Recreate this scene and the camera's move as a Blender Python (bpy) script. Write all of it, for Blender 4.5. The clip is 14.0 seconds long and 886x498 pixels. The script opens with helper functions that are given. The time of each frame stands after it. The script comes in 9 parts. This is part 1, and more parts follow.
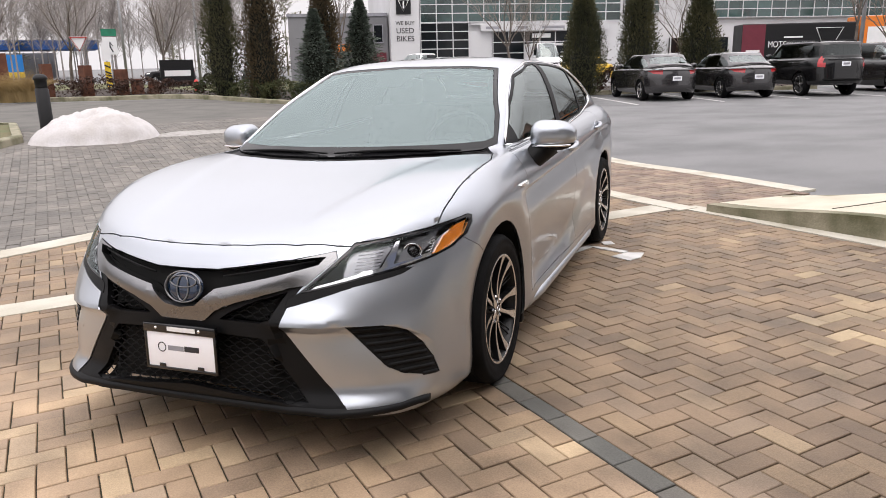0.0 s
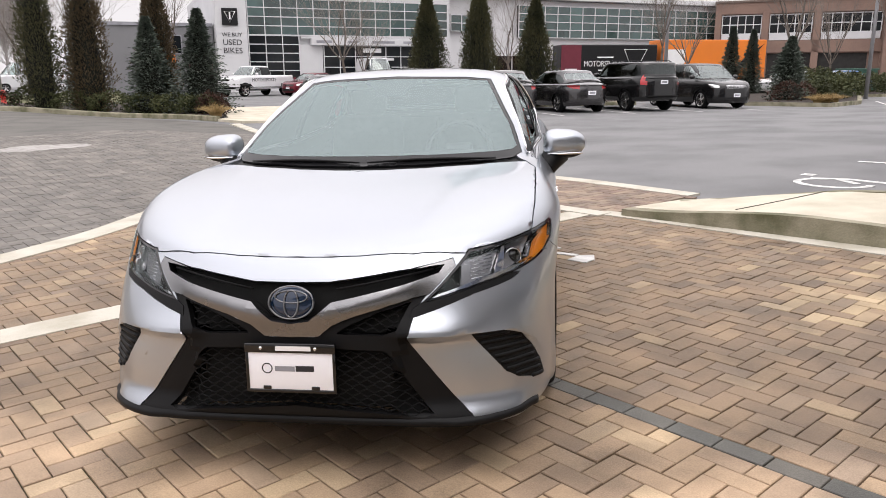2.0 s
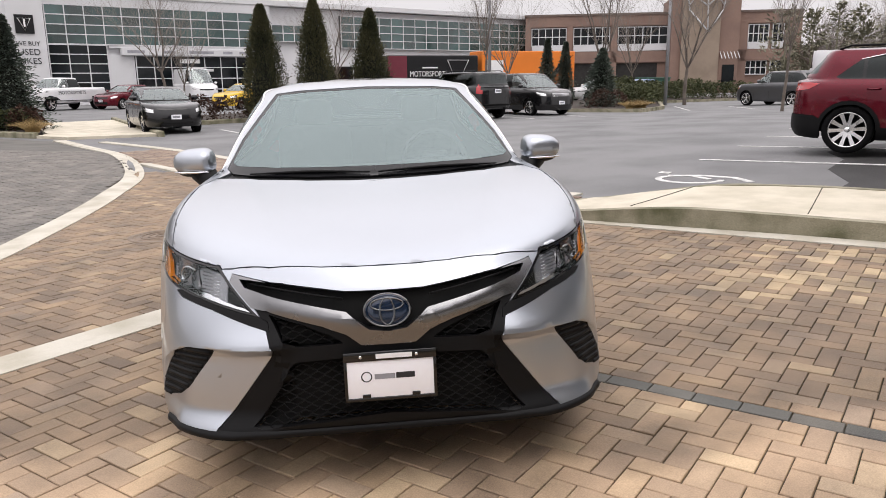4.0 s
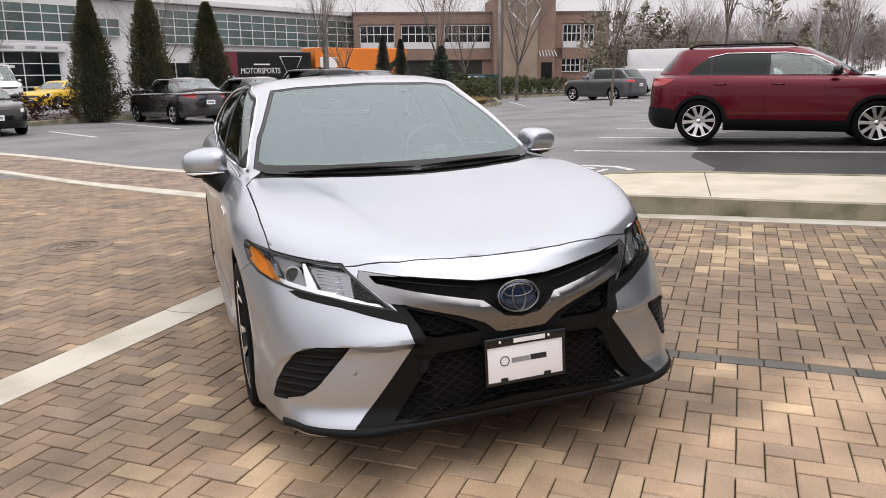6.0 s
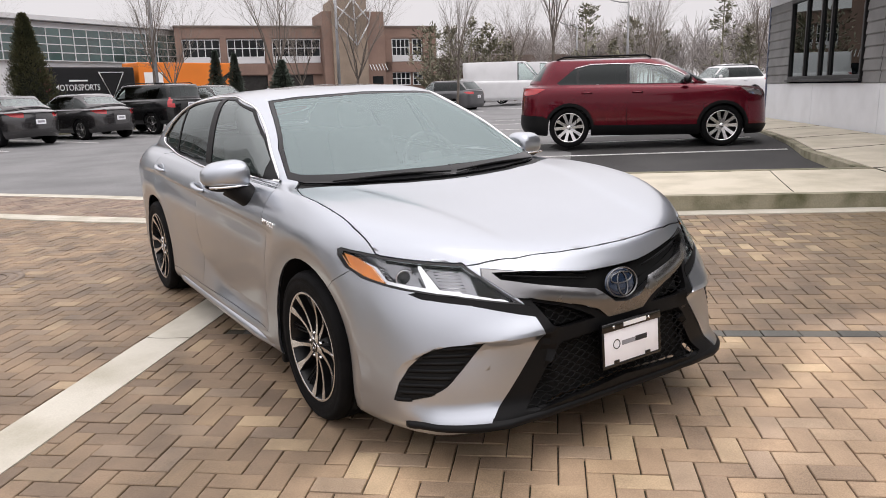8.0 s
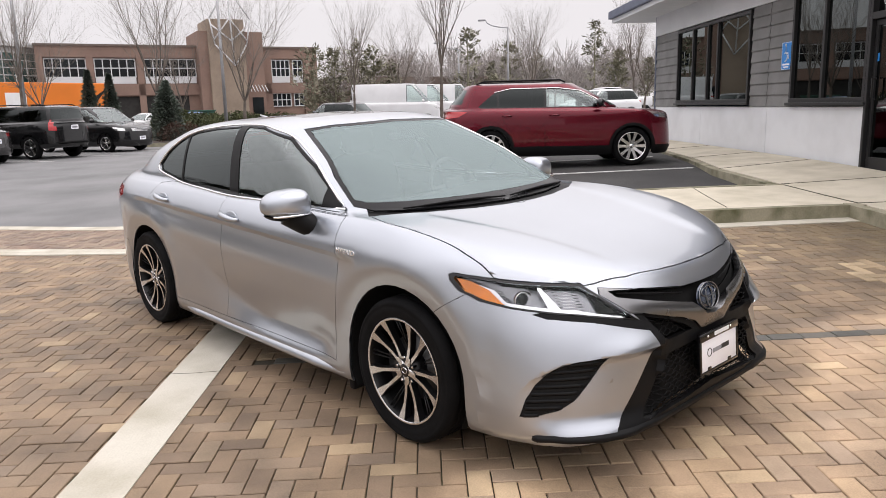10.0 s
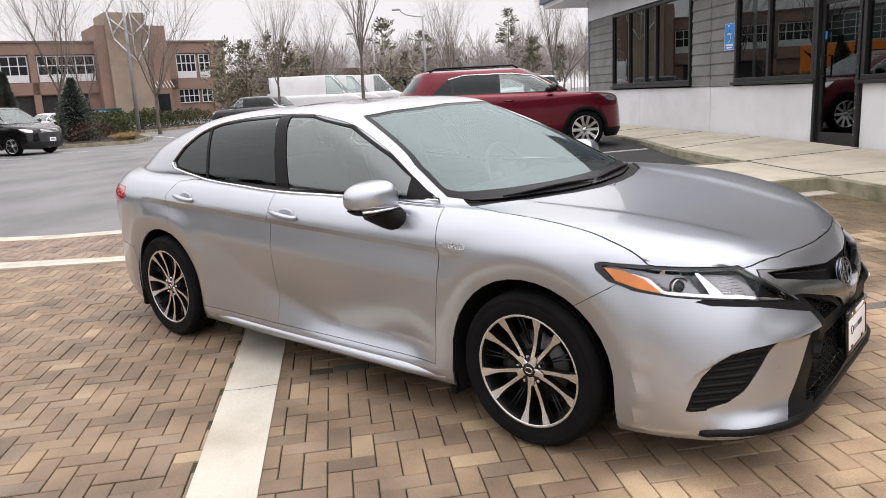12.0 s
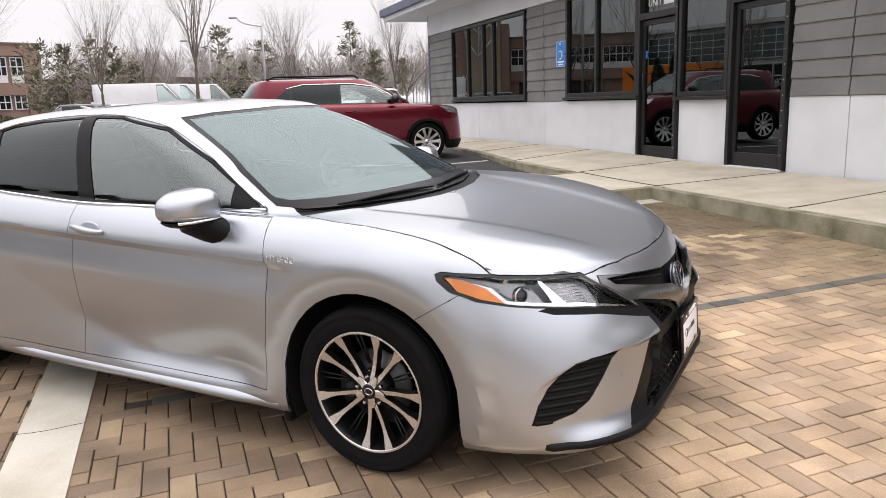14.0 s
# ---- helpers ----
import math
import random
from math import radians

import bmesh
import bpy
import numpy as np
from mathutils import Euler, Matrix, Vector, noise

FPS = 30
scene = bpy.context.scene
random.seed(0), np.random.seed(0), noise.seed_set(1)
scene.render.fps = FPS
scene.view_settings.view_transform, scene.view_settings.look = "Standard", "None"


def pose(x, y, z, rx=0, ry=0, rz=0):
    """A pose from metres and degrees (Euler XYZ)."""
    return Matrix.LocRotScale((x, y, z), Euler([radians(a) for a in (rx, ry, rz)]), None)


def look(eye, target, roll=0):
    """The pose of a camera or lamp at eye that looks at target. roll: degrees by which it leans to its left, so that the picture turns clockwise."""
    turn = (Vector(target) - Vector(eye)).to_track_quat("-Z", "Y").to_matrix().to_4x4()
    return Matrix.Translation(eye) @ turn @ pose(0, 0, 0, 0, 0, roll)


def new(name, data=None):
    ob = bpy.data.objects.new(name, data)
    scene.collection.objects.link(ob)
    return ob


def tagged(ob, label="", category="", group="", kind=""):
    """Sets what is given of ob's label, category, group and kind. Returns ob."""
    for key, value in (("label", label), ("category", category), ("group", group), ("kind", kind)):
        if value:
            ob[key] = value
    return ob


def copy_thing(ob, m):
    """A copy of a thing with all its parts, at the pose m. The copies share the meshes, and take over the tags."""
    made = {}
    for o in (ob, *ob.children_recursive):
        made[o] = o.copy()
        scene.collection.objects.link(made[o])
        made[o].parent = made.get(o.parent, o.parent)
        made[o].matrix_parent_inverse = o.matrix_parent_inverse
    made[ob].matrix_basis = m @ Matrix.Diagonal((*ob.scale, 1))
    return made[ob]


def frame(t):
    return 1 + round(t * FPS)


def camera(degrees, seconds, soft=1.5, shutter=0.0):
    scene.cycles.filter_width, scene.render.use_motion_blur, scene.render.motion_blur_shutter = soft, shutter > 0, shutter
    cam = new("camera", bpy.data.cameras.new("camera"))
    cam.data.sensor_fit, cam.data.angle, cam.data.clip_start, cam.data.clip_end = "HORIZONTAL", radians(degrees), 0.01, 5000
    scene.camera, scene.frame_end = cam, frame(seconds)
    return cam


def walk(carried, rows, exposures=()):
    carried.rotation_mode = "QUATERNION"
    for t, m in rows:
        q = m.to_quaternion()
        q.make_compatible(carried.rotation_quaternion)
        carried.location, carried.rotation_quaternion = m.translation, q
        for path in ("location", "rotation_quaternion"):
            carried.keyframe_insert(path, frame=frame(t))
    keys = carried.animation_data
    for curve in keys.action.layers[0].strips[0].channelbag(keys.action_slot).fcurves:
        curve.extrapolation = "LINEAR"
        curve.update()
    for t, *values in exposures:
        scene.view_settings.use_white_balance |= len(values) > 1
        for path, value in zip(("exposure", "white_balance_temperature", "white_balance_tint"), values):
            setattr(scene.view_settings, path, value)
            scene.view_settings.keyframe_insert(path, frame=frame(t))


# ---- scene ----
cam = camera(61.8, 14.0, 0.9)
PATH = [
    (0, (-0.015, 0.091, 1.428), (0.879, 1.811, 0.935), -1.19),
    (0.5, (-0.202, 0.228, 1.438), (0.780, 1.898, 0.940), -0.85),
    (1, (-0.414, 0.355, 1.424), (0.671, 1.960, 0.928), -0.51),
    (1.5, (-0.693, 0.461, 1.429), (0.487, 2.003, 0.948), -0.28),
    (2, (-0.862, 0.636, 1.415), (0.419, 2.101, 0.953), -0.25),
    (2.5, (-0.995, 0.844, 1.423), (0.379, 2.227, 0.974), -0.13),
    (3, (-1.145, 0.983, 1.420), (0.321, 2.272, 0.981), -0.11),
    (3.5, (-1.398, 1.121, 1.419), (0.148, 2.313, 0.982), -0.20),
    (3.7, (-1.459, 1.156, 1.416), (0.107, 2.321, 0.979), -0.39),
    (5.8, (-2.069, 2.029, 1.425), (-0.275, 2.787, 0.969), -0.69),
    (6, (-2.126, 2.095, 1.423), (-0.315, 2.814, 0.971), -0.70),
    (6.5, (-2.192, 2.298, 1.406), (-0.342, 2.914, 0.959), -0.81),
    (7, (-2.245, 2.529, 1.416), (-0.363, 3.040, 0.972), -0.93),
    (7.5, (-2.340, 2.745, 1.409), (-0.429, 3.146, 0.975), -0.95),
    (7.7, (-2.410, 2.872, 1.405), (-0.490, 3.228, 0.974), -1.16),
    (9.8, (-2.632, 3.849, 1.449), (-0.668, 3.831, 1.071), -1.47),
    (10, (-2.662, 3.947, 1.467), (-0.698, 3.912, 1.088), -1.38),
    (10.5, (-2.680, 4.189, 1.470), (-0.717, 4.117, 1.096), -1.39),
    (11, (-2.577, 4.380, 1.435), (-0.617, 4.269, 1.055), -1.90),
    (11.5, (-2.410, 4.592, 1.447), (-0.456, 4.428, 1.052), -2.42),
    (12, (-2.341, 4.788, 1.452), (-0.401, 4.526, 1.041), -2.96),
    (12.5, (-2.344, 4.975, 1.438), (-0.436, 4.564, 1.004), -2.22),
    (13, (-2.362, 5.030, 1.453), (-0.479, 4.505, 1.029), -0.88),
    (13.5, (-2.290, 4.948, 1.430), (-0.422, 4.354, 1.035), -1.32),
    (14, (-2.138, 4.695, 1.397), (-0.292, 4.032, 1.004), -1.85),
]
# the clip's camera darkens a little in the middle of its way
walk(cam, [(t, look(eye, target, roll)) for t, eye, target, roll in PATH], [(0, 0.46), (1.5, 0.46), (3, 0.36), (5, 0.28), (7.2, 0.24), (8.6, 0.30), (10, 0.38), (12, 0.48), (14, 0.56)])

# ---- sky and light: a bright, even overcast ----
world = bpy.data.worlds.new("overcast_sky")
scene.world = world
world.use_nodes = True
wn, wl = world.node_tree.nodes, world.node_tree.links
wn.clear()
sky = wn.new("ShaderNodeTexSky")
sky.sky_type, sky.sun_disc, sky.sun_elevation, sky.sun_rotation = "NISHITA", False, radians(38), radians(200)
grey = wn.new("ShaderNodeHueSaturation")
grey.inputs["Saturation"].default_value = 0.12
wl.new(sky.outputs[0], grey.inputs["Color"])
scaled = wn.new("ShaderNodeVectorMath")
scaled.operation = "SCALE"
scaled.inputs["Scale"].default_value = 0.05
wl.new(grey.outputs[0], scaled.inputs[0])
cloud = wn.new("ShaderNodeMixRGB")
cloud.inputs["Fac"].default_value = 0.88
cloud.inputs["Color2"].default_value = (0.86, 0.82, 0.845, 1)
wl.new(scaled.outputs[0], cloud.inputs["Color1"])
# an overcast sky grows brighter from the horizon to the zenith
place_in_sky, up_part, rise, zenith = wn.new("ShaderNodeTexCoord"), wn.new("ShaderNodeSeparateXYZ"), wn.new("ShaderNodeMapRange"), wn.new("ShaderNodeVectorMath")
wl.new(place_in_sky.outputs["Generated"], up_part.inputs[0])
wl.new(up_part.outputs["Z"], rise.inputs["Value"])
rise.inputs["From Min"].default_value, rise.inputs["From Max"].default_value = 0.12, 0.75
rise.inputs["To Min"].default_value, rise.inputs["To Max"].default_value = 0.85, 2.10
zenith.operation = "SCALE"
wl.new(cloud.outputs[0], zenith.inputs[0])
wl.new(rise.outputs[0], zenith.inputs["Scale"])
back = wn.new("ShaderNodeBackground")
back.inputs["Strength"].default_value = 1.0
wl.new(zenith.outputs[0], back.inputs["Color"])
wout = wn.new("ShaderNodeOutputWorld")
wl.new(back.outputs[0], wout.inputs["Surface"])

sun = new("sun", bpy.data.lights.new("sun", "SUN"))
sun.data.energy, sun.data.angle, sun.data.color = 0.6, radians(40), (1.0, 0.95, 0.9)
sun.matrix_world = look((0, 0, 30), (3, 11, 0))


# ---- materials ----
def surface(name, base, rough=0.6, metal=0.0, var=0.15, scale=3.0, fine=60.0, bump=0.0, coat=0.0, rnd=0.0, tint=None, rvar=0.08, spec=0.5):
    """A material with variation at two scales; rnd varies it from object to object, tint is the colour of its stains."""
    m = bpy.data.materials.new(name)
    m.use_nodes = True
    n, l = m.node_tree.nodes, m.node_tree.links
    b = n["Principled BSDF"]
    geo = n.new("ShaderNodeNewGeometry")
    big, small = n.new("ShaderNodeTexNoise"), n.new("ShaderNodeTexNoise")
    big.inputs["Scale"].default_value, small.inputs["Scale"].default_value = scale, fine
    big.inputs["Detail"].default_value, small.inputs["Detail"].default_value = 5, 3
    for tex in (big, small):
        l.new(geo.outputs["Position"], tex.inputs["Vector"])
    mix = n.new("ShaderNodeMixRGB")
    mix.inputs["Color1"].default_value = (*base, 1)
    mix.inputs["Color2"].default_value = (*(tint or [c * (1 - 2 * var) for c in base]), 1)
    ramp = n.new("ShaderNodeMapRange")
    ramp.inputs["From Min"].default_value, ramp.inputs["From Max"].default_value = 0.4, 0.7
    l.new(big.outputs["Fac"], ramp.inputs["Value"])
    l.new(ramp.outputs[0], mix.inputs["Fac"])
    hsv = n.new("ShaderNodeHueSaturation")
    val = n.new("ShaderNodeMath")
    val.operation, val.inputs[1].default_value, val.inputs[2].default_value = "MULTIPLY_ADD", 2 * var, 1 - var
    l.new(small.outputs["Fac"], val.inputs[0])
    last = val
    if rnd:
        info, more = n.new("ShaderNodeObjectInfo"), n.new("ShaderNodeMath")
        more.operation, more.inputs[1].default_value = "MULTIPLY_ADD", 2 * rnd
        l.new(info.outputs["Random"], more.inputs[0])
        l.new(val.outputs[0], more.inputs[2])
        less = n.new("ShaderNodeMath")
        less.operation, less.inputs[1].default_value = "SUBTRACT", rnd
        l.new(more.outputs[0], less.inputs[0])
        last = less
    l.new(last.outputs[0], hsv.inputs["Value"])
    l.new(mix.outputs[0], hsv.inputs["Color"])
    l.new(hsv.outputs[0], b.inputs["Base Color"])
    rr = n.new("ShaderNodeMath")
    rr.operation, rr.inputs[1].default_value, rr.inputs[2].default_value = "MULTIPLY_ADD", 2 * rvar, rough - rvar
    l.new(big.outputs["Fac"], rr.inputs[0])
    l.new(rr.outputs[0], b.inputs["Roughness"])
    b.inputs["Metallic"].default_value = metal
    b.inputs["Specular IOR Level"].default_value = spec
    b.inputs["Coat Weight"].default_value, b.inputs["Coat Roughness"].default_value = coat, 0.04
    if bump:
        bp = n.new("ShaderNodeBump")
        bp.inputs["Strength"].default_value, bp.inputs["Distance"].default_value = bump, 0.01
        l.new(small.outputs["Fac"], bp.inputs["Height"])
        l.new(bp.outputs[0], b.inputs["Normal"])
    return m


def glass(name, tint, alpha, rough=0.0, ior=1.7, sheen=(0.90, 0.98, 0.97)):
    """A tinted pane: a mirror-like coat over a partly clear body."""
    m = bpy.data.materials.new(name)
    m.use_nodes = True
    n, l = m.node_tree.nodes, m.node_tree.links
    n.clear()
    out, mix, clear, gloss, fres = (n.new("ShaderNode" + k) for k in ("OutputMaterial", "MixShader", "BsdfTransparent", "BsdfGlossy", "Fresnel"))
    clear.inputs["Color"].default_value = (*[c * alpha for c in tint], 1)
    gloss.inputs["Roughness"].default_value = rough
    gloss.inputs["Color"].default_value = (*sheen, 1)
    fres.inputs["IOR"].default_value = ior
    l.new(fres.outputs[0], mix.inputs["Fac"])
    l.new(clear.outputs[0], mix.inputs[1])
    l.new(gloss.outputs[0], mix.inputs[2])
    l.new(mix.outputs[0], out.inputs["Surface"])
    return m


M_SILVER = surface("silver_paint", (0.425, 0.450, 0.490), 0.30, 0.92, 0.02, 1.5, 900, 0.0, coat=0.7, rvar=0.02)
M_TRIM = surface("black_trim_plastic", (0.005, 0.005, 0.0055), 0.5, 0, 0.1, 6, 300, 0.05, spec=0.16)
M_GLOSS = surface("gloss_black", (0.004, 0.004, 0.0045), 0.12, 0, 0.05, coat=0.5, spec=0.3)
# near black: black liners, and shade painted inside gaps and openings
M_DARK = surface("dark_cavity", (0.006, 0.006, 0.006), 0.8, spec=0.2)
M_CHROME = surface("chrome", (0.82, 0.82, 0.83), 0.07, 1.0, 0.02, rvar=0.02)
M_SATIN = surface("satin_chrome_garnish", (0.225, 0.225, 0.23), 0.27, 1.0, 0.03, rvar=0.03)
M_TYRE = surface("tyre_rubber", (0.006, 0.006, 0.0065), 0.75, 0, 0.2, 10, 200, 0.2, spec=0.1)
M_ALLOY = surface("machined_alloy", (0.78, 0.78, 0.78), 0.22, 1.0, 0.04, rvar=0.04)
M_ALLOY_BLACK = surface("black_alloy", (0.006, 0.006, 0.0065), 0.35, 0, spec=0.3)
M_BRAKE = surface("brake_iron", (0.10, 0.10, 0.10), 0.45, 0.9, 0.15)
M_FRIT = surface("black_glass_border", (0.008, 0.008, 0.009), 0.3, 0, 0.05, spec=0.25)
M_WINDSCREEN = glass("windscreen_glass", (0.84, 0.93, 0.93), 0.9, ior=2.4, sheen=(0.82, 0.98, 0.98))
M_SIDEGLASS = glass("green_tinted_side_glass", (0.86, 0.95, 0.93), 0.92, ior=2.4)
M_PRIVACY = glass("dark_privacy_glass", (0.3, 0.32, 0.33), 0.12, ior=1.5)
M_LENS = glass("clear_lamp_lens", (0.95, 0.96, 0.97), 0.97, ior=1.33)
M_AMBER = surface("amber_reflector", (0.85, 0.26, 0.02), 0.15, 0, 0.1, 20, 150, coat=1.0)
M_RED = surface("red_lamp_plastic", (0.44, 0.006, 0.012), 0.15, 0, 0.1, 20, 150, coat=1.0)
M_SEAT = surface("grey_seat_cloth", (0.16, 0.16, 0.163), 0.9, 0, 0.15, 20, 400, 0.1)
M_DASH = surface("dashboard_plastic", (0.06, 0.061, 0.063), 0.65, 0, 0.1, 10, 300, 0.05)
M_LINING = surface("pale_cabin_lining", (0.55, 0.55, 0.54), 0.9, 0, 0.08)
M_PLATE = surface("white_plate", (0.88, 0.88, 0.92), 0.35, 0, 0.02)
M_INK = surface("dark_print", (0.02, 0.02, 0.025), 0.5)
M_GREYINK = surface("grey_print", (0.3, 0.3, 0.33), 0.5)
M_WHITE = surface("white_print", (0.8, 0.8, 0.8), 0.5, 0, 0.03)
M_BADGEBLUE = surface("blue_badge_glass", (0.006, 0.022, 0.06), 0.1, 0.3, coat=1.0)
M_ASPHALT = surface("worn_asphalt", (0.172, 0.171, 0.172), 0.75, 0, 0.16, 0.6, 70, 0.25, tint=(0.118, 0.118, 0.12), rvar=0.12)
M_CONCRETE = surface("pale_concrete", (0.52, 0.49, 0.42), 0.85, 0, 0.12, 2.6, 90, 0.2, tint=(0.38, 0.35, 0.28))
M_WALK = surface("walk_concrete", (0.57, 0.52, 0.42), 0.85, 0, 0.12, 1.9, 90, 0.2, tint=(0.43, 0.39, 0.30))
M_KERB = surface("mossy_kerb_concrete", (0.30, 0.275, 0.20), 0.9, 0, 0.2, 3.0, 60, 0.5, tint=(0.105, 0.105, 0.055))
M_SAND = surface("joint_sand", (0.062, 0.053, 0.038), 0.95, 0, 0.25, 4, 90, 0.3, tint=(0.045, 0.052, 0.022))
M_LINE = surface("worn_line_paint", (0.66, 0.65, 0.63), 0.7, 0, 0.12, 9, 60, 0.1, tint=(0.36, 0.36, 0.35))


# ---- small helpers ----
def part(name, bm, material, parent=None, label="", smooth=True):
    """Links a bmesh as one mesh object, under a thing or a part."""
    me = bpy.data.meshes.new(name)
    bm.normal_update()
    bm.to_mesh(me)
    bm.free()
    for m in material if isinstance(material, (list, tuple)) else (material,):
        me.materials.append(m)
    if smooth:
        me.polygons.foreach_set("use_smooth", [True] * len(me.polygons))
    ob = new(name, me)
    if parent is not None:
        ob.parent = parent
    return tagged(ob, label) if label else ob


def thing(name, m, label, category, group="", kind=""):
    ob = new(name)
    ob.empty_display_size = 0.2
    ob.matrix_basis = m
    return tagged(ob, label, category, group, kind)


def box(bm, x0, x1, y0, y1, z0, z1, bevel=0.0):
    made = bmesh.ops.create_cube(bm, size=1.0, matrix=Matrix.LocRotScale(((x0 + x1) / 2, (y0 + y1) / 2, (z0 + z1) / 2), None, (x1 - x0, y1 - y0, z1 - z0)))
    if bevel:
        bmesh.ops.bevel(bm, geom=list({e for v in made["verts"] for e in v.link_edges}), offset=bevel, segments=2, affect="EDGES", profile=0.5)
    return bm


def boxed(*a, bevel=0.0):
    return box(bmesh.new(), *a, bevel=bevel)


def tube(bm, points, radius, sides=8, closed=False):
    """A round bar along the points; radius is one number or one for each point."""
    pts = [Vector(p) for p in points]
    rad = radius if isinstance(radius, (list, tuple)) else [radius] * len(pts)
    rings, n = [], len(pts)
    for i, p in enumerate(pts):
        a = pts[(i - 1) % n] if closed or i else p
        b = pts[(i + 1) % n] if closed or i < n - 1 else p
        d = (b - a).normalized()
        u = d.cross(Vector((0, 0, 1)) if abs(d.z) < 0.9 else Vector((1, 0, 0))).normalized()
        w = d.cross(u)
        rings.append([bm.verts.new(p + rad[i] * (math.cos(k * math.tau / sides) * u + math.sin(k * math.tau / sides) * w)) for k in range(sides)])
    for i in range(n if closed else n - 1):
        a, b = rings[i], rings[(i + 1) % n]
        for k in range(sides):
            bm.faces.new((a[k], a[(k + 1) % sides], b[(k + 1) % sides], b[k]))
    if not closed:
        bm.faces.new(rings[0][::-1])
        bm.faces.new(rings[-1])
    bmesh.ops.recalc_face_normals(bm, faces=bm.faces)
    return bm


def spun(bm, profile, steps=40, axis="Y", start=0.0, sweep=math.tau):
    """Turns a profile of (radius, along) pairs round an axis."""
    full = abs(sweep - math.tau) < 1e-6
    rows = []
    for k in range(steps + (0 if full else 1)):
        a = start + sweep * k / steps
        c, s = math.cos(a), math.sin(a)
        rows.append([bm.verts.new({"Y": (r * c, h, r * s), "Z": (r * c, r * s, h), "X": (h, r * c, r * s)}[axis]) for r, h in profile])
    for k in range(steps):
        a, b = rows[k], rows[(k + 1) % len(rows)]
        for i in range(len(profile) - 1):
            quad = [v for j, v in enumerate((a[i], b[i], b[i + 1], a[i + 1]))]
            if len({tuple(v.co) for v in quad}) > 2:
                bm.faces.new(quad)
    bmesh.ops.remove_doubles(bm, verts=bm.verts, dist=1e-5)
    bmesh.ops.recalc_face_normals(bm, faces=bm.faces)
    return bm


def slab(bm, outline, z0, z1):
    """A flat slab with a polygonal outline of (x, y), from z0 to z1."""
    lo, hi = [bm.verts.new((x, y, z0)) for x, y in outline], [bm.verts.new((x, y, z1)) for x, y in outline]
    bm.faces.new(hi)
    bm.faces.new(lo[::-1])
    for i in range(len(lo)):
        j = (i + 1) % len(lo)
        bm.faces.new((lo[i], lo[j], hi[j], hi[i]))
    bmesh.ops.recalc_face_normals(bm, faces=bm.faces)
    return bm


def letters(text, size, depth=0.004, align="CENTER"):
    """Raised lettering as a bmesh in the plane of x and z, facing -y."""
    cu = bpy.data.curves.new("lettering", "FONT")
    cu.body, cu.size, cu.extrude, cu.align_x, cu.align_y = text, size, depth / 2, align, "CENTER"
    cu.resolution_u = 3
    ob = bpy.data.objects.new("lettering", cu)
    scene.collection.objects.link(ob)
    me = bpy.data.meshes.new_from_object(ob.evaluated_get(bpy.context.evaluated_depsgraph_get()))
    bm = bmesh.new()
    bm.from_mesh(me)
    bpy.data.objects.remove(ob)
    bpy.data.meshes.remove(me)
    bmesh.ops.transform(bm, matrix=pose(0, 0, 0, 90), verts=bm.verts)
    return bm


def moved(bm, m):
    bmesh.ops.transform(bm, matrix=m, verts=bm.verts)
    if m.determinant() < 0:
        bmesh.ops.reverse_faces(bm, faces=bm.faces)
    return bm


def ease(a, b, t):
    t = min(1, max(0, (t - a) / (b - a)))
    return t * t * (3 - 2 * t)


# ---- the ground: one sheet that falls gently towards the drains ----
def level(x, y):
    near = 0.0112 * (max(-6, min(20, x)) - 1.064) - 0.0194 * (max(-4, min(12, y)) - 3.41)
    rise = 0.38 * ease(8, 18, y) * (1 - ease(4, 9, x))
    return near + rise + 0.10 * ease(6.5, 11.5, x) * (1 - ease(6.0, 12.0, y))


axis_x = sorted(set([-400, -200, -100, -60, -40, -25, -16] + [i for i in range(-10, 42)] + [45, 50, 60, 80, 110, 160, 240, 400, 700]))
axis_y = sorted(set([-300, -150, -80, -50, -30, -20, -14] + [i for i in range(-10, 42)] + [45, 50, 60, 80, 110, 160, 240, 400, 700]))


def sheet(bm, xs, ys, h):
    g = [[bm.verts.new((x, y, level(x, y) + h)) for y in ys] for x in xs]
    for i in range(len(xs) - 1):
        for j in range(len(ys) - 1):
            bm.faces.new((g[i][j], g[i + 1][j], g[i + 1][j + 1], g[i][j + 1]))
    return bm


tagged(part("ground", sheet(bmesh.new(), axis_x, axis_y, -0.02), M_ASPHALT), "grey worn asphalt ground of a car park", "ground", kind="structure")


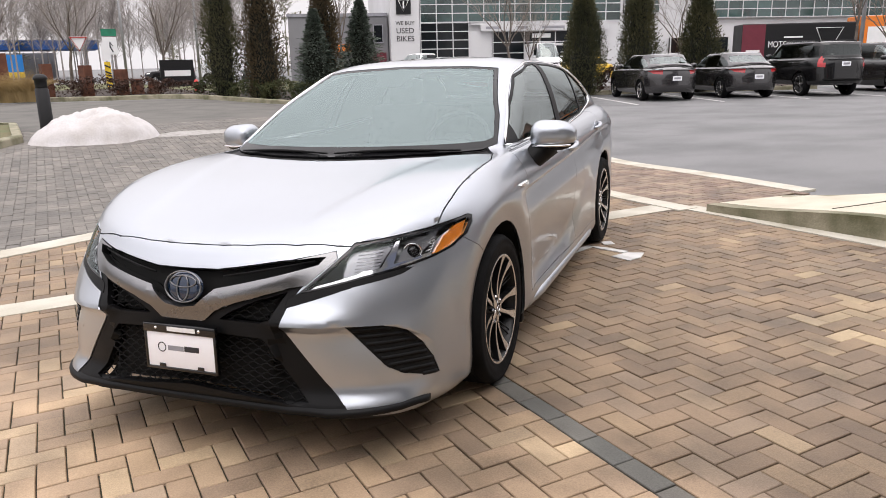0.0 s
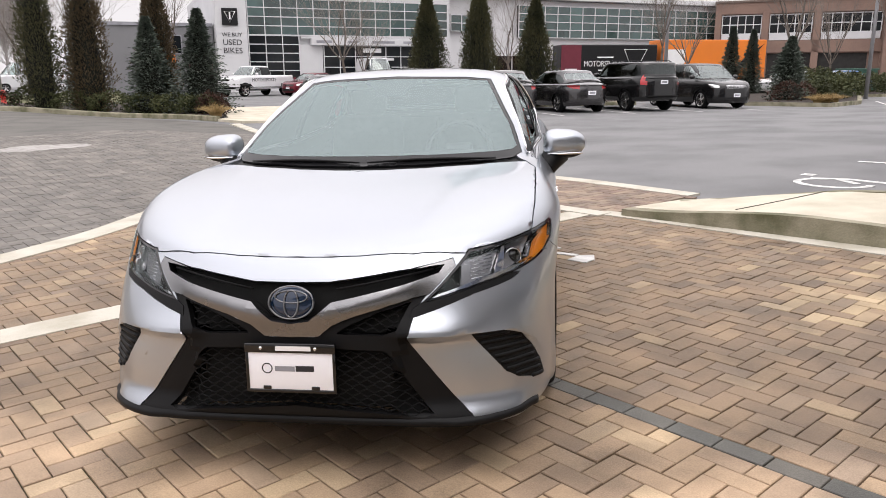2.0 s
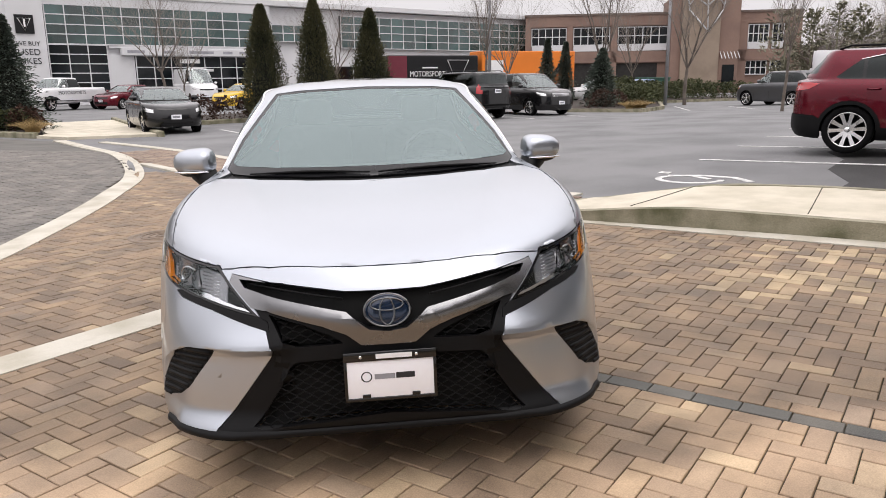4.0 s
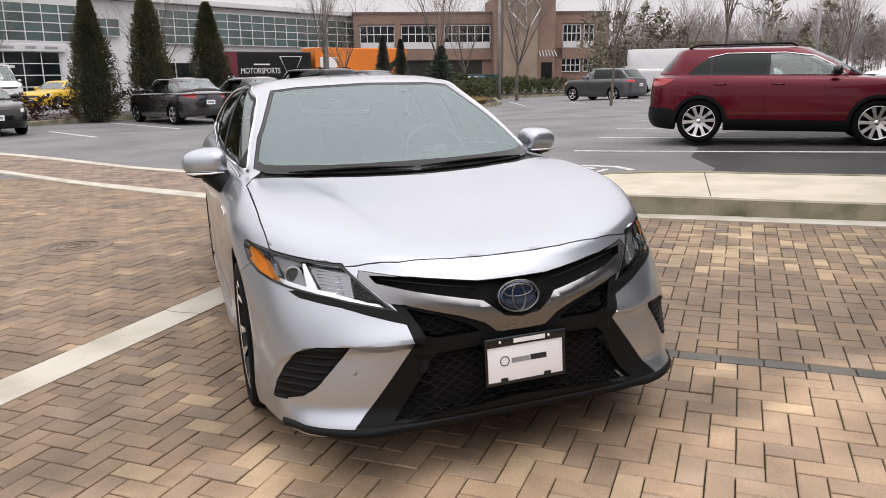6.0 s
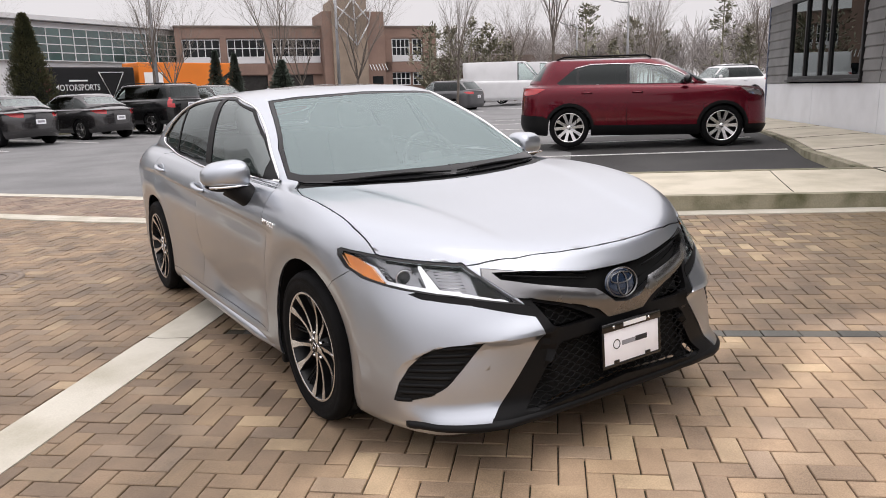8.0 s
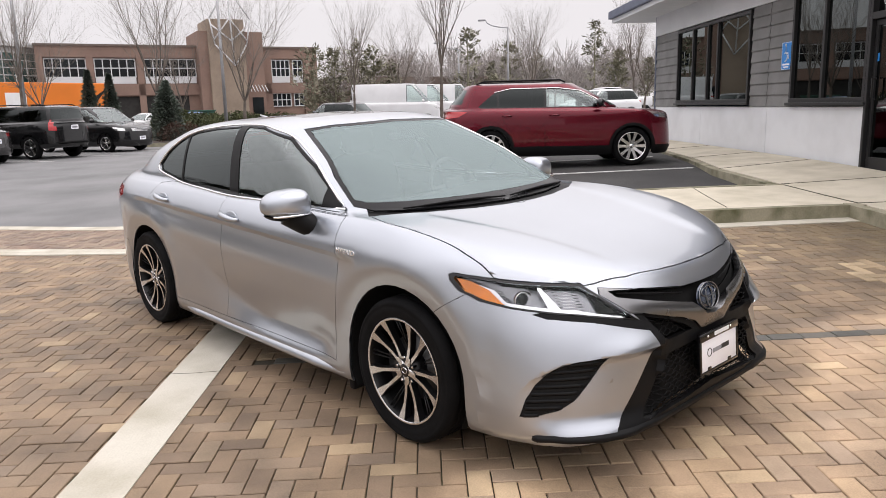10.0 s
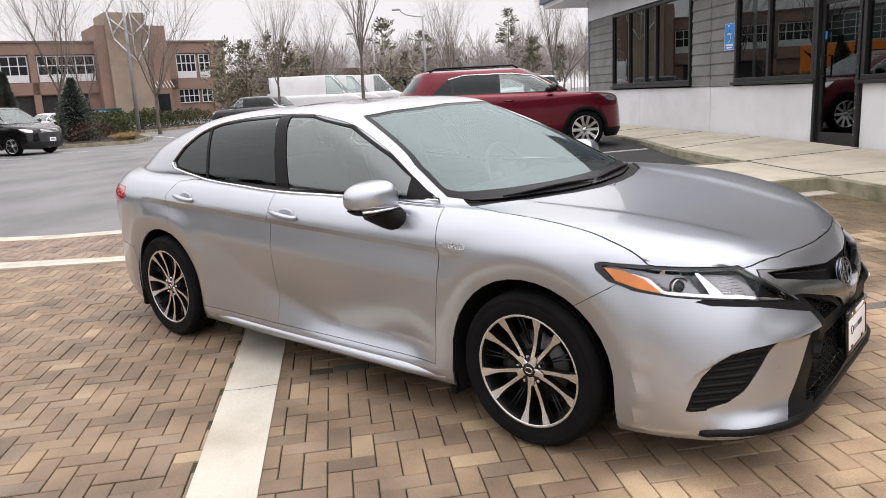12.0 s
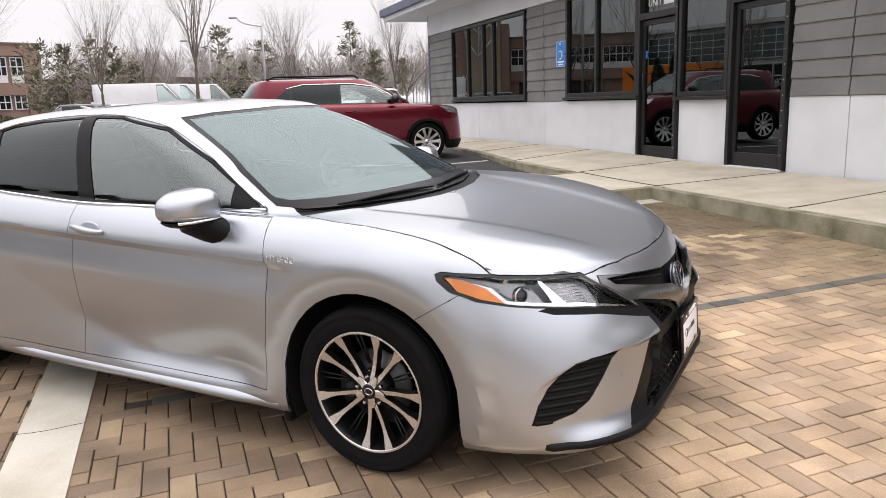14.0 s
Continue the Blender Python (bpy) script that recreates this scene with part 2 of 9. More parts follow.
def draped(name, outline, h, material, thick=0.06, step=0.5, label="", category="", kind="structure"):
    """A slab with the outline (x, y) laid over the sloping ground, its top h above it."""
    bm = bmesh.new()
    top = bm.faces.new([bm.verts.new((x, y, 0)) for x, y in outline])
    xs, ys = [p[0] for p in outline], [p[1] for p in outline]
    for a, lo, hi in ((0, min(xs), max(xs)), (1, min(ys), max(ys))):
        k = math.floor(lo / step) + 1 if step else 0
        while step and k * step < hi:
            co, no = Vector((0, 0, 0)), Vector((0, 0, 0))
            co[a], no[a] = k * step, 1
            bmesh.ops.bisect_plane(bm, geom=bm.faces[:] + bm.edges[:] + bm.verts[:], plane_co=co, plane_no=no)
            k += 1
    bmesh.ops.recalc_face_normals(bm, faces=bm.faces)
    if sum(f.normal.z for f in bm.faces) < 0:
        bmesh.ops.reverse_faces(bm, faces=bm.faces)
    low = bmesh.ops.extrude_face_region(bm, geom=bm.faces[:])
    up = [v for v in low["geom"] if isinstance(v, bmesh.types.BMVert)]
    for v in up:
        v.co.z = 1
    for v in bm.verts:
        v.co.z = level(v.co.x, v.co.y) + h - (thick if v.co.z < 0.5 else 0)
    bmesh.ops.recalc_face_normals(bm, faces=bm.faces)
    ob = part(name, bm, material, smooth=False)
    return tagged(ob, label, category, kind=kind)


def curve_points(pts, n=12):
    """A smooth line through the points."""
    out, p = [], [Vector(q) for q in pts]
    p = [2 * p[0] - p[1]] + p + [2 * p[-1] - p[-2]]
    for i in range(1, len(p) - 2):
        for k in range(n):
            t = k / n
            out.append(0.5 * (2 * p[i] + (p[i + 1] - p[i - 1]) * t + (2 * p[i - 1] - 5 * p[i] + 4 * p[i + 1] - p[i + 2]) * t * t + (3 * p[i] - p[i - 1] - 3 * p[i + 1] + p[i + 2]) * t ** 3))
    return out + [p[-2]]


def ribbon(pts, width):
    left, right = [], []
    for i, p in enumerate(pts):
        d = (pts[min(i + 1, len(pts) - 1)] - pts[max(i - 1, 0)]).normalized()
        left.append((p.x - d.y * width / 2, p.y + d.x * width / 2))
        right.append((p.x + d.y * width / 2, p.y - d.x * width / 2))
    return left + right[::-1]


# lines of the plan
BAND_B = curve_points([(-8.0, 5.3), (-3.0, 6.2), (-0.5, 7.22), (1.0, 8.0), (2.1, 8.9), (4.0, 10.65), (5.6, 12.5), (7.6, 16.3), (8.6, 19.2), (9.5, 22.2)])
BAND_C = curve_points([(5.21, 5.1), (5.24, 6.2), (5.4, 7.5), (5.62, 8.8), (6.0, 11.0), (6.25, 12.2), (6.5, 13.6)])
BAND_D = curve_points([(6.9, 5.1), (7.05, 6.7), (7.11, 8.2), (7.5, 9.7), (8.2, 12.5), (8.95, 15.2), (9.4, 17.5), (9.8, 20.5)])
KERB_X, WALK_Y, WALL_Y = 5.62, -0.95, -2.95
draped("brick_bed", [(-9, -0.95), (5.2, -0.95), (5.2, 5.2), (-9, 5.2)], -0.012, M_SAND, label="sandy mossy joints under brick paving", category="paving bed")
draped("concrete_band", [(-9, 5.2), (5.12, 5.2), (5.12, 5.48), (-9, 5.48)], 0.006, M_CONCRETE, label="pale concrete band across the brick paving", category="paving band")
for name, line, w, up in (("concrete_band", BAND_B, 0.30, 0.010), ("concrete_band", BAND_C, 0.22, 0.014), ("concrete_band", BAND_D, 0.24, 0.006)):
    draped(name, ribbon(line, w), up, M_CONCRETE, label="curved pale concrete band in the paving", category="paving band", step=0)
draped("concrete_gutter", [(5.2, 5.2), (5.2, -0.95), (5.55, -0.95), (5.40, 5.2)], 0.009, M_CONCRETE, label="pale concrete gutter beside the kerb", category="gutter")

def walk_top(x, y):
    """The height of the raised pavements: a kerb's height over the road, rising to the shop front."""
    return 0.27 + 0.06 * ease(5.5, 10, x) + 0.062 * max(0.0, -1.0 - y) - 0.035 * ease(-0.9, 2.5, y) - 0.15 * ease(3.1, 5.0, y)


def raised(name, outline, material, label, foot=0.18, step=0.5):
    """A raised pavement with a rounded kerb edge."""
    ob = draped(name, outline, 0.0, material, 0.06, step, label, "pavement")
    me = ob.data
    for v in me.vertices:
        top = v.co.z > level(v.co.x, v.co.y) - 0.03
        v.co.z = walk_top(v.co.x, v.co.y) if top else level(v.co.x, v.co.y) - 0.06
    return ob


ISLAND = [(5.62, -0.93), (7.55, -0.93), (7.52, 2.4), (7.2, 3.65), (6.2, 4.85), (5.45, 4.95), (5.52, 3.95)]
raised("island_walk", ISLAND, M_WALK, "concrete pavement island with a low worn kerb")
raised("building_walk", [(-10, -2.6), (24, -2.6), (24, -1.5), (14, -1.48), (11.5, -1.25), (9.6, -0.96), (5.6, -0.96), (5.3, -0.92), (-10, -0.62)], M_WALK, "concrete pavement along the shop front")


def kerb(points, label, hi=None, wide=0.16, up=0.14):
    """A kerb stone line with a rounded top edge along the points; the road lies on its right."""
    bm, rows = bmesh.new(), []
    for i, p in enumerate(points):
        d = (points[min(i + 1, len(points) - 1)] - points[max(i - 1, 0)]).normalized()
        n = Vector((-d.y, d.x))
        base = level(p.x, p.y) - 0.08
        top = hi(p.x, p.y) + 0.003 if hi else level(p.x, p.y) + up
        wob = 0.006 * noise.noise((p.x * 3, p.y * 3, 0))
        sect = [(-0.015, base), (-0.010 + wob, top - 0.03), (0.004 + wob, top - 0.010), (0.025, top), (wide, top + 0.002), (wide, base)]
        rows.append([bm.verts.new((p.x + n.x * a, p.y + n.y * a, z)) for a, z in sect])
    for a, b in zip(rows, rows[1:]):
        for i in range(len(a) - 1):
            bm.faces.new((a[i], a[i + 1], b[i + 1], b[i]))
    bm.faces.new(rows[0])
    bm.faces.new(rows[-1][::-1])
    bmesh.ops.recalc_face_normals(bm, faces=bm.faces)
    return tagged(part("kerb", bm, M_KERB, None, "", False), label, "kerb", kind="structure")


def line_of(pts, step=0.25):
    out = []
    for a, b in zip(pts, pts[1:]):
        a, b = Vector(a), Vector(b)
        n = max(1, int((b - a).length / step))
        out += [a + (b - a) * k / n for k in range(n)]
    return out + [Vector(pts[-1])]


kerb(line_of([(5.43, 4.95), (5.50, 3.95), (5.595, 2.4), (5.60, -0.95)])[::-1], "low worn concrete kerb with moss", walk_top)
kerb(line_of([(5.60, -0.93), (5.3, -0.90), (-10, -0.60)])[::-1], "worn mossy concrete kerb along the shop pavement", walk_top)
kerb(line_of([(14, -1.46), (11.5, -1.23), (9.6, -0.94), (7.5, -0.93)])[::-1] , "concrete kerb in front of the parked car", walk_top)
kerb(line_of([(24, -1.48), (14, -1.46)])[::-1], "concrete kerb in front of the parked car", walk_top)
kerb(line_of([(7.55, -0.93), (7.53, 2.4), (7.22, 3.65), (6.2, 4.87)]), "low concrete kerb beside the car park", walk_top)
# joints across the pavements
for x0, y0, x1, y1 in ((5.62, 3.93, 7.1, 3.72), (5.64, 2.3, 7.5, 2.45), (5.64, 0.55, 7.5, 0.3), (5.6, -0.95, 7.5, -0.95), (7.5, -0.95, 7.3, -2.6), (5.62, -0.93, 5.2, -2.6), (3.4, -0.86, 3.4, -2.6), (1.4, -0.8, 1.4, -2.6), (9.7, -0.95, 9.9, -2.6), (12.0, -1.3, 12.0, -2.6), (14.5, -1.5, 14.5, -2.6)):
    pts = line_of([(x0, y0), (x1, y1)], 0.3)
    bm = bmesh.new()
    tube(bm, [(p.x, p.y, walk_top(p.x, p.y) + 0.0) for p in pts], 0.006, 4)
    tagged(part("joint", bm, M_SAND), "dark joint in the concrete pavement", "joint", kind="structure")

# joints and cracks across the straight band
for x in (-6.1, -3.6, -1.05, 1.48, 4.0):
    bm = bmesh.new()
    tube(bm, [(x + 0.012 * noise.noise((k * 1.7, x, 2)), 5.2 + 0.07 * k, level(x, 5.2 + 0.07 * k) + 0.0045) for k in range(5)], 0.0035, 4)
    tagged(part("joint", bm, M_SAND), "dark joint across the concrete band", "joint", kind="structure")

# other beds of paving
M_BROWNBED = surface("brown_paving_sand", (0.15, 0.115, 0.08), 0.95, 0, 0.2, 4, 90, 0.3)
M_GREYBED = surface("grey_paver_sand", (0.125, 0.118, 0.105), 0.9, 0, 0.16, 1.2, 40, 0.3, tint=(0.09, 0.086, 0.078))
ZONE_1 = [(-9, -0.70), (5.2, -0.93), (5.2, 5.2), (-9, 5.2)]
ZONE_2 = [(-7.0, 5.48), (5.1, 5.48), (5.14, 6.2), (5.3, 7.5), (5.52, 8.8), (5.9, 11.0), (6.1, 12.0), (5.75, 12.45), (4.1, 10.53), (2.2, 8.78), (1.07, 7.87), (-0.45, 7.08), (-3.0, 6.06), (-7.0, 5.4)]
ZONE_3 = [(5.32, 5.1), (6.8, 5.1), (6.95, 6.7), (7.0, 8.2), (7.38, 9.7), (8.1, 12.5), (8.85, 15.2), (9.2, 17.0), (8.2, 17.0), (6.6, 13.6), (6.36, 12.2), (6.1, 11.0), (5.72, 8.8), (5.5, 7.5), (5.35, 6.2)]
ZONE_4 = [(-7, 5.6), (-3, 6.35), (-0.55, 7.37), (0.93, 8.13), (2.0, 9.03), (3.9, 10.76), (5.45, 12.6), (7.45, 16.35), (8.45, 19.25), (9.3, 22.2), (9.0, 25.5), (7.5, 27.5), (5.0, 29.2), (1.5, 31.0), (-3, 34), (-20, 34), (-20, 5.6)]
draped("brick_bed", ZONE_2, -0.012, M_SAND, step=1.0, label="sandy joints under the brown paving beyond the band", category="paving bed")
draped("brick_bed", ZONE_3, -0.012, M_BROWNBED, step=1.0, label="sandy joints under the brown paving strip", category="paving bed")
draped("paver_bed", ZONE_4, -0.008, M_GREYBED, step=1.0, label="grey weathered pavers of the turning circle", category="paving")


# a darker asphalt tone for the bays by the shop pavement
M_BAYASPHALT = surface("dark_bay_asphalt", (0.042, 0.041, 0.041), 0.75, 0, 0.2, 1.1, 70, 0.25, tint=(0.066, 0.065, 0.064), rvar=0.1, spec=0.25)
BAY = [(7.5, -0.95), (14.6, -1.3), (15.0, 0.6), (14.4, 2.2), (13.5, 2.9), (12.3, 3.1), (11.2, 2.7), (10.0, 2.75), (8.9, 2.35), (8.1, 2.45), (7.4, 2.3)]
draped("bay_asphalt", BAY, -0.016, M_BAYASPHALT, 0.003, 1.0, "darker asphalt of the parking bays", "asphalt")


def stripe(pts, width, label="white parking line on the asphalt"):
    draped("parking_line", ribbon(line_of(pts, 0.6), width), -0.012, M_LINE, 0.006, 0, label, "parking line")


for x in (10.62, 13.05, 15.45, 17.9):
    stripe([(x, 4.7), (x + 0.05, -0.85)], 0.10)
for x in (20.5, 23.2):
    stripe([(x, 5.0), (x + 0.1, 0.5)], 0.10)
for k in (-1.42, 1.35, 4.15, 6.95, 9.6):
    p = Vector((18.04, 18.8)) + Vector((0.927, -0.375)) * k
    d = Vector((math.cos(radians(68)), math.sin(radians(68))))
    stripe([p - d * 1.5, p + d * 3.4], 0.10)
stripe([(13.2, 18.2), (14.5, 21.4)], 0.10)
for k in range(6):
    stripe([(33.0 + 0.4 * k, 8.5 - 2.7 * k + 6), (38.0 + 0.4 * k, 10.8 - 2.7 * k + 6)], 0.10)


def marking(name, bars, label, up=-0.012):
    m = thing(name, Matrix(), label, "road marking", kind="structure")
    for pts, w in bars:
        ob = draped("mark", ribbon(line_of(pts, 0.15), w), up, M_LINE, 0.006, 0)
        ob.parent = m
    return m


ring_pts = [(8.62 + 0.30 * math.cos(radians(a)), 4.25 + 0.42 * math.sin(radians(a))) for a in range(20, 300, 20)]
marking("access_marking", [(ring_pts, 0.09), ([(8.85, 4.62), (8.98, 4.2), (8.9, 3.72), (8.62, 3.45)], 0.10), ([(9.02, 4.75), (9.18, 4.75)], 0.16), ([(8.95, 4.35), (8.7, 4.0)], 0.09)], "worn white wheelchair symbol painted on asphalt")
marking("paint_spill", [([(3.30, 4.42), (3.56, 4.50), (3.60, 4.40), (3.66, 4.2)], 0.06), ([(3.50, 4.08), (3.64, 4.10), (3.68, 4.05)], 0.17), ([(3.70, 4.52), (3.78, 4.49)], 0.10)], "white paint patch on the bricks", 0.006)


# ---- the shop building ----
M_RENDER = surface("pale_grey_render", (0.66, 0.675, 0.70), 0.9, 0, 0.04, 1.2, 140, 0.12, tint=(0.57, 0.58, 0.60))
M_BOARD = surface("charcoal_cladding", (0.185, 0.183, 0.180), 0.7, 0, 0.12, 2.0, 60, 0.1, rnd=0.06)
M_FASCIA = surface("white_fascia", (0.68, 0.69, 0.71), 0.8, 0, 0.05, 1.0, 80)
M_BLUE_METAL = surface("blue_grey_roof_metal", (0.11, 0.13, 0.19), 0.5, 0.2, 0.08)
M_FRAME = surface("black_anodised_frame", (0.018, 0.018, 0.019), 0.45, 0.2, 0.06)
M_SHOPGLASS = glass("dark_shop_glass", (0.35, 0.36, 0.36), 0.30, ior=1.95)
# near black, so that unlit rooms have their shade in the colour
M_SHOPDARK = surface("painted_dark_interior", (0.03, 0.028, 0.026), 0.9)
M_SIGNBLUE = surface("blue_sign_panel", (0.02, 0.22, 0.62), 0.4, 0, 0.03)
WALL_Y, FOOT, LEDGE, HEAD, EAVE = -2.65, 0.37, 1.31, 3.15, 3.78
shop = thing("wall_north", Matrix(), "shop front with charcoal cladding over a pale rendered base", "wall", kind="structure")


def shop_part(name, bm, m, label="", smooth=False):
    return part(name, bm, m, shop, label, smooth)


# rendered base panels with thin joints, between the doors
for x0, x1 in ((-10.0, -6.0), (-5.99, -2.0), (-1.99, 1.2), (1.21, 4.37), (4.38, 5.27), (6.36, 7.44), (8.50, 11.79), (11.80, 15.3), (15.31, 18.9)):
    shop_part("base_panel", boxed(x0, x1, WALL_Y - 0.25, WALL_Y, 0.2, LEDGE, bevel=0.006), M_RENDER, "pale grey rendered panel")
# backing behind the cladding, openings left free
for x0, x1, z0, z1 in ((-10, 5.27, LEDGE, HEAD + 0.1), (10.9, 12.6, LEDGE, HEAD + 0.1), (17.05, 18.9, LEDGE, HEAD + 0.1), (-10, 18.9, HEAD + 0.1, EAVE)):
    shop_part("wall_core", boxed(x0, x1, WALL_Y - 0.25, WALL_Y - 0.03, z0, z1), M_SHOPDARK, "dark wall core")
# boards, each lapped over the next
for x0, x1 in ((-9.9, -6.0), (-5.98, -2.0), (-1.98, 1.2), (1.22, 4.37), (4.39, 5.25), (10.92, 11.79), (11.81, 12.58), (17.08, 18.88)):
    n = 9
    pitch = (HEAD + 0.1 - LEDGE) / n
    for k in range(n):
        z0 = LEDGE + 0.004 + k * pitch
        bm = bmesh.new()
        prof = [(WALL_Y - 0.028, z0), (WALL_Y + 0.020, z0), (WALL_Y + 0.022, z0 + 0.012), (WALL_Y + 0.002, z0 + pitch - 0.022), (WALL_Y + 0.008, z0 + pitch - 0.012), (WALL_Y + 0.004, z0 + pitch - 0.004), (WALL_Y - 0.028, z0 + pitch - 0.004)]
        a, b = [bm.verts.new((x0, y, z)) for y, z in prof], [bm.verts.new((x1, y, z)) for y, z in prof]
        for i in range(len(prof)):
            j = (i + 1) % len(prof)
            bm.faces.new((a[i], a[j], b[j], b[i]))
        bm.faces.new(a[::-1])
        bm.faces.new(b)
        bmesh.ops.recalc_face_normals(bm, faces=bm.faces)
        shop_part("board", bm, M_BOARD)
# fascia and roof edge
shop_part("fascia", boxed(-10, 18.92, WALL_Y - 0.2, WALL_Y + 0.035, HEAD + 0.1, EAVE, bevel=0.01), M_FASCIA, "white fascia band")
bm = bmesh.new()
box(bm, -10.5, 20.4, WALL_Y - 3, WALL_Y + 1.05, EAVE + 0.12, EAVE + 0.34, 0.015)
shop_part("eave", bm, M_BLUE_METAL, "blue-grey metal roof edge")
shop_part("soffit", boxed(-10.4, 20.3, WALL_Y - 3, WALL_Y + 0.95, EAVE, EAVE + 0.12), M_FASCIA, "pale soffit")
shop_part("side_wall", boxed(18.62, 18.9, -14, WALL_Y - 0.02, 0.2, EAVE), M_BLUE_METAL, "blue-grey end wall")
shop_part("corner_trim", boxed(18.88, 18.96, WALL_Y - 0.08, WALL_Y + 0.03, FOOT, EAVE, bevel=0.005), M_BLUE_METAL, "blue corner trim")
shop_part("back_wall", boxed(-10, 18.6, -14.2, -14, 0.2, EAVE), M_RENDER, "plain back wall")
shop_part("roof", boxed(-10, 18.8, -14.2, WALL_Y - 0.3, EAVE - 0.02, EAVE + 0.1), M_FASCIA, "flat roof")
shop_part("upper_storey", boxed(2.0, 18.8, -14.0, WALL_Y - 2.0, EAVE + 0.1, 8.6, bevel=0.02), M_BOARD, "charcoal clad upper storey set back from the front")
for k in range(4):
    shop_part("upper_window", boxed(3.6 + 3.9 * k, 6.2 + 3.9 * k, WALL_Y - 2.02, WALL_Y - 1.97, 5.2, 7.4, bevel=0.01), M_BLUE_METAL, "blue-grey upper window panel")
# stand-in room behind the glass, its shade put into wall and floor colour
shop_part("inner_wall", boxed(-10, 18.5, -6.4, -6.2, 0.3, EAVE - 0.05), M_SHOPDARK, "near-black inner wall carrying the unlit room's shade")
shop_part("inner_floor", boxed(-10, 18.5, -6.2, WALL_Y - 0.26, 0.3, 0.36), M_SHOPDARK, "near-black inner floor carrying the unlit room's shade")


def shop_window(name, x0, x1, z0, z1, mullions, label):
    """A fixed window in the wall: frame, mullions, panes and sill."""
    w = thing(name, Matrix.Translation((0, WALL_Y, 0)), label, "window", kind="structure")
    bm = bmesh.new()
    for a, b, c, d in ((x0, x1, z0, z0 + 0.07), (x0, x1, z1 - 0.07, z1), (x0, x0 + 0.07, z0 + 0.07, z1 - 0.07), (x1 - 0.07, x1, z0 + 0.07, z1 - 0.07)):
        box(bm, a, b, -0.12, 0.05, c, d, 0.006)
    part("window_frame", bm, M_FRAME, w, "black window frame", False)
    edges = [x0 + 0.07] + list(mullions) + [x1 - 0.07]
    for x in mullions:
        part("mullion", boxed(x - 0.035, x + 0.035, -0.11, 0.045, z0 + 0.07, z1 - 0.07, bevel=0.005), M_FRAME, w, "black mullion", False)
    for a, b in zip(edges, edges[1:]):
        part("pane", boxed(a + 0.02, b - 0.02, -0.012, -0.004, z0 + 0.06, z1 - 0.06), M_SHOPGLASS, w, "dark reflecting pane", False)
    part("window_sill", boxed(x0 - 0.06, x1 + 0.06, -0.1, 0.09, z0 - 0.055, z0 - 0.002, bevel=0.008), M_FRAME, w, "dark metal sill", False)
    return w


shop_window("window_1", 12.62, 17.02, 1.40, HEAD + 0.07, (14.33, 14.93, 15.9), "black framed four-light window with dark glass")
shop_window("window_2", 8.50, 10.86, 1.385, HEAD + 0.09, (9.78,), "black framed shop window with dark glass")
shop_window("window_3", 6.36, 7.44, 1.345, HEAD + 0.09, (), "black framed shop window between two doors")


def shop_door(name, x0, x1, handle_x):
    d = thing(name, Matrix.Translation((0, WALL_Y, 0)), "closed black framed glass shop door", "door", kind="structure")
    bm = bmesh.new()
    for a, b, c, e in ((x0, x0 + 0.06, FOOT, HEAD + 0.09), (x1 - 0.06, x1, FOOT, HEAD + 0.09), (x0 + 0.06, x1 - 0.06, 2.56, 2.66), (x0 + 0.06, x1 - 0.06, HEAD, HEAD + 0.09)):
        box(bm, a, b, -0.13, 0.06, c, e, 0.005)
    part("door_frame", bm, M_FRAME, d, "black metal door frame", False)
    bm = bmesh.new()
    for a, b, c, e in ((x0 + 0.07, x0 + 0.13, FOOT + 0.02, 2.55), (x1 - 0.13, x1 - 0.07, FOOT + 0.02, 2.55), (x0 + 0.13, x1 - 0.13, FOOT + 0.02, FOOT + 0.20), (x0 + 0.13, x1 - 0.13, 2.47, 2.55)):
        box(bm, a, b, -0.06, 0.0, c, e, 0.004)
    part("door_leaf", bm, M_FRAME, d, "black door leaf", False)
    part("pane", boxed(x0 + 0.12, x1 - 0.12, -0.036, -0.028, FOOT + 0.19, 2.48), M_SHOPGLASS, d, "dark door glass", False)
    part("transom_pane", boxed(x0 + 0.05, x1 - 0.05, -0.036, -0.028, 2.65, HEAD + 0.01), M_SHOPGLASS, d, "dark transom glass", False)
    part("threshold", boxed(x0, x1, -0.12, 0.09, FOOT, FOOT + 0.018, bevel=0.004), M_FASCIA, d, "pale threshold", False)
    bm = tube(bmesh.new(), [(handle_x, 0.0, 1.42), (handle_x, 0.06, 1.42), (handle_x, 0.06, 1.72), (handle_x, 0.0, 1.72)], 0.013, 8)
    part("door_handle", bm, M_FRAME, d, "black pull handle")
    bm = bmesh.new()
    for k in range(12):
        bmesh.ops.create_uvsphere(bm, u_segments=8, v_segments=5, radius=0.008, matrix=Matrix.Translation((x0 + 0.03, 0.062, FOOT + 0.2 + 0.19 * k)))
    part("rivet", bm, M_ALLOY, d, "bright rivets")["kind"] = "stuff"
    return d


shop_door("door_1", 7.46, 8.48, 8.30)
shop_door("door_2", 5.29, 6.34, 5.50)
unit = thing("unit_sign", Matrix.Translation((7.96, WALL_Y + 0.0, 2.80)) @ pose(0, 0, 0, 0, 0, 180), "white unit lettering on the dark glass over the door", "sign")
part("lettering", moved(letters("UNIT", 0.15, 0.004, "RIGHT"), Matrix.Translation((0.0, 0.024, 0))), M_WHITE, unit, "white letters", False)
part("number_bar", boxed(0.05, 0.30, 0.021, 0.027, -0.05, 0.055), M_WHITE, unit, "white bar", False)
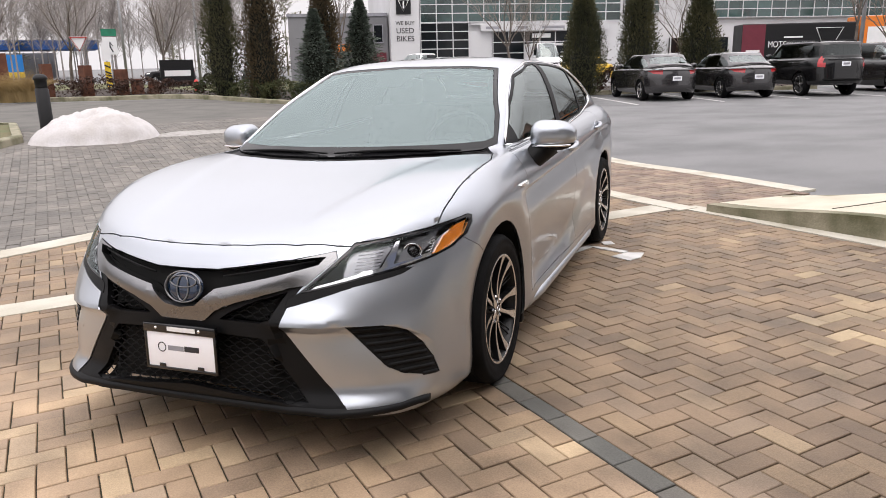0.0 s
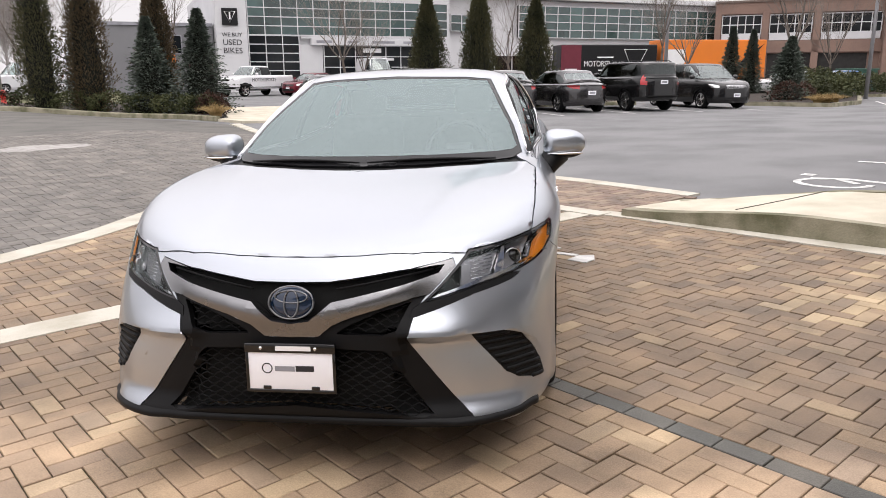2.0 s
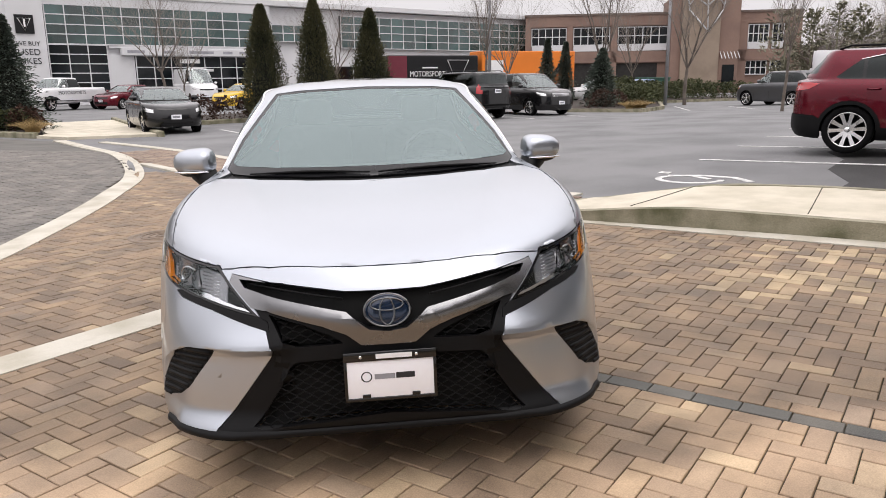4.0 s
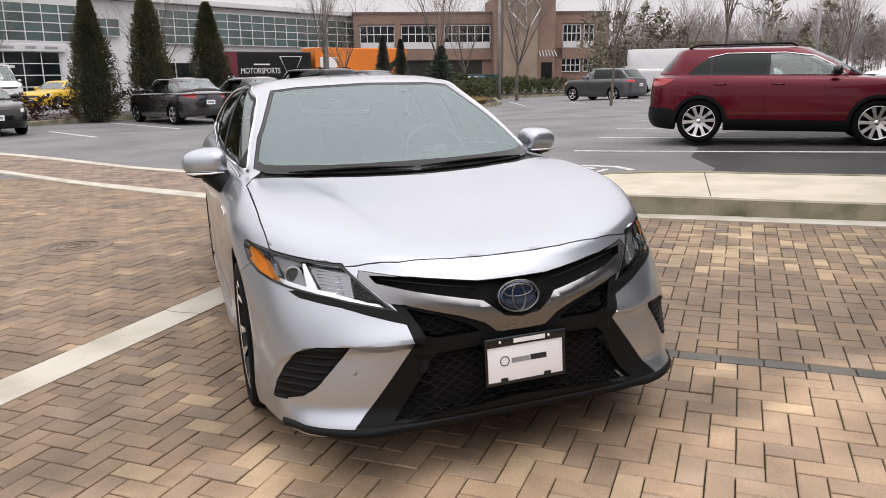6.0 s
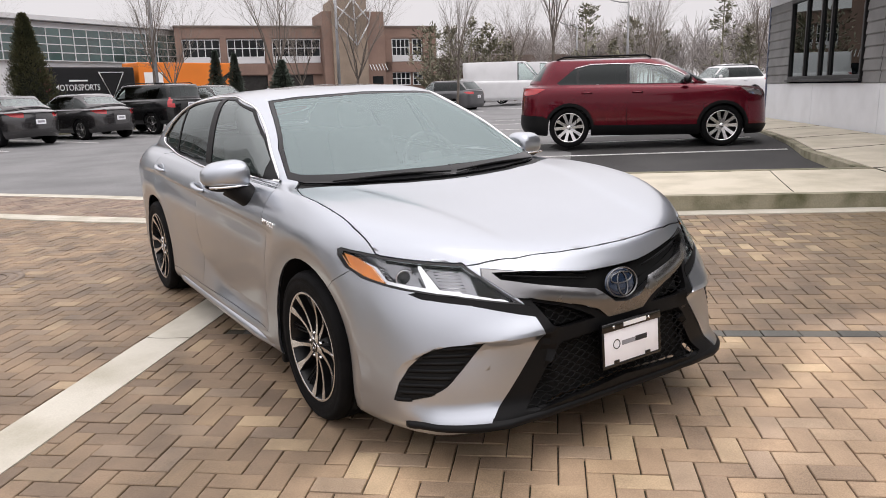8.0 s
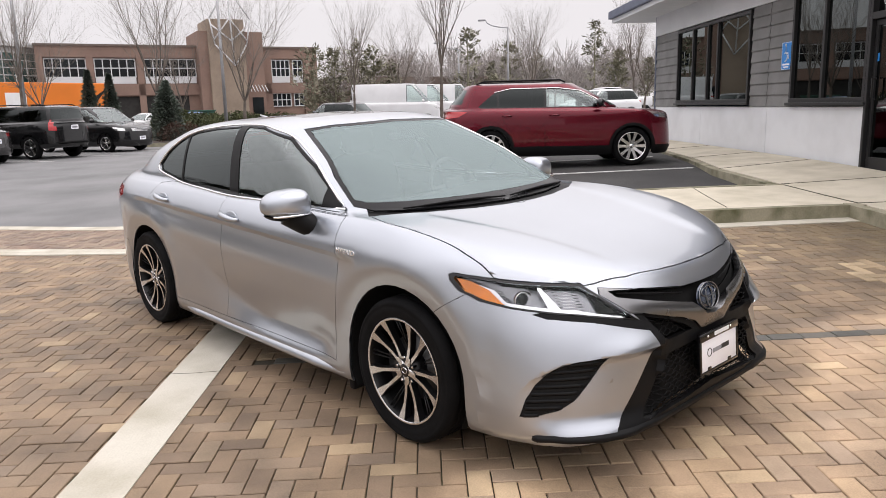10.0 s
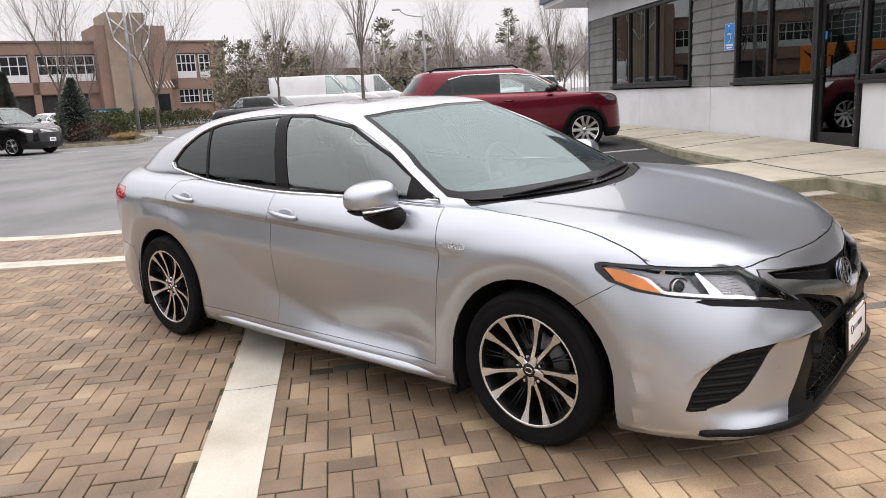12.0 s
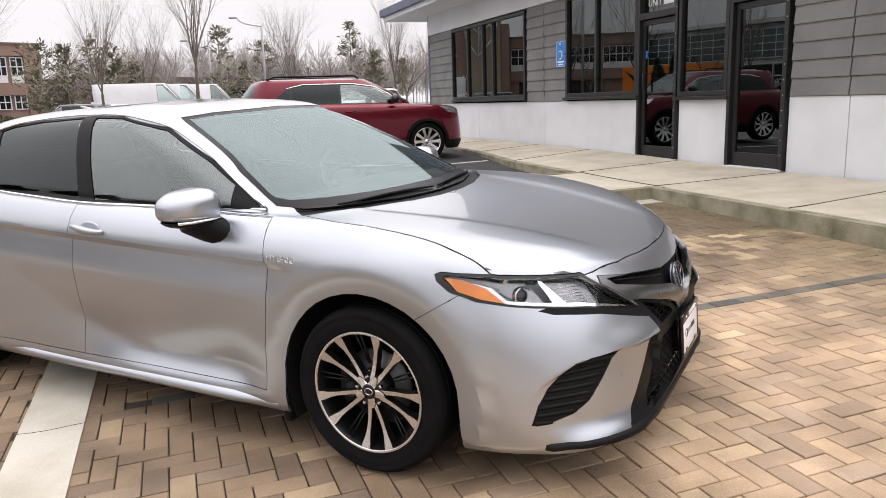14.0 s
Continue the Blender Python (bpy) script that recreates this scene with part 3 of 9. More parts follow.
access = thing("access_sign", Matrix.Translation((11.06, WALL_Y + 0.026, 2.215)), "blue parking sign with a white wheelchair symbol", "sign")
part("panel", boxed(-0.185, 0.185, 0, 0.006, -0.245, 0.245, bevel=0.003), M_SIGNBLUE, access, "blue panel", False)
bm = bmesh.new()
for a, b, c, d in ((-0.175, 0.175, 0.232, 0.238), (-0.175, 0.175, -0.238, -0.232), (-0.178, -0.172, -0.235, 0.235), (0.172, 0.178, -0.235, 0.235)):
    box(bm, a, b, 0.006, 0.008, c, d)
part("border", bm, M_WHITE, access, "white border", False)
bm = bmesh.new()
tube(bm, [(0.02, 0.008, 0.17), (0.02, 0.008, 0.06), (-0.06, 0.008, 0.05), (-0.10, 0.008, -0.05)], 0.013, 6)
tube(bm, [(0.03 + 0.075 * math.cos(radians(a)), 0.008, -0.02 + 0.075 * math.sin(radians(a))) for a in range(60, 300, 20)], 0.011, 6)
bmesh.ops.create_uvsphere(bm, u_segments=10, v_segments=6, radius=0.024, matrix=Matrix.Translation((0.02, 0.008, 0.195)))
part("wheelchair_symbol", bm, M_WHITE, access, "white wheelchair symbol")
bm = bmesh.new()
box(bm, -0.13, 0.13, 0.006, 0.009, -0.165, -0.135)
box(bm, -0.10, 0.10, 0.006, 0.009, -0.21, -0.185)
part("print_bar", bm, M_WHITE, access, "white bars of small lettering", False)
sticker = thing("door_sticker", Matrix.Translation((8.34, WALL_Y - 0.026, 2.02)), "small blue and white sticker on the door glass", "sticker")
part("sticker_face", boxed(-0.03, 0.03, 0, 0.003, -0.06, 0.06, bevel=0.001), M_SIGNBLUE, sticker, "", False)


# ---- vehicle bodies: rings round the car, lofted from the sill to the roof ----
def ring(lv, nf, ns, nr):
    """One half ring (y >= 0) of a body: front curve, side, rear curve. lv: front x, side start, front squareness, half width,
    side end, rear x, rear squareness, and the height at the front, side start, side end and rear."""
    xf, mf, pf, w, mr, xr, pr, zf, za, zb, zr = lv
    out = []
    for i in range(nf):
        a = math.pi / 2 * i / nf
        c, s = math.cos(a) ** (2 / pf), math.sin(a) ** (2 / pf)
        out.append((mf + (xf - mf) * c, w * s, zf + (za - zf) * s * s))
    for i in range(ns + 1):
        t = i / ns
        out.append((mf + (mr - mf) * t, w * (1 + 0.008 * math.sin(math.pi * t) ** 2), za + (zb - za) * (0.5 * t + 0.5 * ease(0, 1, t))))
    for i in range(1, nr + 1):
        a = math.pi / 2 * (1 - i / nr)
        c, s = max(0, math.cos(a)) ** (2 / pr), max(0, math.sin(a)) ** (2 / pr)
        out.append((mr + (xr - mr) * c, w * s, zr + (zb - zr) * s * s))
    return np.array(out)


def loft(levels, nf, ns, nr, sub):
    """A smooth half shell through the rings, sub rows between each two."""
    rings = [ring(lv, nf, ns, nr) for lv in levels]
    rows = []
    for i in range(len(rings) - 1):
        p0, p1, p2, p3 = rings[max(i - 1, 0)], rings[i], rings[i + 1], rings[min(i + 2, len(rings) - 1)]
        for k in range(sub):
            t = k / sub
            rows.append(0.5 * (2 * p1 + (p2 - p0) * t + (2 * p0 - 5 * p1 + 4 * p2 - p3) * t * t + (3 * p1 - p0 - 3 * p2 + p3) * t ** 3))
    rows.append(rings[-1])
    bm = bmesh.new()
    grid = [[bm.verts.new((x, max(0.0, y), z)) for x, y, z in r] for r in rows]
    for j in range(len(rows) - 1):
        for i in range(len(rows[0]) - 1):
            q = (grid[j][i], grid[j][i + 1], grid[j + 1][i + 1], grid[j + 1][i])
            bm.faces.new(q[::-1])
    bmesh.ops.remove_doubles(bm, verts=bm.verts, dist=1e-4)
    bmesh.ops.recalc_face_normals(bm, faces=bm.faces)
    if sum(f.normal.y * f.calc_area() for f in bm.faces) < 0:
        bmesh.ops.reverse_faces(bm, faces=bm.faces)
    return bm


FRONT = (Vector((0, 1, 0)), Vector((0, 0, 1)))
SIDE = (Vector((1, 0, 0)), Vector((0, 0, 1)))
PLAN = (Vector((1, 0, 0)), Vector((0, 1, 0)))


def slant(deg):
    """The picture plane seen from a corner, deg round from straight ahead."""
    a = radians(deg)
    return (Vector((-math.sin(a), math.cos(a), 0)), Vector((0, 0, 1)))


def cut(bm, polys, basis, region, test):
    """Cuts convex outlines through the shell along the line of sight and gives the faces inside them a region number."""
    a, b = basis
    for poly in polys:
        area = sum(poly[i - 1][0] * poly[i][1] - poly[i][0] * poly[i - 1][1] for i in range(len(poly)))
        pts = poly if area > 0 else poly[::-1]
        lo = (min(p[0] for p in pts), min(p[1] for p in pts))
        hi = (max(p[0] for p in pts), max(p[1] for p in pts))
        inside = []
        for f in bm.faces:
            if test(f):
                us, vs = [v.co.dot(a) for v in f.verts], [v.co.dot(b) for v in f.verts]
                if max(us) > lo[0] and min(us) < hi[0] and max(vs) > lo[1] and min(vs) < hi[1]:
                    inside.append(f)
        for i in range(len(pts)):
            if not inside:
                break
            p, q = pts[i - 1], pts[i]
            no = a * (q[1] - p[1]) - b * (q[0] - p[0])
            if no.length < 1e-9:
                continue
            no.normalize()
            co = a * p[0] + b * p[1]
            geom = set(inside)
            for f in inside:
                geom.update(f.edges)
                geom.update(f.verts)
            res = bmesh.ops.bisect_plane(bm, geom=list(geom), dist=1e-5, plane_co=co, plane_no=no)
            inside = [f for f in res["geom"] if isinstance(f, bmesh.types.BMFace) and (f.calc_center_median() - co).dot(no) < 0]
        for f in inside:
            f.material_index = region


def taken(bm, regions, mirror=False):
    """A new bmesh of the faces of some regions; mirror makes it that of the other side."""
    out, seen = bmesh.new(), {}
    for f in bm.faces:
        if f.material_index in regions:
            vs = []
            for v in f.verts:
                if v not in seen:
                    seen[v] = out.verts.new((v.co.x, -v.co.y if mirror else v.co.y, v.co.z))
                vs.append(seen[v])
            out.faces.new(vs[::-1] if mirror else vs)
    return out


def both(bm, regions):
    """The faces of some regions on both sides, joined along the middle."""
    out = taken(bm, regions)
    other = taken(bm, regions, True)
    me = bpy.data.meshes.new("half")
    other.to_mesh(me)
    other.free()
    out.from_mesh(me)
    bpy.data.meshes.remove(me)
    bmesh.ops.remove_doubles(out, verts=[v for v in out.verts if abs(v.co.y) < 2e-3], dist=1e-3)
    return out


def lipped(bm, depth=0.014, gap=0.0016):
    """Gives a panel its shut line: draws its edge in a little and turns it inwards."""
    bmesh.ops.remove_doubles(bm, verts=bm.verts, dist=0.003)
    bmesh.ops.holes_fill(bm, edges=[e for e in bm.edges if len(e.link_faces) == 1 and e.calc_length() < 0.05], sides=6)
    bm.normal_update()
    for e in bm.edges:
        if len(e.link_faces) == 2 and e.calc_length() > 0.008 and min(f.calc_area() for f in e.link_faces) > 4e-5 and e.calc_face_angle(0) > 0.42:
            e.smooth = False
    edge = [e for e in bm.edges if len(e.link_faces) == 1]
    push = {}
    for e in edge:
        f = e.link_faces[0]
        d = (e.verts[1].co - e.verts[0].co).normalized().cross(f.normal)
        if d.dot(f.calc_center_median() - e.verts[0].co) < 0:
            d = -d
        for v in e.verts:
            push[v] = push.get(v, Vector()) + d
    nors = {v: v.normal.copy() for v in push}
    for v, d in push.items():
        if d.length > 1e-6:
            v.co += d.normalized() * gap
    res = bmesh.ops.extrude_edge_only(bm, edges=edge)
    low = {v for v in res["geom"] if isinstance(v, bmesh.types.BMVert)}
    for e in edge:
        e.smooth = False
    for v in low:
        src = [o for e in v.link_edges for o in e.verts if o in nors]
        if src:
            v.co -= nors[src[0]] * depth
    return bm


def sunk(bm, d, back=False):
    """Pushes a skin along -normal by d."""
    bm.normal_update()
    for v, n in [(v, v.normal.copy()) for v in bm.verts]:
        v.co -= n * d
    return bm


# ---- the silver sedan ----
from mathutils.bvhtree import BVHTree

TILT = Matrix(((0.999937, 0.000109, -0.011197, 0), (0.000109, 0.999812, 0.019395, 0), (0.011197, -0.019395, 0.999749, 0), (0, 0, 0, 1)))
CAR = Matrix.Translation((1.064, 3.410, 0)) @ TILT @ pose(0, 0, 0, 0, 0, 221.4)
sedan = thing("sedan_car", CAR, "silver metallic hybrid sedan with black sport grille, parked on brick paving", "car")
SEDAN_LEVELS = [
    (0.945, 0.00, 3.9, 0.875, -2.75, -3.80, 3.0, 0.212, 0.175, 0.18, 0.25),
    (0.995, 0.00, 3.9, 0.896, -2.75, -3.88, 3.0, 0.255, 0.215, 0.22, 0.30),
    (1.000, 0.00, 3.8, 0.905, -2.75, -3.93, 3.0, 0.33, 0.30, 0.30, 0.40),
    (0.995, 0.00, 3.4, 0.905, -2.75, -3.95, 3.0, 0.45, 0.45, 0.45, 0.55),
    (0.985, 0.00, 2.95, 0.908, -2.75, -3.92, 3.0, 0.57, 0.60, 0.62, 0.70),
    (0.957, 0.00, 2.5, 0.915, -2.75, -3.90, 3.0, 0.67, 0.735, 0.78, 0.82),
    (0.915, 0.00, 2.3, 0.912, -2.78, -3.90, 3.0, 0.745, 0.83, 0.89, 0.92),
    (0.855, -0.03, 2.3, 0.890, -2.80, -3.88, 2.9, 0.80, 0.895, 0.955, 1.00),
    (0.70, -0.10, 2.4, 0.855, -2.80, -3.80, 2.8, 0.845, 0.945, 1.01, 1.07),
    (0.35, -0.30, 2.6, 0.825, -2.80, -3.74, 2.8, 0.915, 0.975, 1.035, 1.098),
    (-0.10, -0.72, 2.7, 0.800, -2.75, -3.62, 2.6, 0.985, 0.992, 1.06, 1.112),
    (-0.22, -0.84, 2.55, 0.790, -2.70, -3.55, 2.6, 1.03, 1.035, 1.10, 1.13),
    (-0.61, -1.12, 2.45, 0.735, -2.55, -3.36, 2.6, 1.205, 1.205, 1.235, 1.205),
    (-0.99, -1.44, 2.4, 0.668, -2.30, -3.00, 2.6, 1.362, 1.345, 1.345, 1.31),
    (-1.11, -1.53, 2.4, 0.600, -2.20, -2.83, 2.5, 1.408, 1.400, 1.393, 1.365),
    (-1.28, -1.60, 2.3, 0.470, -2.10, -2.62, 2.4, 1.432, 1.433, 1.424, 1.402),
    (-1.48, -1.65, 2.2, 0.240, -1.98, -2.32, 2.2, 1.447, 1.452, 1.442, 1.432),
    (-1.70, -1.72, 2.0, 0.002, -1.90, -1.92, 2.0, 1.455, 1.457, 1.449, 1.447),
]
shell = loft(SEDAN_LEVELS, 46, 50, 26, 6)
(BODY, DLO, PANE_F, PANE_R, SCREEN_RIM, SCREEN, ARCH, HOOD, COWL, BUMPER, TRIM, GARNISH, SLOT, MESH, LIP, LAMP, STRIP, INTAKE, DOOR_F, DOOR_R, TAIL, RBUMPER, BACKGLASS, SUNROOF, BLADE, LAMP_RIM) = range(26)
mid = lambda f: f.calc_center_median()


def disc(x, z, r, n=36):
    return [(x + r * math.cos(k * math.tau / n), z + r * math.sin(k * math.tau / n)) for k in range(n)]


CORNER = slant(35)
low_side = lambda f: mid(f).y > 0.55 and mid(f).z < 0.80
nose = lambda f: mid(f).x > 0.30 and f.normal.x > 0.1
high = lambda f: mid(f).z > 0.97
# side panels
door_side = lambda f: mid(f).y > 0.6 and f.normal.y > 0.3
cut(shell, [[(-1.643, 0.278), (-0.487, 0.275), (-0.432, 0.815), (-0.452, 0.99), (-1.62, 1.008)]], SIDE, DOOR_F, door_side)
cut(shell, [[(-2.378, 0.278), (-1.643, 0.278), (-1.62, 1.008), (-2.45, 1.045), (-2.47, 0.48)], [(-2.47, 0.48), (-2.45, 1.045), (-2.60, 1.03), (-2.68, 0.95), (-2.66, 0.72)]], SIDE, DOOR_R, door_side)
# windows
cut(shell, [[(-0.54, 1.004), (-0.865, 1.195), (-1.19, 1.334), (-1.50, 1.392), (-1.72, 1.399), (-2.12, 1.385), (-2.32, 1.364), (-2.50, 1.316), (-2.64, 1.235), (-2.725, 1.150), (-2.68, 1.105), (-2.3, 1.046), (-1.6, 1.010)]], SIDE, DLO, lambda f: high(f) and f.normal.y > 0.25)
cut(shell, [[(-0.70, 1.013), (-0.71, 1.095), (-0.875, 1.188), (-1.19, 1.324), (-1.50, 1.383), (-1.69, 1.390), (-1.55, 1.018)]], SIDE, PANE_F, lambda f: f.material_index == DLO)
cut(shell, [[(-1.66, 1.023), (-1.785, 1.390), (-2.11, 1.376), (-2.32, 1.354), (-2.395, 1.335), (-2.315, 1.056)], [(-2.345, 1.060), (-2.42, 1.327), (-2.50, 1.306), (-2.63, 1.228), (-2.705, 1.148), (-2.668, 1.113)]], SIDE, PANE_R, lambda f: f.material_index == DLO)
cut(shell, [[(-0.01, 0.992), (0.70, 1.000), (0.742, 1.014), (0.690, 1.14), (0.541, 1.376), (0.4, 1.391), (-0.01, 1.403)]], FRONT, SCREEN_RIM, lambda f: high(f) and f.normal.x > 0.02 and f.material_index == BODY and mid(f).x > -1.3)
cut(shell, [[(-0.01, 1.030), (0.69, 1.033), (0.715, 1.045), (0.670, 1.145), (0.525, 1.367), (0.4, 1.380), (-0.01, 1.391)]], FRONT, SCREEN, lambda f: f.material_index == SCREEN_RIM)
cut(shell, [[(-0.01, 1.15), (0.54, 1.145), (0.58, 1.16), (0.46, 1.36), (-0.01, 1.39)]], FRONT, BACKGLASS, lambda f: high(f) and f.normal.x < -0.2 and mid(f).x < -2.2 and f.material_index == BODY)
cut(shell, [[(-1.38, -0.01), (-1.38, 0.36), (-1.42, 0.40), (-1.92, 0.40), (-1.96, 0.36), (-1.96, -0.01)]], PLAN, SUNROOF, lambda f: mid(f).z > 1.35)
# wheel openings
cut(shell, [disc(0, 0.335, 0.392), [(-0.392, 0.05), (0.392, 0.05), (0.40, 0.19), (0.392, 0.335), (-0.392, 0.335), (-0.40, 0.19)], disc(-2.81, 0.335, 0.386), [(-3.2, 0.05), (-2.42, 0.05), (-2.424, 0.335), (-3.196, 0.335)]], SIDE, ARCH, low_side)
# nose
cut(shell, [[(0.215, 0.66), (0.392, 0.746), (0.50, 0.81), (0.80, 0.90), (1.2, 0.95), (1.2, 0.1), (0.2, 0.1)]], SIDE, BUMPER, lambda f: mid(f).x > 0.1 and f.material_index == BODY)
cut(shell, [[(0.873, -0.01), (0.871, 0.10), (0.861, 0.22), (0.828, 0.395), (0.778, 0.535), (0.752, 0.588), (0.69, 0.672), (0.62, 0.742), (0.515, 0.803), (0.36, 0.815), (0.1, 0.816), (-0.16, 0.812), (-0.32, 0.77), (-0.055, -0.01)]], PLAN, HOOD, lambda f: f.normal.z > 0.3 and mid(f).z > 0.7 and mid(f).x > -0.45)
cut(shell, [[(-0.335, 0.772), (-0.185, 0.54), (-0.105, 0.30), (-0.078, 0.12), (-0.074, -0.01), (-0.45, -0.01), (-0.6, 0.6)]], PLAN, COWL, lambda f: f.material_index in (BODY, HOOD) and mid(f).z > 0.95 and mid(f).z < 1.05 and mid(f).y < 0.775)
cut(shell, [[(-0.01, 0.20), (0.625, 0.20), (0.610, 0.250), (0.590, 0.285), (0.388, 0.541), (-0.01, 0.541)], [(0.08, 0.541), (0.388, 0.541), (0.393, 0.562), (0.10, 0.562)], [(0.10, 0.562), (0.393, 0.562), (0.413, 0.607), (0.20, 0.607)], [(0.20, 0.607), (0.413, 0.607), (0.442, 0.655), (0.374, 0.655)], [(0.374, 0.655), (0.442, 0.655), (0.462, 0.678), (0.407, 0.664)]], FRONT, TRIM, nose)
cut(shell, [[(-0.01, 0.541), (0.094, 0.544), (0.150, 0.590), (0.150, 0.70), (-0.01, 0.70)], [(0.12, 0.575), (0.221, 0.615), (0.221, 0.722), (0.12, 0.70)], [(0.221, 0.615), (0.407, 0.663), (0.407, 0.752), (0.221, 0.722)], [(0.407, 0.663), (0.464, 0.671), (0.545, 0.748), (0.535, 0.772), (0.508, 0.768), (0.407, 0.752)]], FRONT, GARNISH, nose)
cut(shell, [[(-0.01, 0.589), (0.064, 0.60), (0.139, 0.66), (0.139, 0.720), (-0.01, 0.718)], [(0.139, 0.66), (0.489, 0.733), (0.508, 0.757), (0.372, 0.749), (0.222, 0.731), (0.139, 0.720)]], FRONT, SLOT, nose)
cut(shell, [[(0.15, 0.552), (0.311, 0.546), (0.349, 0.565), (0.405, 0.652), (0.294, 0.621), (0.201, 0.583)], [(-0.01, 0.508), (0.319, 0.493), (0.346, 0.465), (0.486, 0.268), (0.45, 0.258), (-0.01, 0.295)]], FRONT, MESH, nose)
cut(shell, [[(-0.01, 0.1), (0.825, 0.1), (0.832, 0.205), (0.70, 0.212), (0.62, 0.222), (0.5, 0.25), (-0.01, 0.275)]], FRONT, LIP, lambda f: mid(f).x > 0.30 and mid(f).z < 0.3)
BROW = [(-0.30, 0.548), (-0.02, 0.536), (0.16, 0.513), (0.28, 0.447), (0.37, 0.33)]


def brow(u):
    for (a, za), (b, zb) in zip(BROW, BROW[1:]):
        if u <= b:
            return za + (zb - za) * (u - a) / (b - a)
    return BROW[-1][1]


for step in (0.0, 0.012, 0.035, 0.07, 0.11):
    cut(shell, [[(u, z - step) for u, z in BROW] + [(0.37, 0.12), (-0.30, 0.12)]], CORNER, BLADE, lambda f: f.material_index in (BUMPER, BLADE) and mid(f).y > 0.38 and mid(f).x > 0.5)
corner = lambda f: mid(f).x > 0.2 and mid(f).y > 0.35 and f.material_index in (BUMPER, BODY, GARNISH, TRIM, HOOD)
cut(shell, [[(-0.215, 0.600), (0.02, 0.655), (0.065, 0.684), (-0.16, 0.648), (-0.20, 0.63)], [(0.02, 0.655), (0.20, 0.676), (0.26, 0.692), (0.20, 0.699), (0.065, 0.684)]], CORNER, STRIP, corner)
cut(shell, [[(-0.165, 0.644), (0.065, 0.681), (0.065, 0.794), (0.055, 0.792)], [(0.065, 0.681), (0.181, 0.693), (0.34, 0.711), (0.43, 0.728), (0.505, 0.762), (0.535, 0.800), (0.538, 0.822), (0.520, 0.830), (0.369, 0.817), (0.065, 0.793)]], CORNER, LAMP_RIM, lambda f: corner(f) or f.material_index == STRIP)
cut(shell, [[(-0.140, 0.654), (0.065, 0.687), (0.065, 0.784), (0.058, 0.783)], [(0.065, 0.687), (0.181, 0.700), (0.34, 0.719), (0.42, 0.736), (0.485, 0.763), (0.520, 0.808), (0.512, 0.819), (0.369, 0.808), (0.065, 0.784)]], CORNER, LAMP, lambda f: f.material_index == LAMP_RIM)
HOLE = [(-0.02, 0.533), (0.06, 0.438), (0.12, 0.370), (0.18, 0.331), (0.26, 0.308), (0.322, 0.303), (0.30, 0.365), (0.26, 0.430), (0.20, 0.490), (0.11, 0.521)]
cut(shell, [HOLE], CORNER, INTAKE, lambda f: f.material_index in (BUMPER, BLADE) and mid(f).y > 0.4)
cut(shell, [[(-0.30, 0.548), (-0.02, 0.534), (0.19, 0.482), (0.31, 0.42), (0.36, 0.20), (-0.30, 0.20)]], CORNER, BLADE, lambda f: f.material_index == BUMPER and mid(f).y > 0.35 and mid(f).x > 0.5)
# tail
cut(shell, [[(-3.2, 0.1), (-3.2, 0.572), (-4.2, 0.60), (-4.2, 0.1)]], SIDE, RBUMPER, lambda f: mid(f).x < -3.1 and f.material_index == BODY)
cut(shell, [[(-3.27, 0.975), (-3.22, 0.915), (-3.45, 0.85), (-3.70, 0.845), (-4.1, 0.86), (-4.1, 0.965), (-3.7, 0.985)]], SIDE, TAIL, lambda f: mid(f).x < -3.1 and mid(f).y > 0.35)
# the crease along the doors
crease = lambda x: 0.815 + 0.043 * max(0.0, -x - 0.28)
cut(shell, [[(-0.27, crease(-0.27)), (-2.97, crease(-2.97)), (-2.97, crease(-2.97) - 0.031), (-0.27, crease(-0.27) - 0.031)]], SIDE, 99, lambda f: mid(f).y > 0.8 and f.material_index == BODY)
for reg in (DOOR_F, DOOR_R):
    cut(shell, [[(-0.27, crease(-0.27)), (-2.97, crease(-2.97)), (-2.97, crease(-2.97) - 0.031), (-0.27, crease(-0.27) - 0.031)]], SIDE, reg, lambda f, reg=reg: f.material_index == reg)
for f in shell.faces:
    if f.material_index == 99:
        f.material_index = BODY
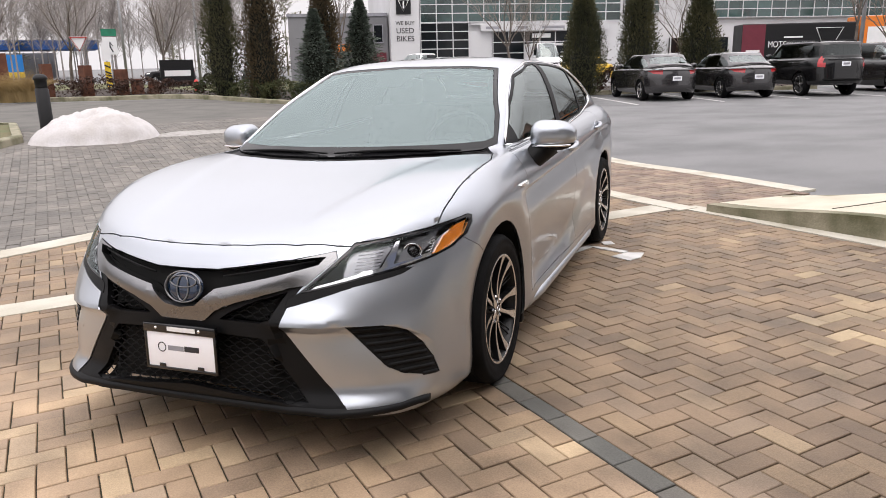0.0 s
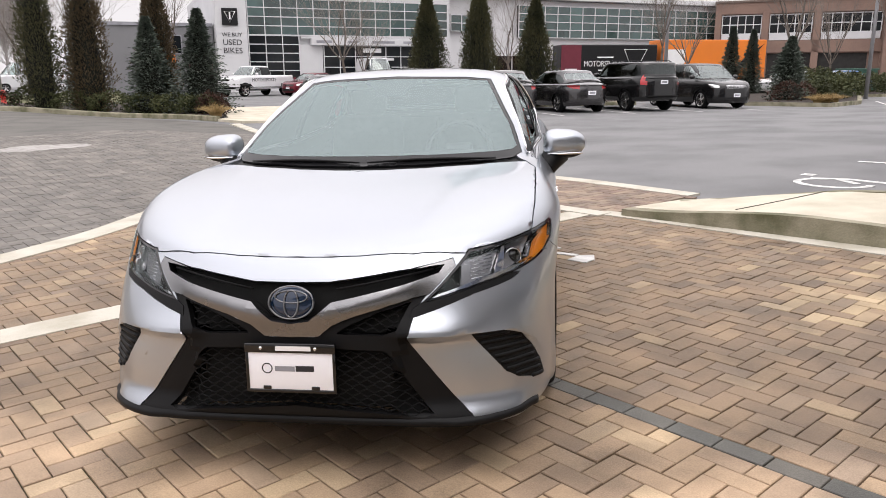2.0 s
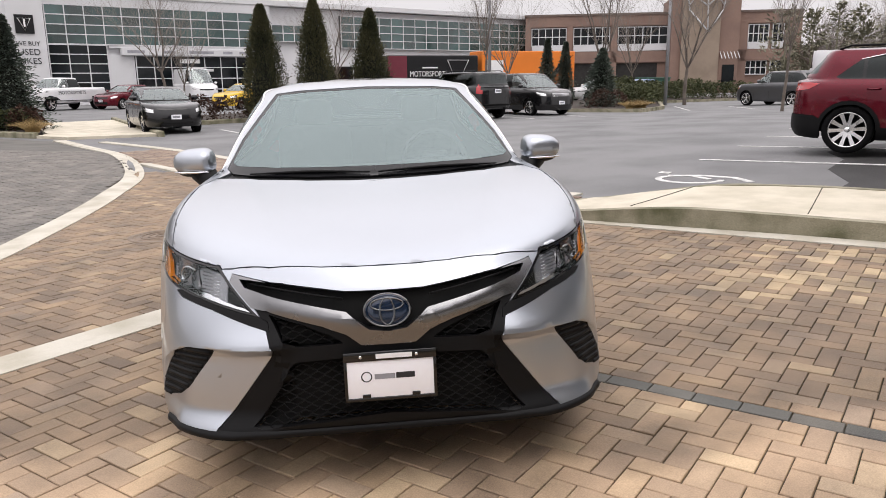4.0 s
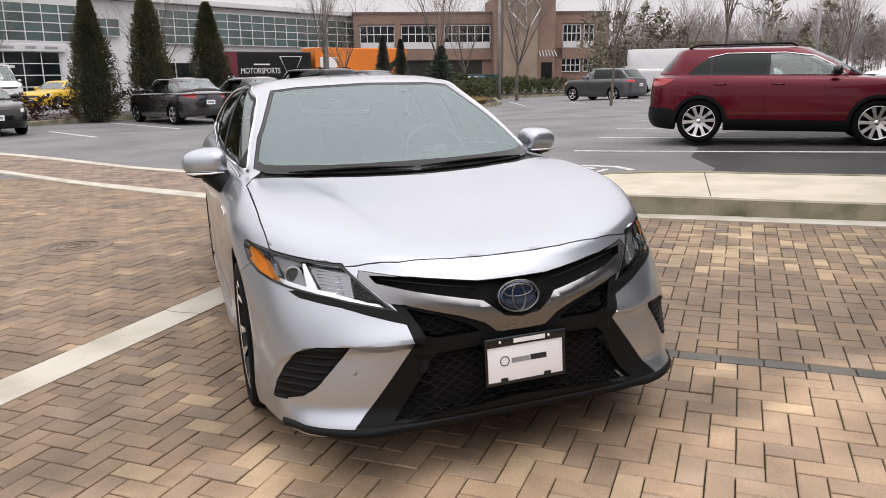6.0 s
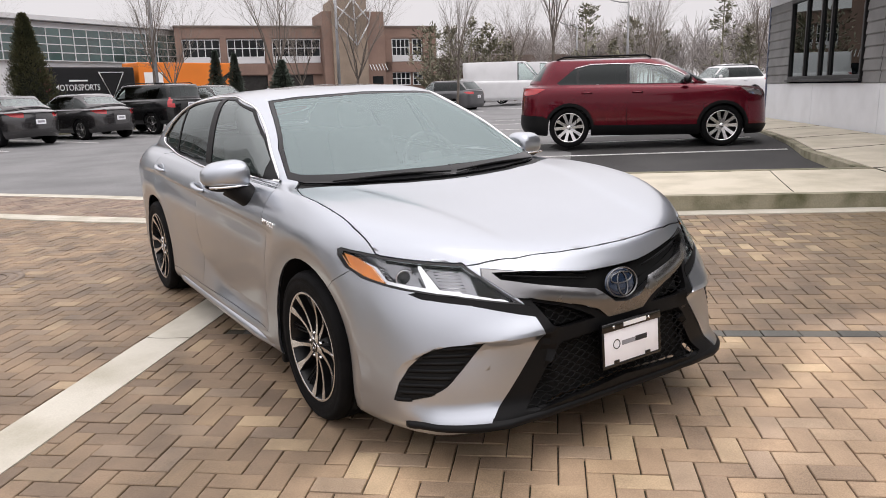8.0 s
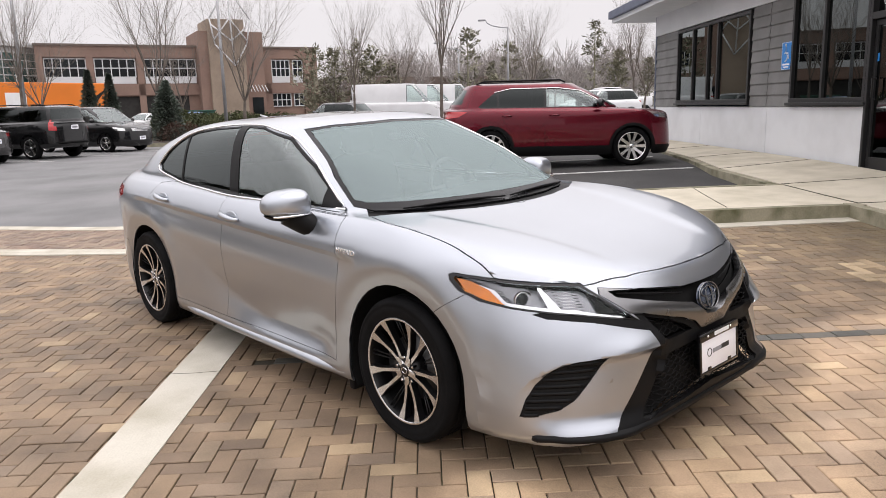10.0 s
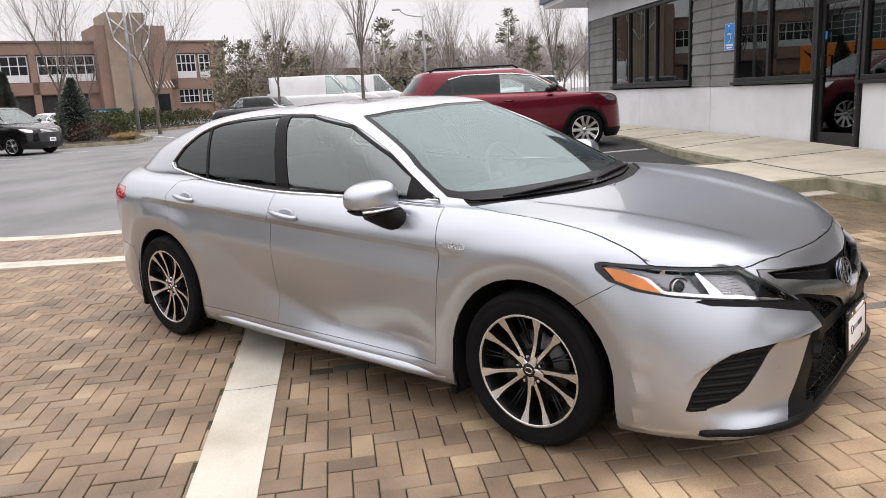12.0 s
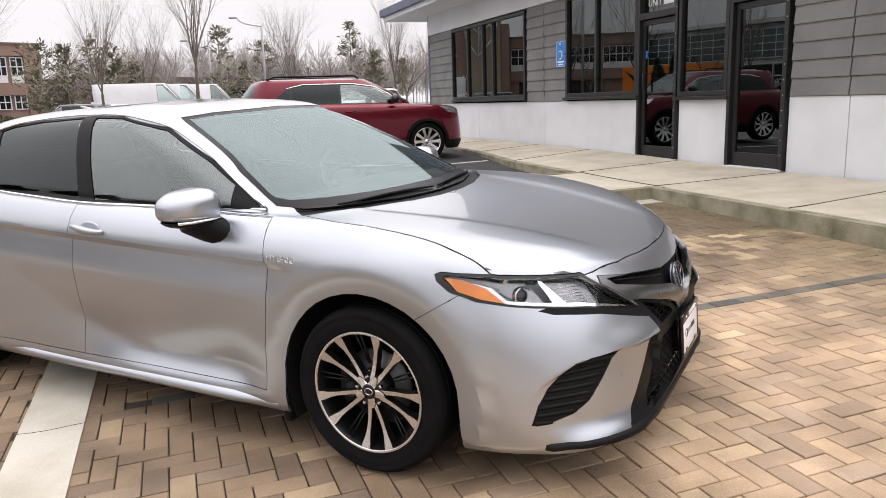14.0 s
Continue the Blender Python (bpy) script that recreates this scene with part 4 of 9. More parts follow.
for v in shell.verts:
    x, y, z = v.co
    if y > 0.75 and -3.3 < x < 0.5 and z < 1.0:
        d = crease(x) - z
        fade = ease(-3.0, -2.7, x) * (1 - ease(-0.5, -0.25, x))
        v.co.y -= fade * (0.026 * max(0.0, min(1.0, d / 0.030)) * (1 - 0.75 * ease(0.032, 0.17, d) - 0.25 * ease(0.10, 0.35, d)))
        # the flank leans in below the crease as far as a fold that sinks towards the front, then kicks out to the sill
        fold = 0.34 + 0.40 * ease(0, 1, (-x - 1.05) / 1.45) ** 1.2
        depth = max(0.0, crease(x) - 0.03 - z)
        full = max(0.02, crease(x) - 0.03 - fold)
        lean = 0.36 * max(0.0, min(depth, full) - 0.11) ** 2
        kick = 1 - ease(0.22, fold + 0.02, z)
        v.co.y -= lean * (1 - kick) * ease(-2.75, -2.1, x) * (1 - ease(-0.70, -0.40, x))
        v.co.y += 0.007 * math.exp(-((z - 0.245) / 0.03) ** 2) * ease(-2.45, -2.3, x) * (1 - ease(-0.55, -0.4, x))
        for cx in (0.0, -2.81):
            r = math.hypot(x - cx, z - 0.335)
            if z > 0.2:
                v.co.y += 0.010 * (1 - ease(0.47, 0.60, r)) - 0.24 * max(0.0, 0.475 - max(r, 0.38))
    if x > 0.5 and z < 0.64 and y > 0.33:
        u = v.co.dot(CORNER[0])
        d = brow(u) - z
        v.co += Vector((0.9, 0.43, 0)) * 0.026 * math.exp(-(d / (0.022 if d > 0 else 0.05)) ** 2) * ease(-0.34, -0.24, u) * (1 - ease(-0.16, 0.12, u))
        if d > 0 and y > 0.38 and z < 0.55:
            v.co -= Vector((0.82, 0.57, 0)) * (0.013 * min(1.0, d / 0.012) + 0.008 * ease(0.012, 0.036, d) + 0.07 * max(0.0, min(d, 0.24) - 0.036)) * (1 - ease(0.22, 0.34, d)) * (1 - ease(0.20, 0.34, u))
            v.co += Vector((0.82, 0.57, 0)) * 0.022 * (1 - ease(0.22, 0.31, z)) * ease(-0.36, -0.22, u) * (1 - ease(0.22, 0.34, u))
for v in shell.verts:
    x, y, z = v.co
    if -0.4 < x < 0.86 and z > 0.72 and y < 0.8:
        ridge = 0.60 - 0.20 * ease(-0.3, 0.85, x)
        v.co.z += 0.006 * (math.exp(-((y - ridge) / (0.035 if y < ridge else 0.16)) ** 2) - 0.5) * ease(-0.3, 0.0, x) * (1 - ease(0.62, 0.84, x))
front_tree = BVHTree.FromBMesh(shell)


def on_nose(y, z):
    hit = front_tree.ray_cast(Vector((3, abs(y), z)), Vector((-1, 0, 0)))[0]
    return hit.x if hit else 0.9


def on_side(x, z):
    hit = front_tree.ray_cast(Vector((x, 3, z)), Vector((0, -1, 0)))[0]
    return hit.y if hit else 0.9


def pair(name, regions, material, label="", depth=0.014, drop=0.0, gap=0.0016, parent=None):
    """A left and a right part out of the shell."""
    made = []
    for mirror in (False, True):
        bm = taken(shell, regions, mirror)
        if drop:
            sunk(bm, drop)
        made.append(part(name, lipped(bm, depth, gap) if depth else bm, material, parent or sedan, label))
    return made


def middle(name, regions, material, label="", depth=0.014, drop=0.0, gap=0.0016):
    bm = both(shell, regions)
    if drop:
        sunk(bm, drop)
    return part(name, lipped(bm, depth, gap) if depth else bm, material, sedan, label)


middle("body", {BODY}, M_SILVER)
middle("hood", {HOOD}, M_SILVER, gap=0.004)
middle("front_bumper", {BUMPER, BLADE}, M_SILVER, gap=0.0008)
middle("rear_bumper", {RBUMPER}, M_SILVER)
front_doors = pair("front_door", {DOOR_F}, M_SILVER)
rear_doors = pair("rear_door", {DOOR_R}, M_SILVER)
pair("window_pillar", {DLO}, M_TRIM, "gloss black window frame", 0.01)
pair("front_side_window", {PANE_F}, M_SIDEGLASS, "green tinted window glass", 0.004, 0.004)
pair("rear_side_window", {PANE_R}, M_PRIVACY, "dark privacy glass", 0.004, 0.004)
middle("windscreen_border", {SCREEN_RIM}, M_FRIT, "black windscreen border", 0.008, 0.002)
screen = middle("windscreen", {SCREEN}, M_WINDSCREEN, "clear windscreen glass", 0.003, 0.002, 0.0)
middle("rear_window", {BACKGLASS}, M_PRIVACY, "dark rear glass", 0.004, 0.003)
middle("sunroof", {SUNROOF}, M_GLOSS, "dark sunroof glass", 0.01, 0.001)
middle("cowl", {COWL}, M_TRIM, "black wiper cowl", 0.02, 0.012)
middle("grille_frame", {TRIM}, M_TRIM, "black plastic grille frame", 0.03, 0.004, 0.0006)
middle("front_valance", {LIP}, M_TRIM, "black lower valance", 0.03, 0.0, 0.0)
# the lip: a thin blade along the foot of the nose that flares out at the corners
bm, rows = bmesh.new(), []
edge_line = []
for k in range(-26, 27):
    y = 0.835 * math.sin(k / 26 * math.pi / 2)
    edge_line.append(Vector((on_nose(y, 0.245), y, 0)))
for i, p in enumerate(edge_line):
    d = (edge_line[min(i + 1, 52)] - edge_line[max(i - 1, 0)]).normalized()
    n = Vector((d.y, -d.x, 0))
    far = abs(i - 26) / 26
    out, drop = (0.006 + 0.009 * ease(0.40, 0.46, far)) * (1 - 1.6 * ease(0.86, 1.0, far)), 0.004 * ease(0.38, 0.46, far) + 0.012 * ease(0.5, 1.0, far)
    rows.append([bm.verts.new(p + n * a + Vector((0, 0, z - drop))) for a, z in ((-0.03, 0.262), (out * 0.7, 0.246), (out, 0.238), (out, 0.226), (out - 0.02, 0.218), (-0.06, 0.214))])
for a, b in zip(rows, rows[1:]):
    for j in range(5):
        bm.faces.new((a[j], a[j + 1], b[j + 1], b[j]))
bm.faces.new(rows[0])
bm.faces.new(rows[-1][::-1])
bmesh.ops.recalc_face_normals(bm, faces=bm.faces)
part("front_lip", bm, M_TRIM, sedan, "black lower lip")
bar = both(shell, {GARNISH})
for v in bar.verts:
    low, top = 0.541 + 0.30 * max(0.0, abs(v.co.y) - 0.09), 0.655 + 0.26 * max(0.0, abs(v.co.y) - 0.11)
    t = (v.co.z - low) / max(0.03, top - low)
    v.co.x += 0.004 + 0.022 * ease(0.0, 0.75, t) * (1 - 0.8 * ease(0.80, 1.1, t)) * (1 - ease(0.36, 0.5, abs(v.co.y)))
part("garnish", lipped(bar, 0.03, 0.0006), M_SATIN, sedan, "satin metal grille bar")
middle("grille_slot", {SLOT}, M_DARK, "black upper grille slot", 0, 0.035)
middle("grille_backing", {MESH}, M_DARK, "dark grille opening", 0, 0.05)
pair("lamp_border", {LAMP_RIM}, M_GLOSS, "black headlight border", 0.02, 0.001, 0.0006)
pair("lamp_strip", {STRIP}, M_TRIM, "black strip under the headlight", 0.02, 0.002, 0.0006)
for ob in (screen,):
    ob.visible_shadow = False

# the near-black inner skin that paints shade into the shut lines, and the wheel wells
skin = both(shell, {BODY, HOOD, BUMPER, BLADE, RBUMPER, DOOR_F, DOOR_R, TRIM, LIP, GARNISH, COWL, STRIP})
part("inner_shell", sunk(skin, 0.028), M_DARK, sedan, "dark inner shell")
part("underbody", boxed(-3.6, 0.75, -0.72, 0.72, 0.19, 0.26, bevel=0.02), M_DARK, sedan, "dark underbody")
for cx in (0.0, -2.81):
    for s in (1, -1):
        bm = spun(bmesh.new(), [(0.40, 0.885), (0.405, 0.60), (0.10, 0.58)], 24, "Y", radians(-25), radians(230))
        part("wheel_well", moved(bm, Matrix.Translation((cx, 0, 0.335)) @ Matrix.Diagonal((1, s, 1, 1))), M_DARK, sedan, "black wheel well liner")
for s in (1, -1):
    bm = bmesh.new()
    box(bm, -0.44, -0.40, 0.70, 0.880, 0.13, 0.44, 0.01)
    part("mud_flap", moved(bm, Matrix.Diagonal((1, s, 1, 1))), M_TRIM, sedan, "black mud flap")
    bm = bmesh.new()
    box(bm, -3.235, -3.195, 0.70, 0.875, 0.15, 0.46, 0.01)
    part("mud_flap", moved(bm, Matrix.Diagonal((1, s, 1, 1))), M_TRIM, sedan, "black mud flap")
    # sill blade under the doors
    bm = bmesh.new()
    sect = [(0.83, 0.175), (0.90, 0.185), (0.925, 0.205), (0.925, 0.222), (0.905, 0.245), (0.86, 0.25)]
    rows = []
    for k in range(25):
        x = -0.44 - 1.93 * k / 24
        lift = 0.012 * (k / 24)
        taper = 0.02 * (1 - ease(0, 3, k)) + 0.03 * ease(20, 24, k)
        rows.append([bm.verts.new((x, y - taper, z + lift)) for y, z in sect])
    for a, b in zip(rows, rows[1:]):
        for i in range(len(sect) - 1):
            bm.faces.new((a[i], a[i + 1], b[i + 1], b[i]))
    bm.faces.new(rows[0])
    bm.faces.new(rows[-1][::-1])
    bmesh.ops.recalc_face_normals(bm, faces=bm.faces)
    part("sill", moved(bm, Matrix.Diagonal((1, s, 1, 1))), M_SILVER, sedan)

# window trim
DLO_LINE = [(-0.52, 1.001), (-0.70, 1.105), (-0.865, 1.201), (-1.02, 1.272), (-1.19, 1.338), (-1.34, 1.374), (-1.50, 1.397), (-1.72, 1.404), (-1.92, 1.402), (-2.12, 1.391), (-2.32, 1.369), (-2.50, 1.321), (-2.645, 1.238), (-2.730, 1.150), (-2.722, 1.122), (-2.68, 1.101), (-2.5, 1.070), (-2.3, 1.042), (-1.95, 1.022), (-1.6, 1.006), (-1.1, 1.000)]
for s in (1, -1):
    line = [Vector((p.x, s * (on_side(p.x, p.y) + 0.0045), p.y)) for p in curve_points([(x, z, 0) for x, z in DLO_LINE], 3)]
    part("window_trim", tube(bmesh.new(), line, 0.0085, 6, True), M_CHROME, sedan, "chrome window trim")

# grille mesh: wavy bars
def inside(poly, y, z):
    hit = False
    for (ay, az), (by, bz) in zip(poly, poly[1:] + poly[:1]):
        if (az > z) != (bz > z) and y < (by - ay) * (z - az) / (bz - az) + ay:
            hit = not hit
    return hit


LOW = [(-0.486, 0.268), (-0.346, 0.465), (-0.319, 0.493), (0.319, 0.493), (0.346, 0.465), (0.486, 0.268), (0.45, 0.255), (-0.45, 0.255)]
TOP = [(0.15, 0.552), (0.311, 0.546), (0.349, 0.565), (0.405, 0.652), (0.294, 0.621), (0.201, 0.583)]
for poly, name in ((LOW, "lower_grille_mesh"), (TOP, "upper_grille_mesh"), ([(-y, z) for y, z in TOP], "upper_grille_mesh")):
    bm = bmesh.new()
    for k in range(26):
        z0, run = 0.255 + 0.0165 * k, []
        for i in range(-44, 45):
            y = i * 0.0125
            z = z0 + 0.0062 * (1, 0.35, -1, 0.35)[(i + 2 * (k % 2)) % 4] - 0.10 * y * y
            if inside(poly, y, z):
                run.append((on_nose(y, z) - 0.022 + 0.006 * (i % 2), y, z))
            else:
                if len(run) > 1:
                    tube(bm, run, 0.0026, 4)
                run = []
        if len(run) > 1:
            tube(bm, run, 0.0026, 4)
    part(name, bm, M_TRIM, sedan, "black wavy grille mesh")
# thin bright line inside the slot
for s in (1, -1):
    pts = [(on_nose(y, z) - 0.012, s * y, z) for y, z in ((0.15, 0.694), (0.25, 0.709), (0.36, 0.726), (0.47, 0.742))]
    part("slot_bar", tube(bmesh.new(), pts, 0.004, 6), M_TRIM, sedan, "black slot bar")

# front badge: an oval with plain rings on blue
badge = part("front_badge", spun(bmesh.new(), [(0.0, 0.0), (0.05, 0.001), (0.066, -0.004), (0.07, -0.012)], 40, "X"), M_BADGEBLUE, sedan, "oval badge with bright rings on blue")
badge.matrix_basis = Matrix.Translation((0.968, 0, 0.657)) @ pose(0, 0, 0, 0, -14, 0) @ Matrix.Diagonal((1, 1.12, 0.80, 1))
for name, cy, cz, ry, rz, r in (("badge_ring", 0, 0, 0.070, 0.070, 0.0036), ("badge_ring", 0, -0.005, 0.022, 0.058, 0.0030), ("badge_ring", 0, 0.024, 0.05, 0.026, 0.0030)):
    pts = [(0.003, cy + ry * math.cos(k * math.tau / 36), cz + rz * math.sin(k * math.tau / 36)) for k in range(36)]
    part(name, tube(bmesh.new(), pts, r, 6, True), M_SATIN, badge, "bright chrome ring")

# plate and its frame
plate = part("number_plate", boxed(-0.003, 0.003, -0.148, 0.148, -0.076, 0.076, bevel=0.002), M_PLATE, sedan, "white dealer plate in a black frame")
plate.matrix_basis = Matrix.Translation((1.020, 0.0, 0.440)) @ pose(0, 0, 0, 0, -3, 0)
bm = bmesh.new()
box(bm, -0.012, 0.008, -0.158, 0.158, 0.055, 0.088, 0.003)
box(bm, -0.012, 0.006, -0.158, 0.158, -0.086, -0.074, 0.003)
box(bm, -0.012, 0.006, -0.158, -0.147, -0.08, 0.06, 0.003)
box(bm, -0.012, 0.006, 0.147, 0.158, -0.08, 0.06, 0.003)
for s in (-1, 1):
    box(bm, -0.01, 0.006, s * 0.085 - 0.014, s * 0.085 + 0.014, -0.076, -0.062, 0.002)
box(bm, -0.05, -0.004, -0.12, 0.12, -0.07, 0.07, 0.004)
part("plate_frame", bm, M_GLOSS, plate, "black plate frame")
bm = bmesh.new()
box(bm, 0.008, 0.0095, -0.048, 0.075, 0.064, 0.080)
part("print_bar", bm, M_WHITE, plate, "white bar of lettering", False)
bm = bmesh.new()
box(bm, 0.0032, 0.0042, -0.055, 0.015, -0.010, 0.008)
part("print_bar", bm, M_GREYINK, plate, "grey bar of lettering", False)
bm = bmesh.new()
box(bm, 0.0032, 0.0042, 0.018, 0.082, -0.010, 0.010)
part("print_bar", bm, M_INK, plate, "dark bar of lettering", False)
part("print_mark", tube(bmesh.new(), [(0.0036, -0.082 + 0.017 * math.cos(k * math.tau / 20), 0.017 * math.sin(k * math.tau / 20)) for k in range(20)], 0.002, 4, True), M_INK, plate, "dark round mark")
for y in (-0.1, 0.09):
    part("plate_screw", spun(bmesh.new(), [(0, 0.012), (0.005, 0.011), (0.006, 0.007)], 12, "X"), M_CHROME, plate, "bright screw").matrix_basis = Matrix.Translation((0, y, 0.072))

# headlights
M_LAMPGREY = surface("grey_lamp_housing", (0.30, 0.30, 0.315), 0.22, 0.6, 0.06, 40, 260, 0.05)
for mirror, s in ((False, 1), (True, -1)):
    lamp = part("headlight", lipped(taken(shell, {LAMP}, mirror), 0.012, 0.0006), M_LENS, sedan, "clear headlight with chrome bowls and an amber corner")
    lamp.visible_shadow = False
    bowl = sunk(taken(shell, {LAMP}, mirror), 0.075)
    part("housing", bowl, M_LAMPGREY, lamp, "silver headlight housing")
    tree = BVHTree.FromBMesh(shell)

    def spot(u, z, d):
        a = CORNER[0]
        q = Vector((0.819, 0.574, 0))
        hit = tree.ray_cast(a * u + Vector((0, 0, z)) + q * 3, -q)[0]
        hit -= Vector((0.78, 0.55, 0.28)).normalized() * d
        return Vector((hit.x, hit.y * s, hit.z))

    # amber corner: a skin just behind the lens
    sub = taken(shell, {LAMP})
    for f in sub.faces:
        f.material_index = 0
    cut(sub, [[(0.350, 0.722), (0.42, 0.737), (0.485, 0.764), (0.515, 0.812), (0.46, 0.802), (0.40, 0.774)]], CORNER, 1, lambda f: True)
    amb = taken(sub, {1}, mirror)
    part("amber_reflector", lipped(sunk(amb, 0.010), 0.02, 0), M_AMBER, lamp, "amber side reflector")
    cut(sub, [[(0.325, 0.712), (0.349, 0.717), (0.400, 0.774), (0.382, 0.775)], [(0.382, 0.775), (0.400, 0.773), (0.505, 0.806), (0.49, 0.809)], [(0.120, 0.690), (0.180, 0.697), (0.222, 0.790), (0.208, 0.789)], [(0.355, 0.719), (0.345, 0.731), (0.06, 0.703), (0.065, 0.688)], [(0.065, 0.688), (0.06, 0.700), (-0.10, 0.670), (-0.12, 0.660)]], CORNER, 2, lambda f: f.material_index == 0)
    part("chrome_divider", lipped(sunk(taken(sub, {2}, mirror), 0.018), 0.045, 0), M_CHROME, lamp, "chrome lamp divider")
    cut(sub, [[(-0.005, 0.688), (0.116, 0.696), (0.203, 0.786), (0.03, 0.774)]], CORNER, 3, lambda f: f.material_index == 0)
    part("reflector_bowl", sunk(taken(sub, {3}, mirror), 0.035), M_LAMPGREY, lamp, "silver reflector bowl")
    cut(sub, [[(-0.16, 0.62), (-0.04, 0.660), (-0.01, 0.680), (0.02, 0.775), (0.0, 0.80)]], CORNER, 5, lambda f: f.material_index == 0)
    part("inner_bezel", sunk(taken(sub, {5}, mirror), 0.034), M_DARK, lamp, "black inner bezel")
    cut(sub, [[(0.175, 0.675), (0.30, 0.704), (0.372, 0.768), (0.43, 0.800), (0.262, 0.792)]], CORNER, 4, lambda f: f.material_index == 0)
    part("reflector_bowl", sunk(taken(sub, {4}, mirror), 0.045), M_LAMPGREY, lamp, "grey projector surround")
    sub.free()
    # fine ribs moulded into the two bowls
    ribs = bmesh.new()
    for k in range(8):
        z = 0.690 + 0.0105 * k
        shift = 0.45 * (z - 0.690)
        tube(ribs, [spot(0.035 + shift + 0.092 * i / 3, z + 0.003 * i / 3, 0.036) for i in range(4)], 0.0016, 5)
    part("bowl_ribs", ribs, M_CHROME, lamp, "fine bright ribs of the reflector")
    ribs = bmesh.new()
    for k in range(6):
        z = 0.715 + 0.0105 * k
        shift = 0.9 * (z - 0.715)
        tube(ribs, [spot(0.298 + shift + 0.022 * i / 2, z + 0.003 * i / 2, 0.034) for i in range(3)], 0.0016, 5)
    part("bowl_ribs", ribs, M_CHROME, lamp, "fine bright ribs of the reflector")
    for u, z, r in ((0.265, 0.742, 0.033),):
        c = spot(u, z, 0.055)
        d = Vector((0.82, 0.5 * s, 0.05)).normalized()
        m = Matrix.Translation(c) @ d.to_track_quat("X", "Z").to_matrix().to_4x4()
        part("projector_ring", moved(spun(bmesh.new(), [(r, -0.03), (r * 1.15, 0.008), (r * 0.95, 0.012), (r * 0.9, -0.01)], 24, "X"), m), M_CHROME, lamp, "chrome projector ring")
        part("projector_lens", moved(spun(bmesh.new(), [(0, 0.02), (r * 0.6, 0.012), (r * 0.9, -0.005), (r * 0.9, -0.03)], 24, "X"), m), M_GLOSS, lamp, "dark projector lens")
    # intake with louvres
    duct = part("bumper_intake", lipped(sunk(taken(shell, {INTAKE}, mirror), 0.002), 0.05, 0), M_DARK, sedan, "black bumper intake with louvres")
    bm = bmesh.new()
    for k in range(8):
        z = 0.318 + 0.027 * k
        inner = [u / 200 for u in range(-6, 66) if inside(HOLE, u / 200, z + 0.05 * (0.15 - u / 200))]
        if len(inner) > 4:
            u0, u1 = inner[0] + 0.006, inner[-1] - 0.006
            tube(bm, [spot(u, z + 0.05 * (0.15 - u), 0.004) for u in (u0 + (u1 - u0) * i / 6 for i in range(7))], 0.0085, 6)
    part("louvre", bm, M_TRIM, duct, "black louvres")
    # tail lamp
    part("tail_lamp", lipped(taken(shell, {TAIL}, mirror), 0.02), M_RED, sedan, "red tail lamp")
    # fender badge
    bm = moved(letters("HYBRID", 0.042, 0.003, "LEFT"), Matrix.Diagonal((1.0, 1, 0.85, 1)))
    if s > 0:
        bm = moved(bm, Matrix.Translation((-0.275, on_side(-0.35, 0.835) + 0.002, 0.838)) @ pose(0, 0, 0, 0, 0, 180))
    else:
        bm = moved(bm, Matrix.Translation((-0.42, -on_side(-0.35, 0.835) - 0.002, 0.840)) @ pose(0, 0, 0, 0, 2, 0))
    part("fender_badge", bm, M_CHROME, sedan, "chrome HYBRID lettering", False)
    # mirror
    head = bmesh.new()
    bmesh.ops.create_uvsphere(head, u_segments=28, v_segments=18, radius=1)
    for v in head.verts:
        x, y, z = v.co
        v.co = Vector((math.copysign(abs(x) ** 0.75, x) * 0.068 * (1 - 0.25 * y), math.copysign(abs(y) ** 0.7, y) * 0.108, math.copysign(abs(z) ** 0.72, z) * (0.066 if z > 0 else 0.052) * (1 - 0.22 * y)))
        v.co.x -= 0.10 * v.co.y + 0.35 * max(0, v.co.y) ** 2
    bmesh.ops.bisect_plane(head, geom=head.faces[:] + head.edges[:] + head.verts[:], plane_co=(0, 0, -0.034), plane_no=(0, 0, 1), clear_inner=True)
    base = Matrix.Translation((-0.772, s * 0.962, 1.026)) @ Matrix.Diagonal((1.42, 1.05 * s, 1.2, 1))
    mirror_part = part("door_mirror", moved(head, base), M_SILVER, sedan, "silver door mirror on a black foot")
    low = bmesh.new()
    bmesh.ops.create_uvsphere(low, u_segments=24, v_segments=12, radius=1)
    for v in low.verts:
        x, y, z = v.co
        v.co = Vector((math.copysign(abs(x) ** 0.75, x) * 0.066 * (1 - 0.25 * y), math.copysign(abs(y) ** 0.7, y) * 0.104, z * 0.05 - 0.012))
        v.co.x -= 0.10 * v.co.y + 0.35 * max(0, v.co.y) ** 2
    bmesh.ops.bisect_plane(low, geom=low.faces[:] + low.edges[:] + low.verts[:], plane_co=(0, 0, -0.036), plane_no=(0, 0, 1), clear_outer=True)
    part("mirror_bottom", moved(low, base), M_TRIM, mirror_part, "black mirror underside")
    bm = tube(bmesh.new(), [(0.066, -0.085, -0.035), (0.071, -0.03, -0.036), (0.06, 0.05, -0.036), (0.035, 0.09, -0.036)], 0.005, 6)
    part("mirror_signal", moved(bm, base), M_CHROME, mirror_part, "bright mirror strip")
    bm = tube(bmesh.new(), [(-0.01, -0.02, -0.03), (0.015, -0.06, -0.06), (0.06, -0.10, -0.10), (0.075, -0.125, -0.115)], [0.058, 0.056, 0.048, 0.040], 12)
    part("mirror_foot", moved(bm, base), M_TRIM, mirror_part, "black mirror foot")
    bm = bmesh.new()
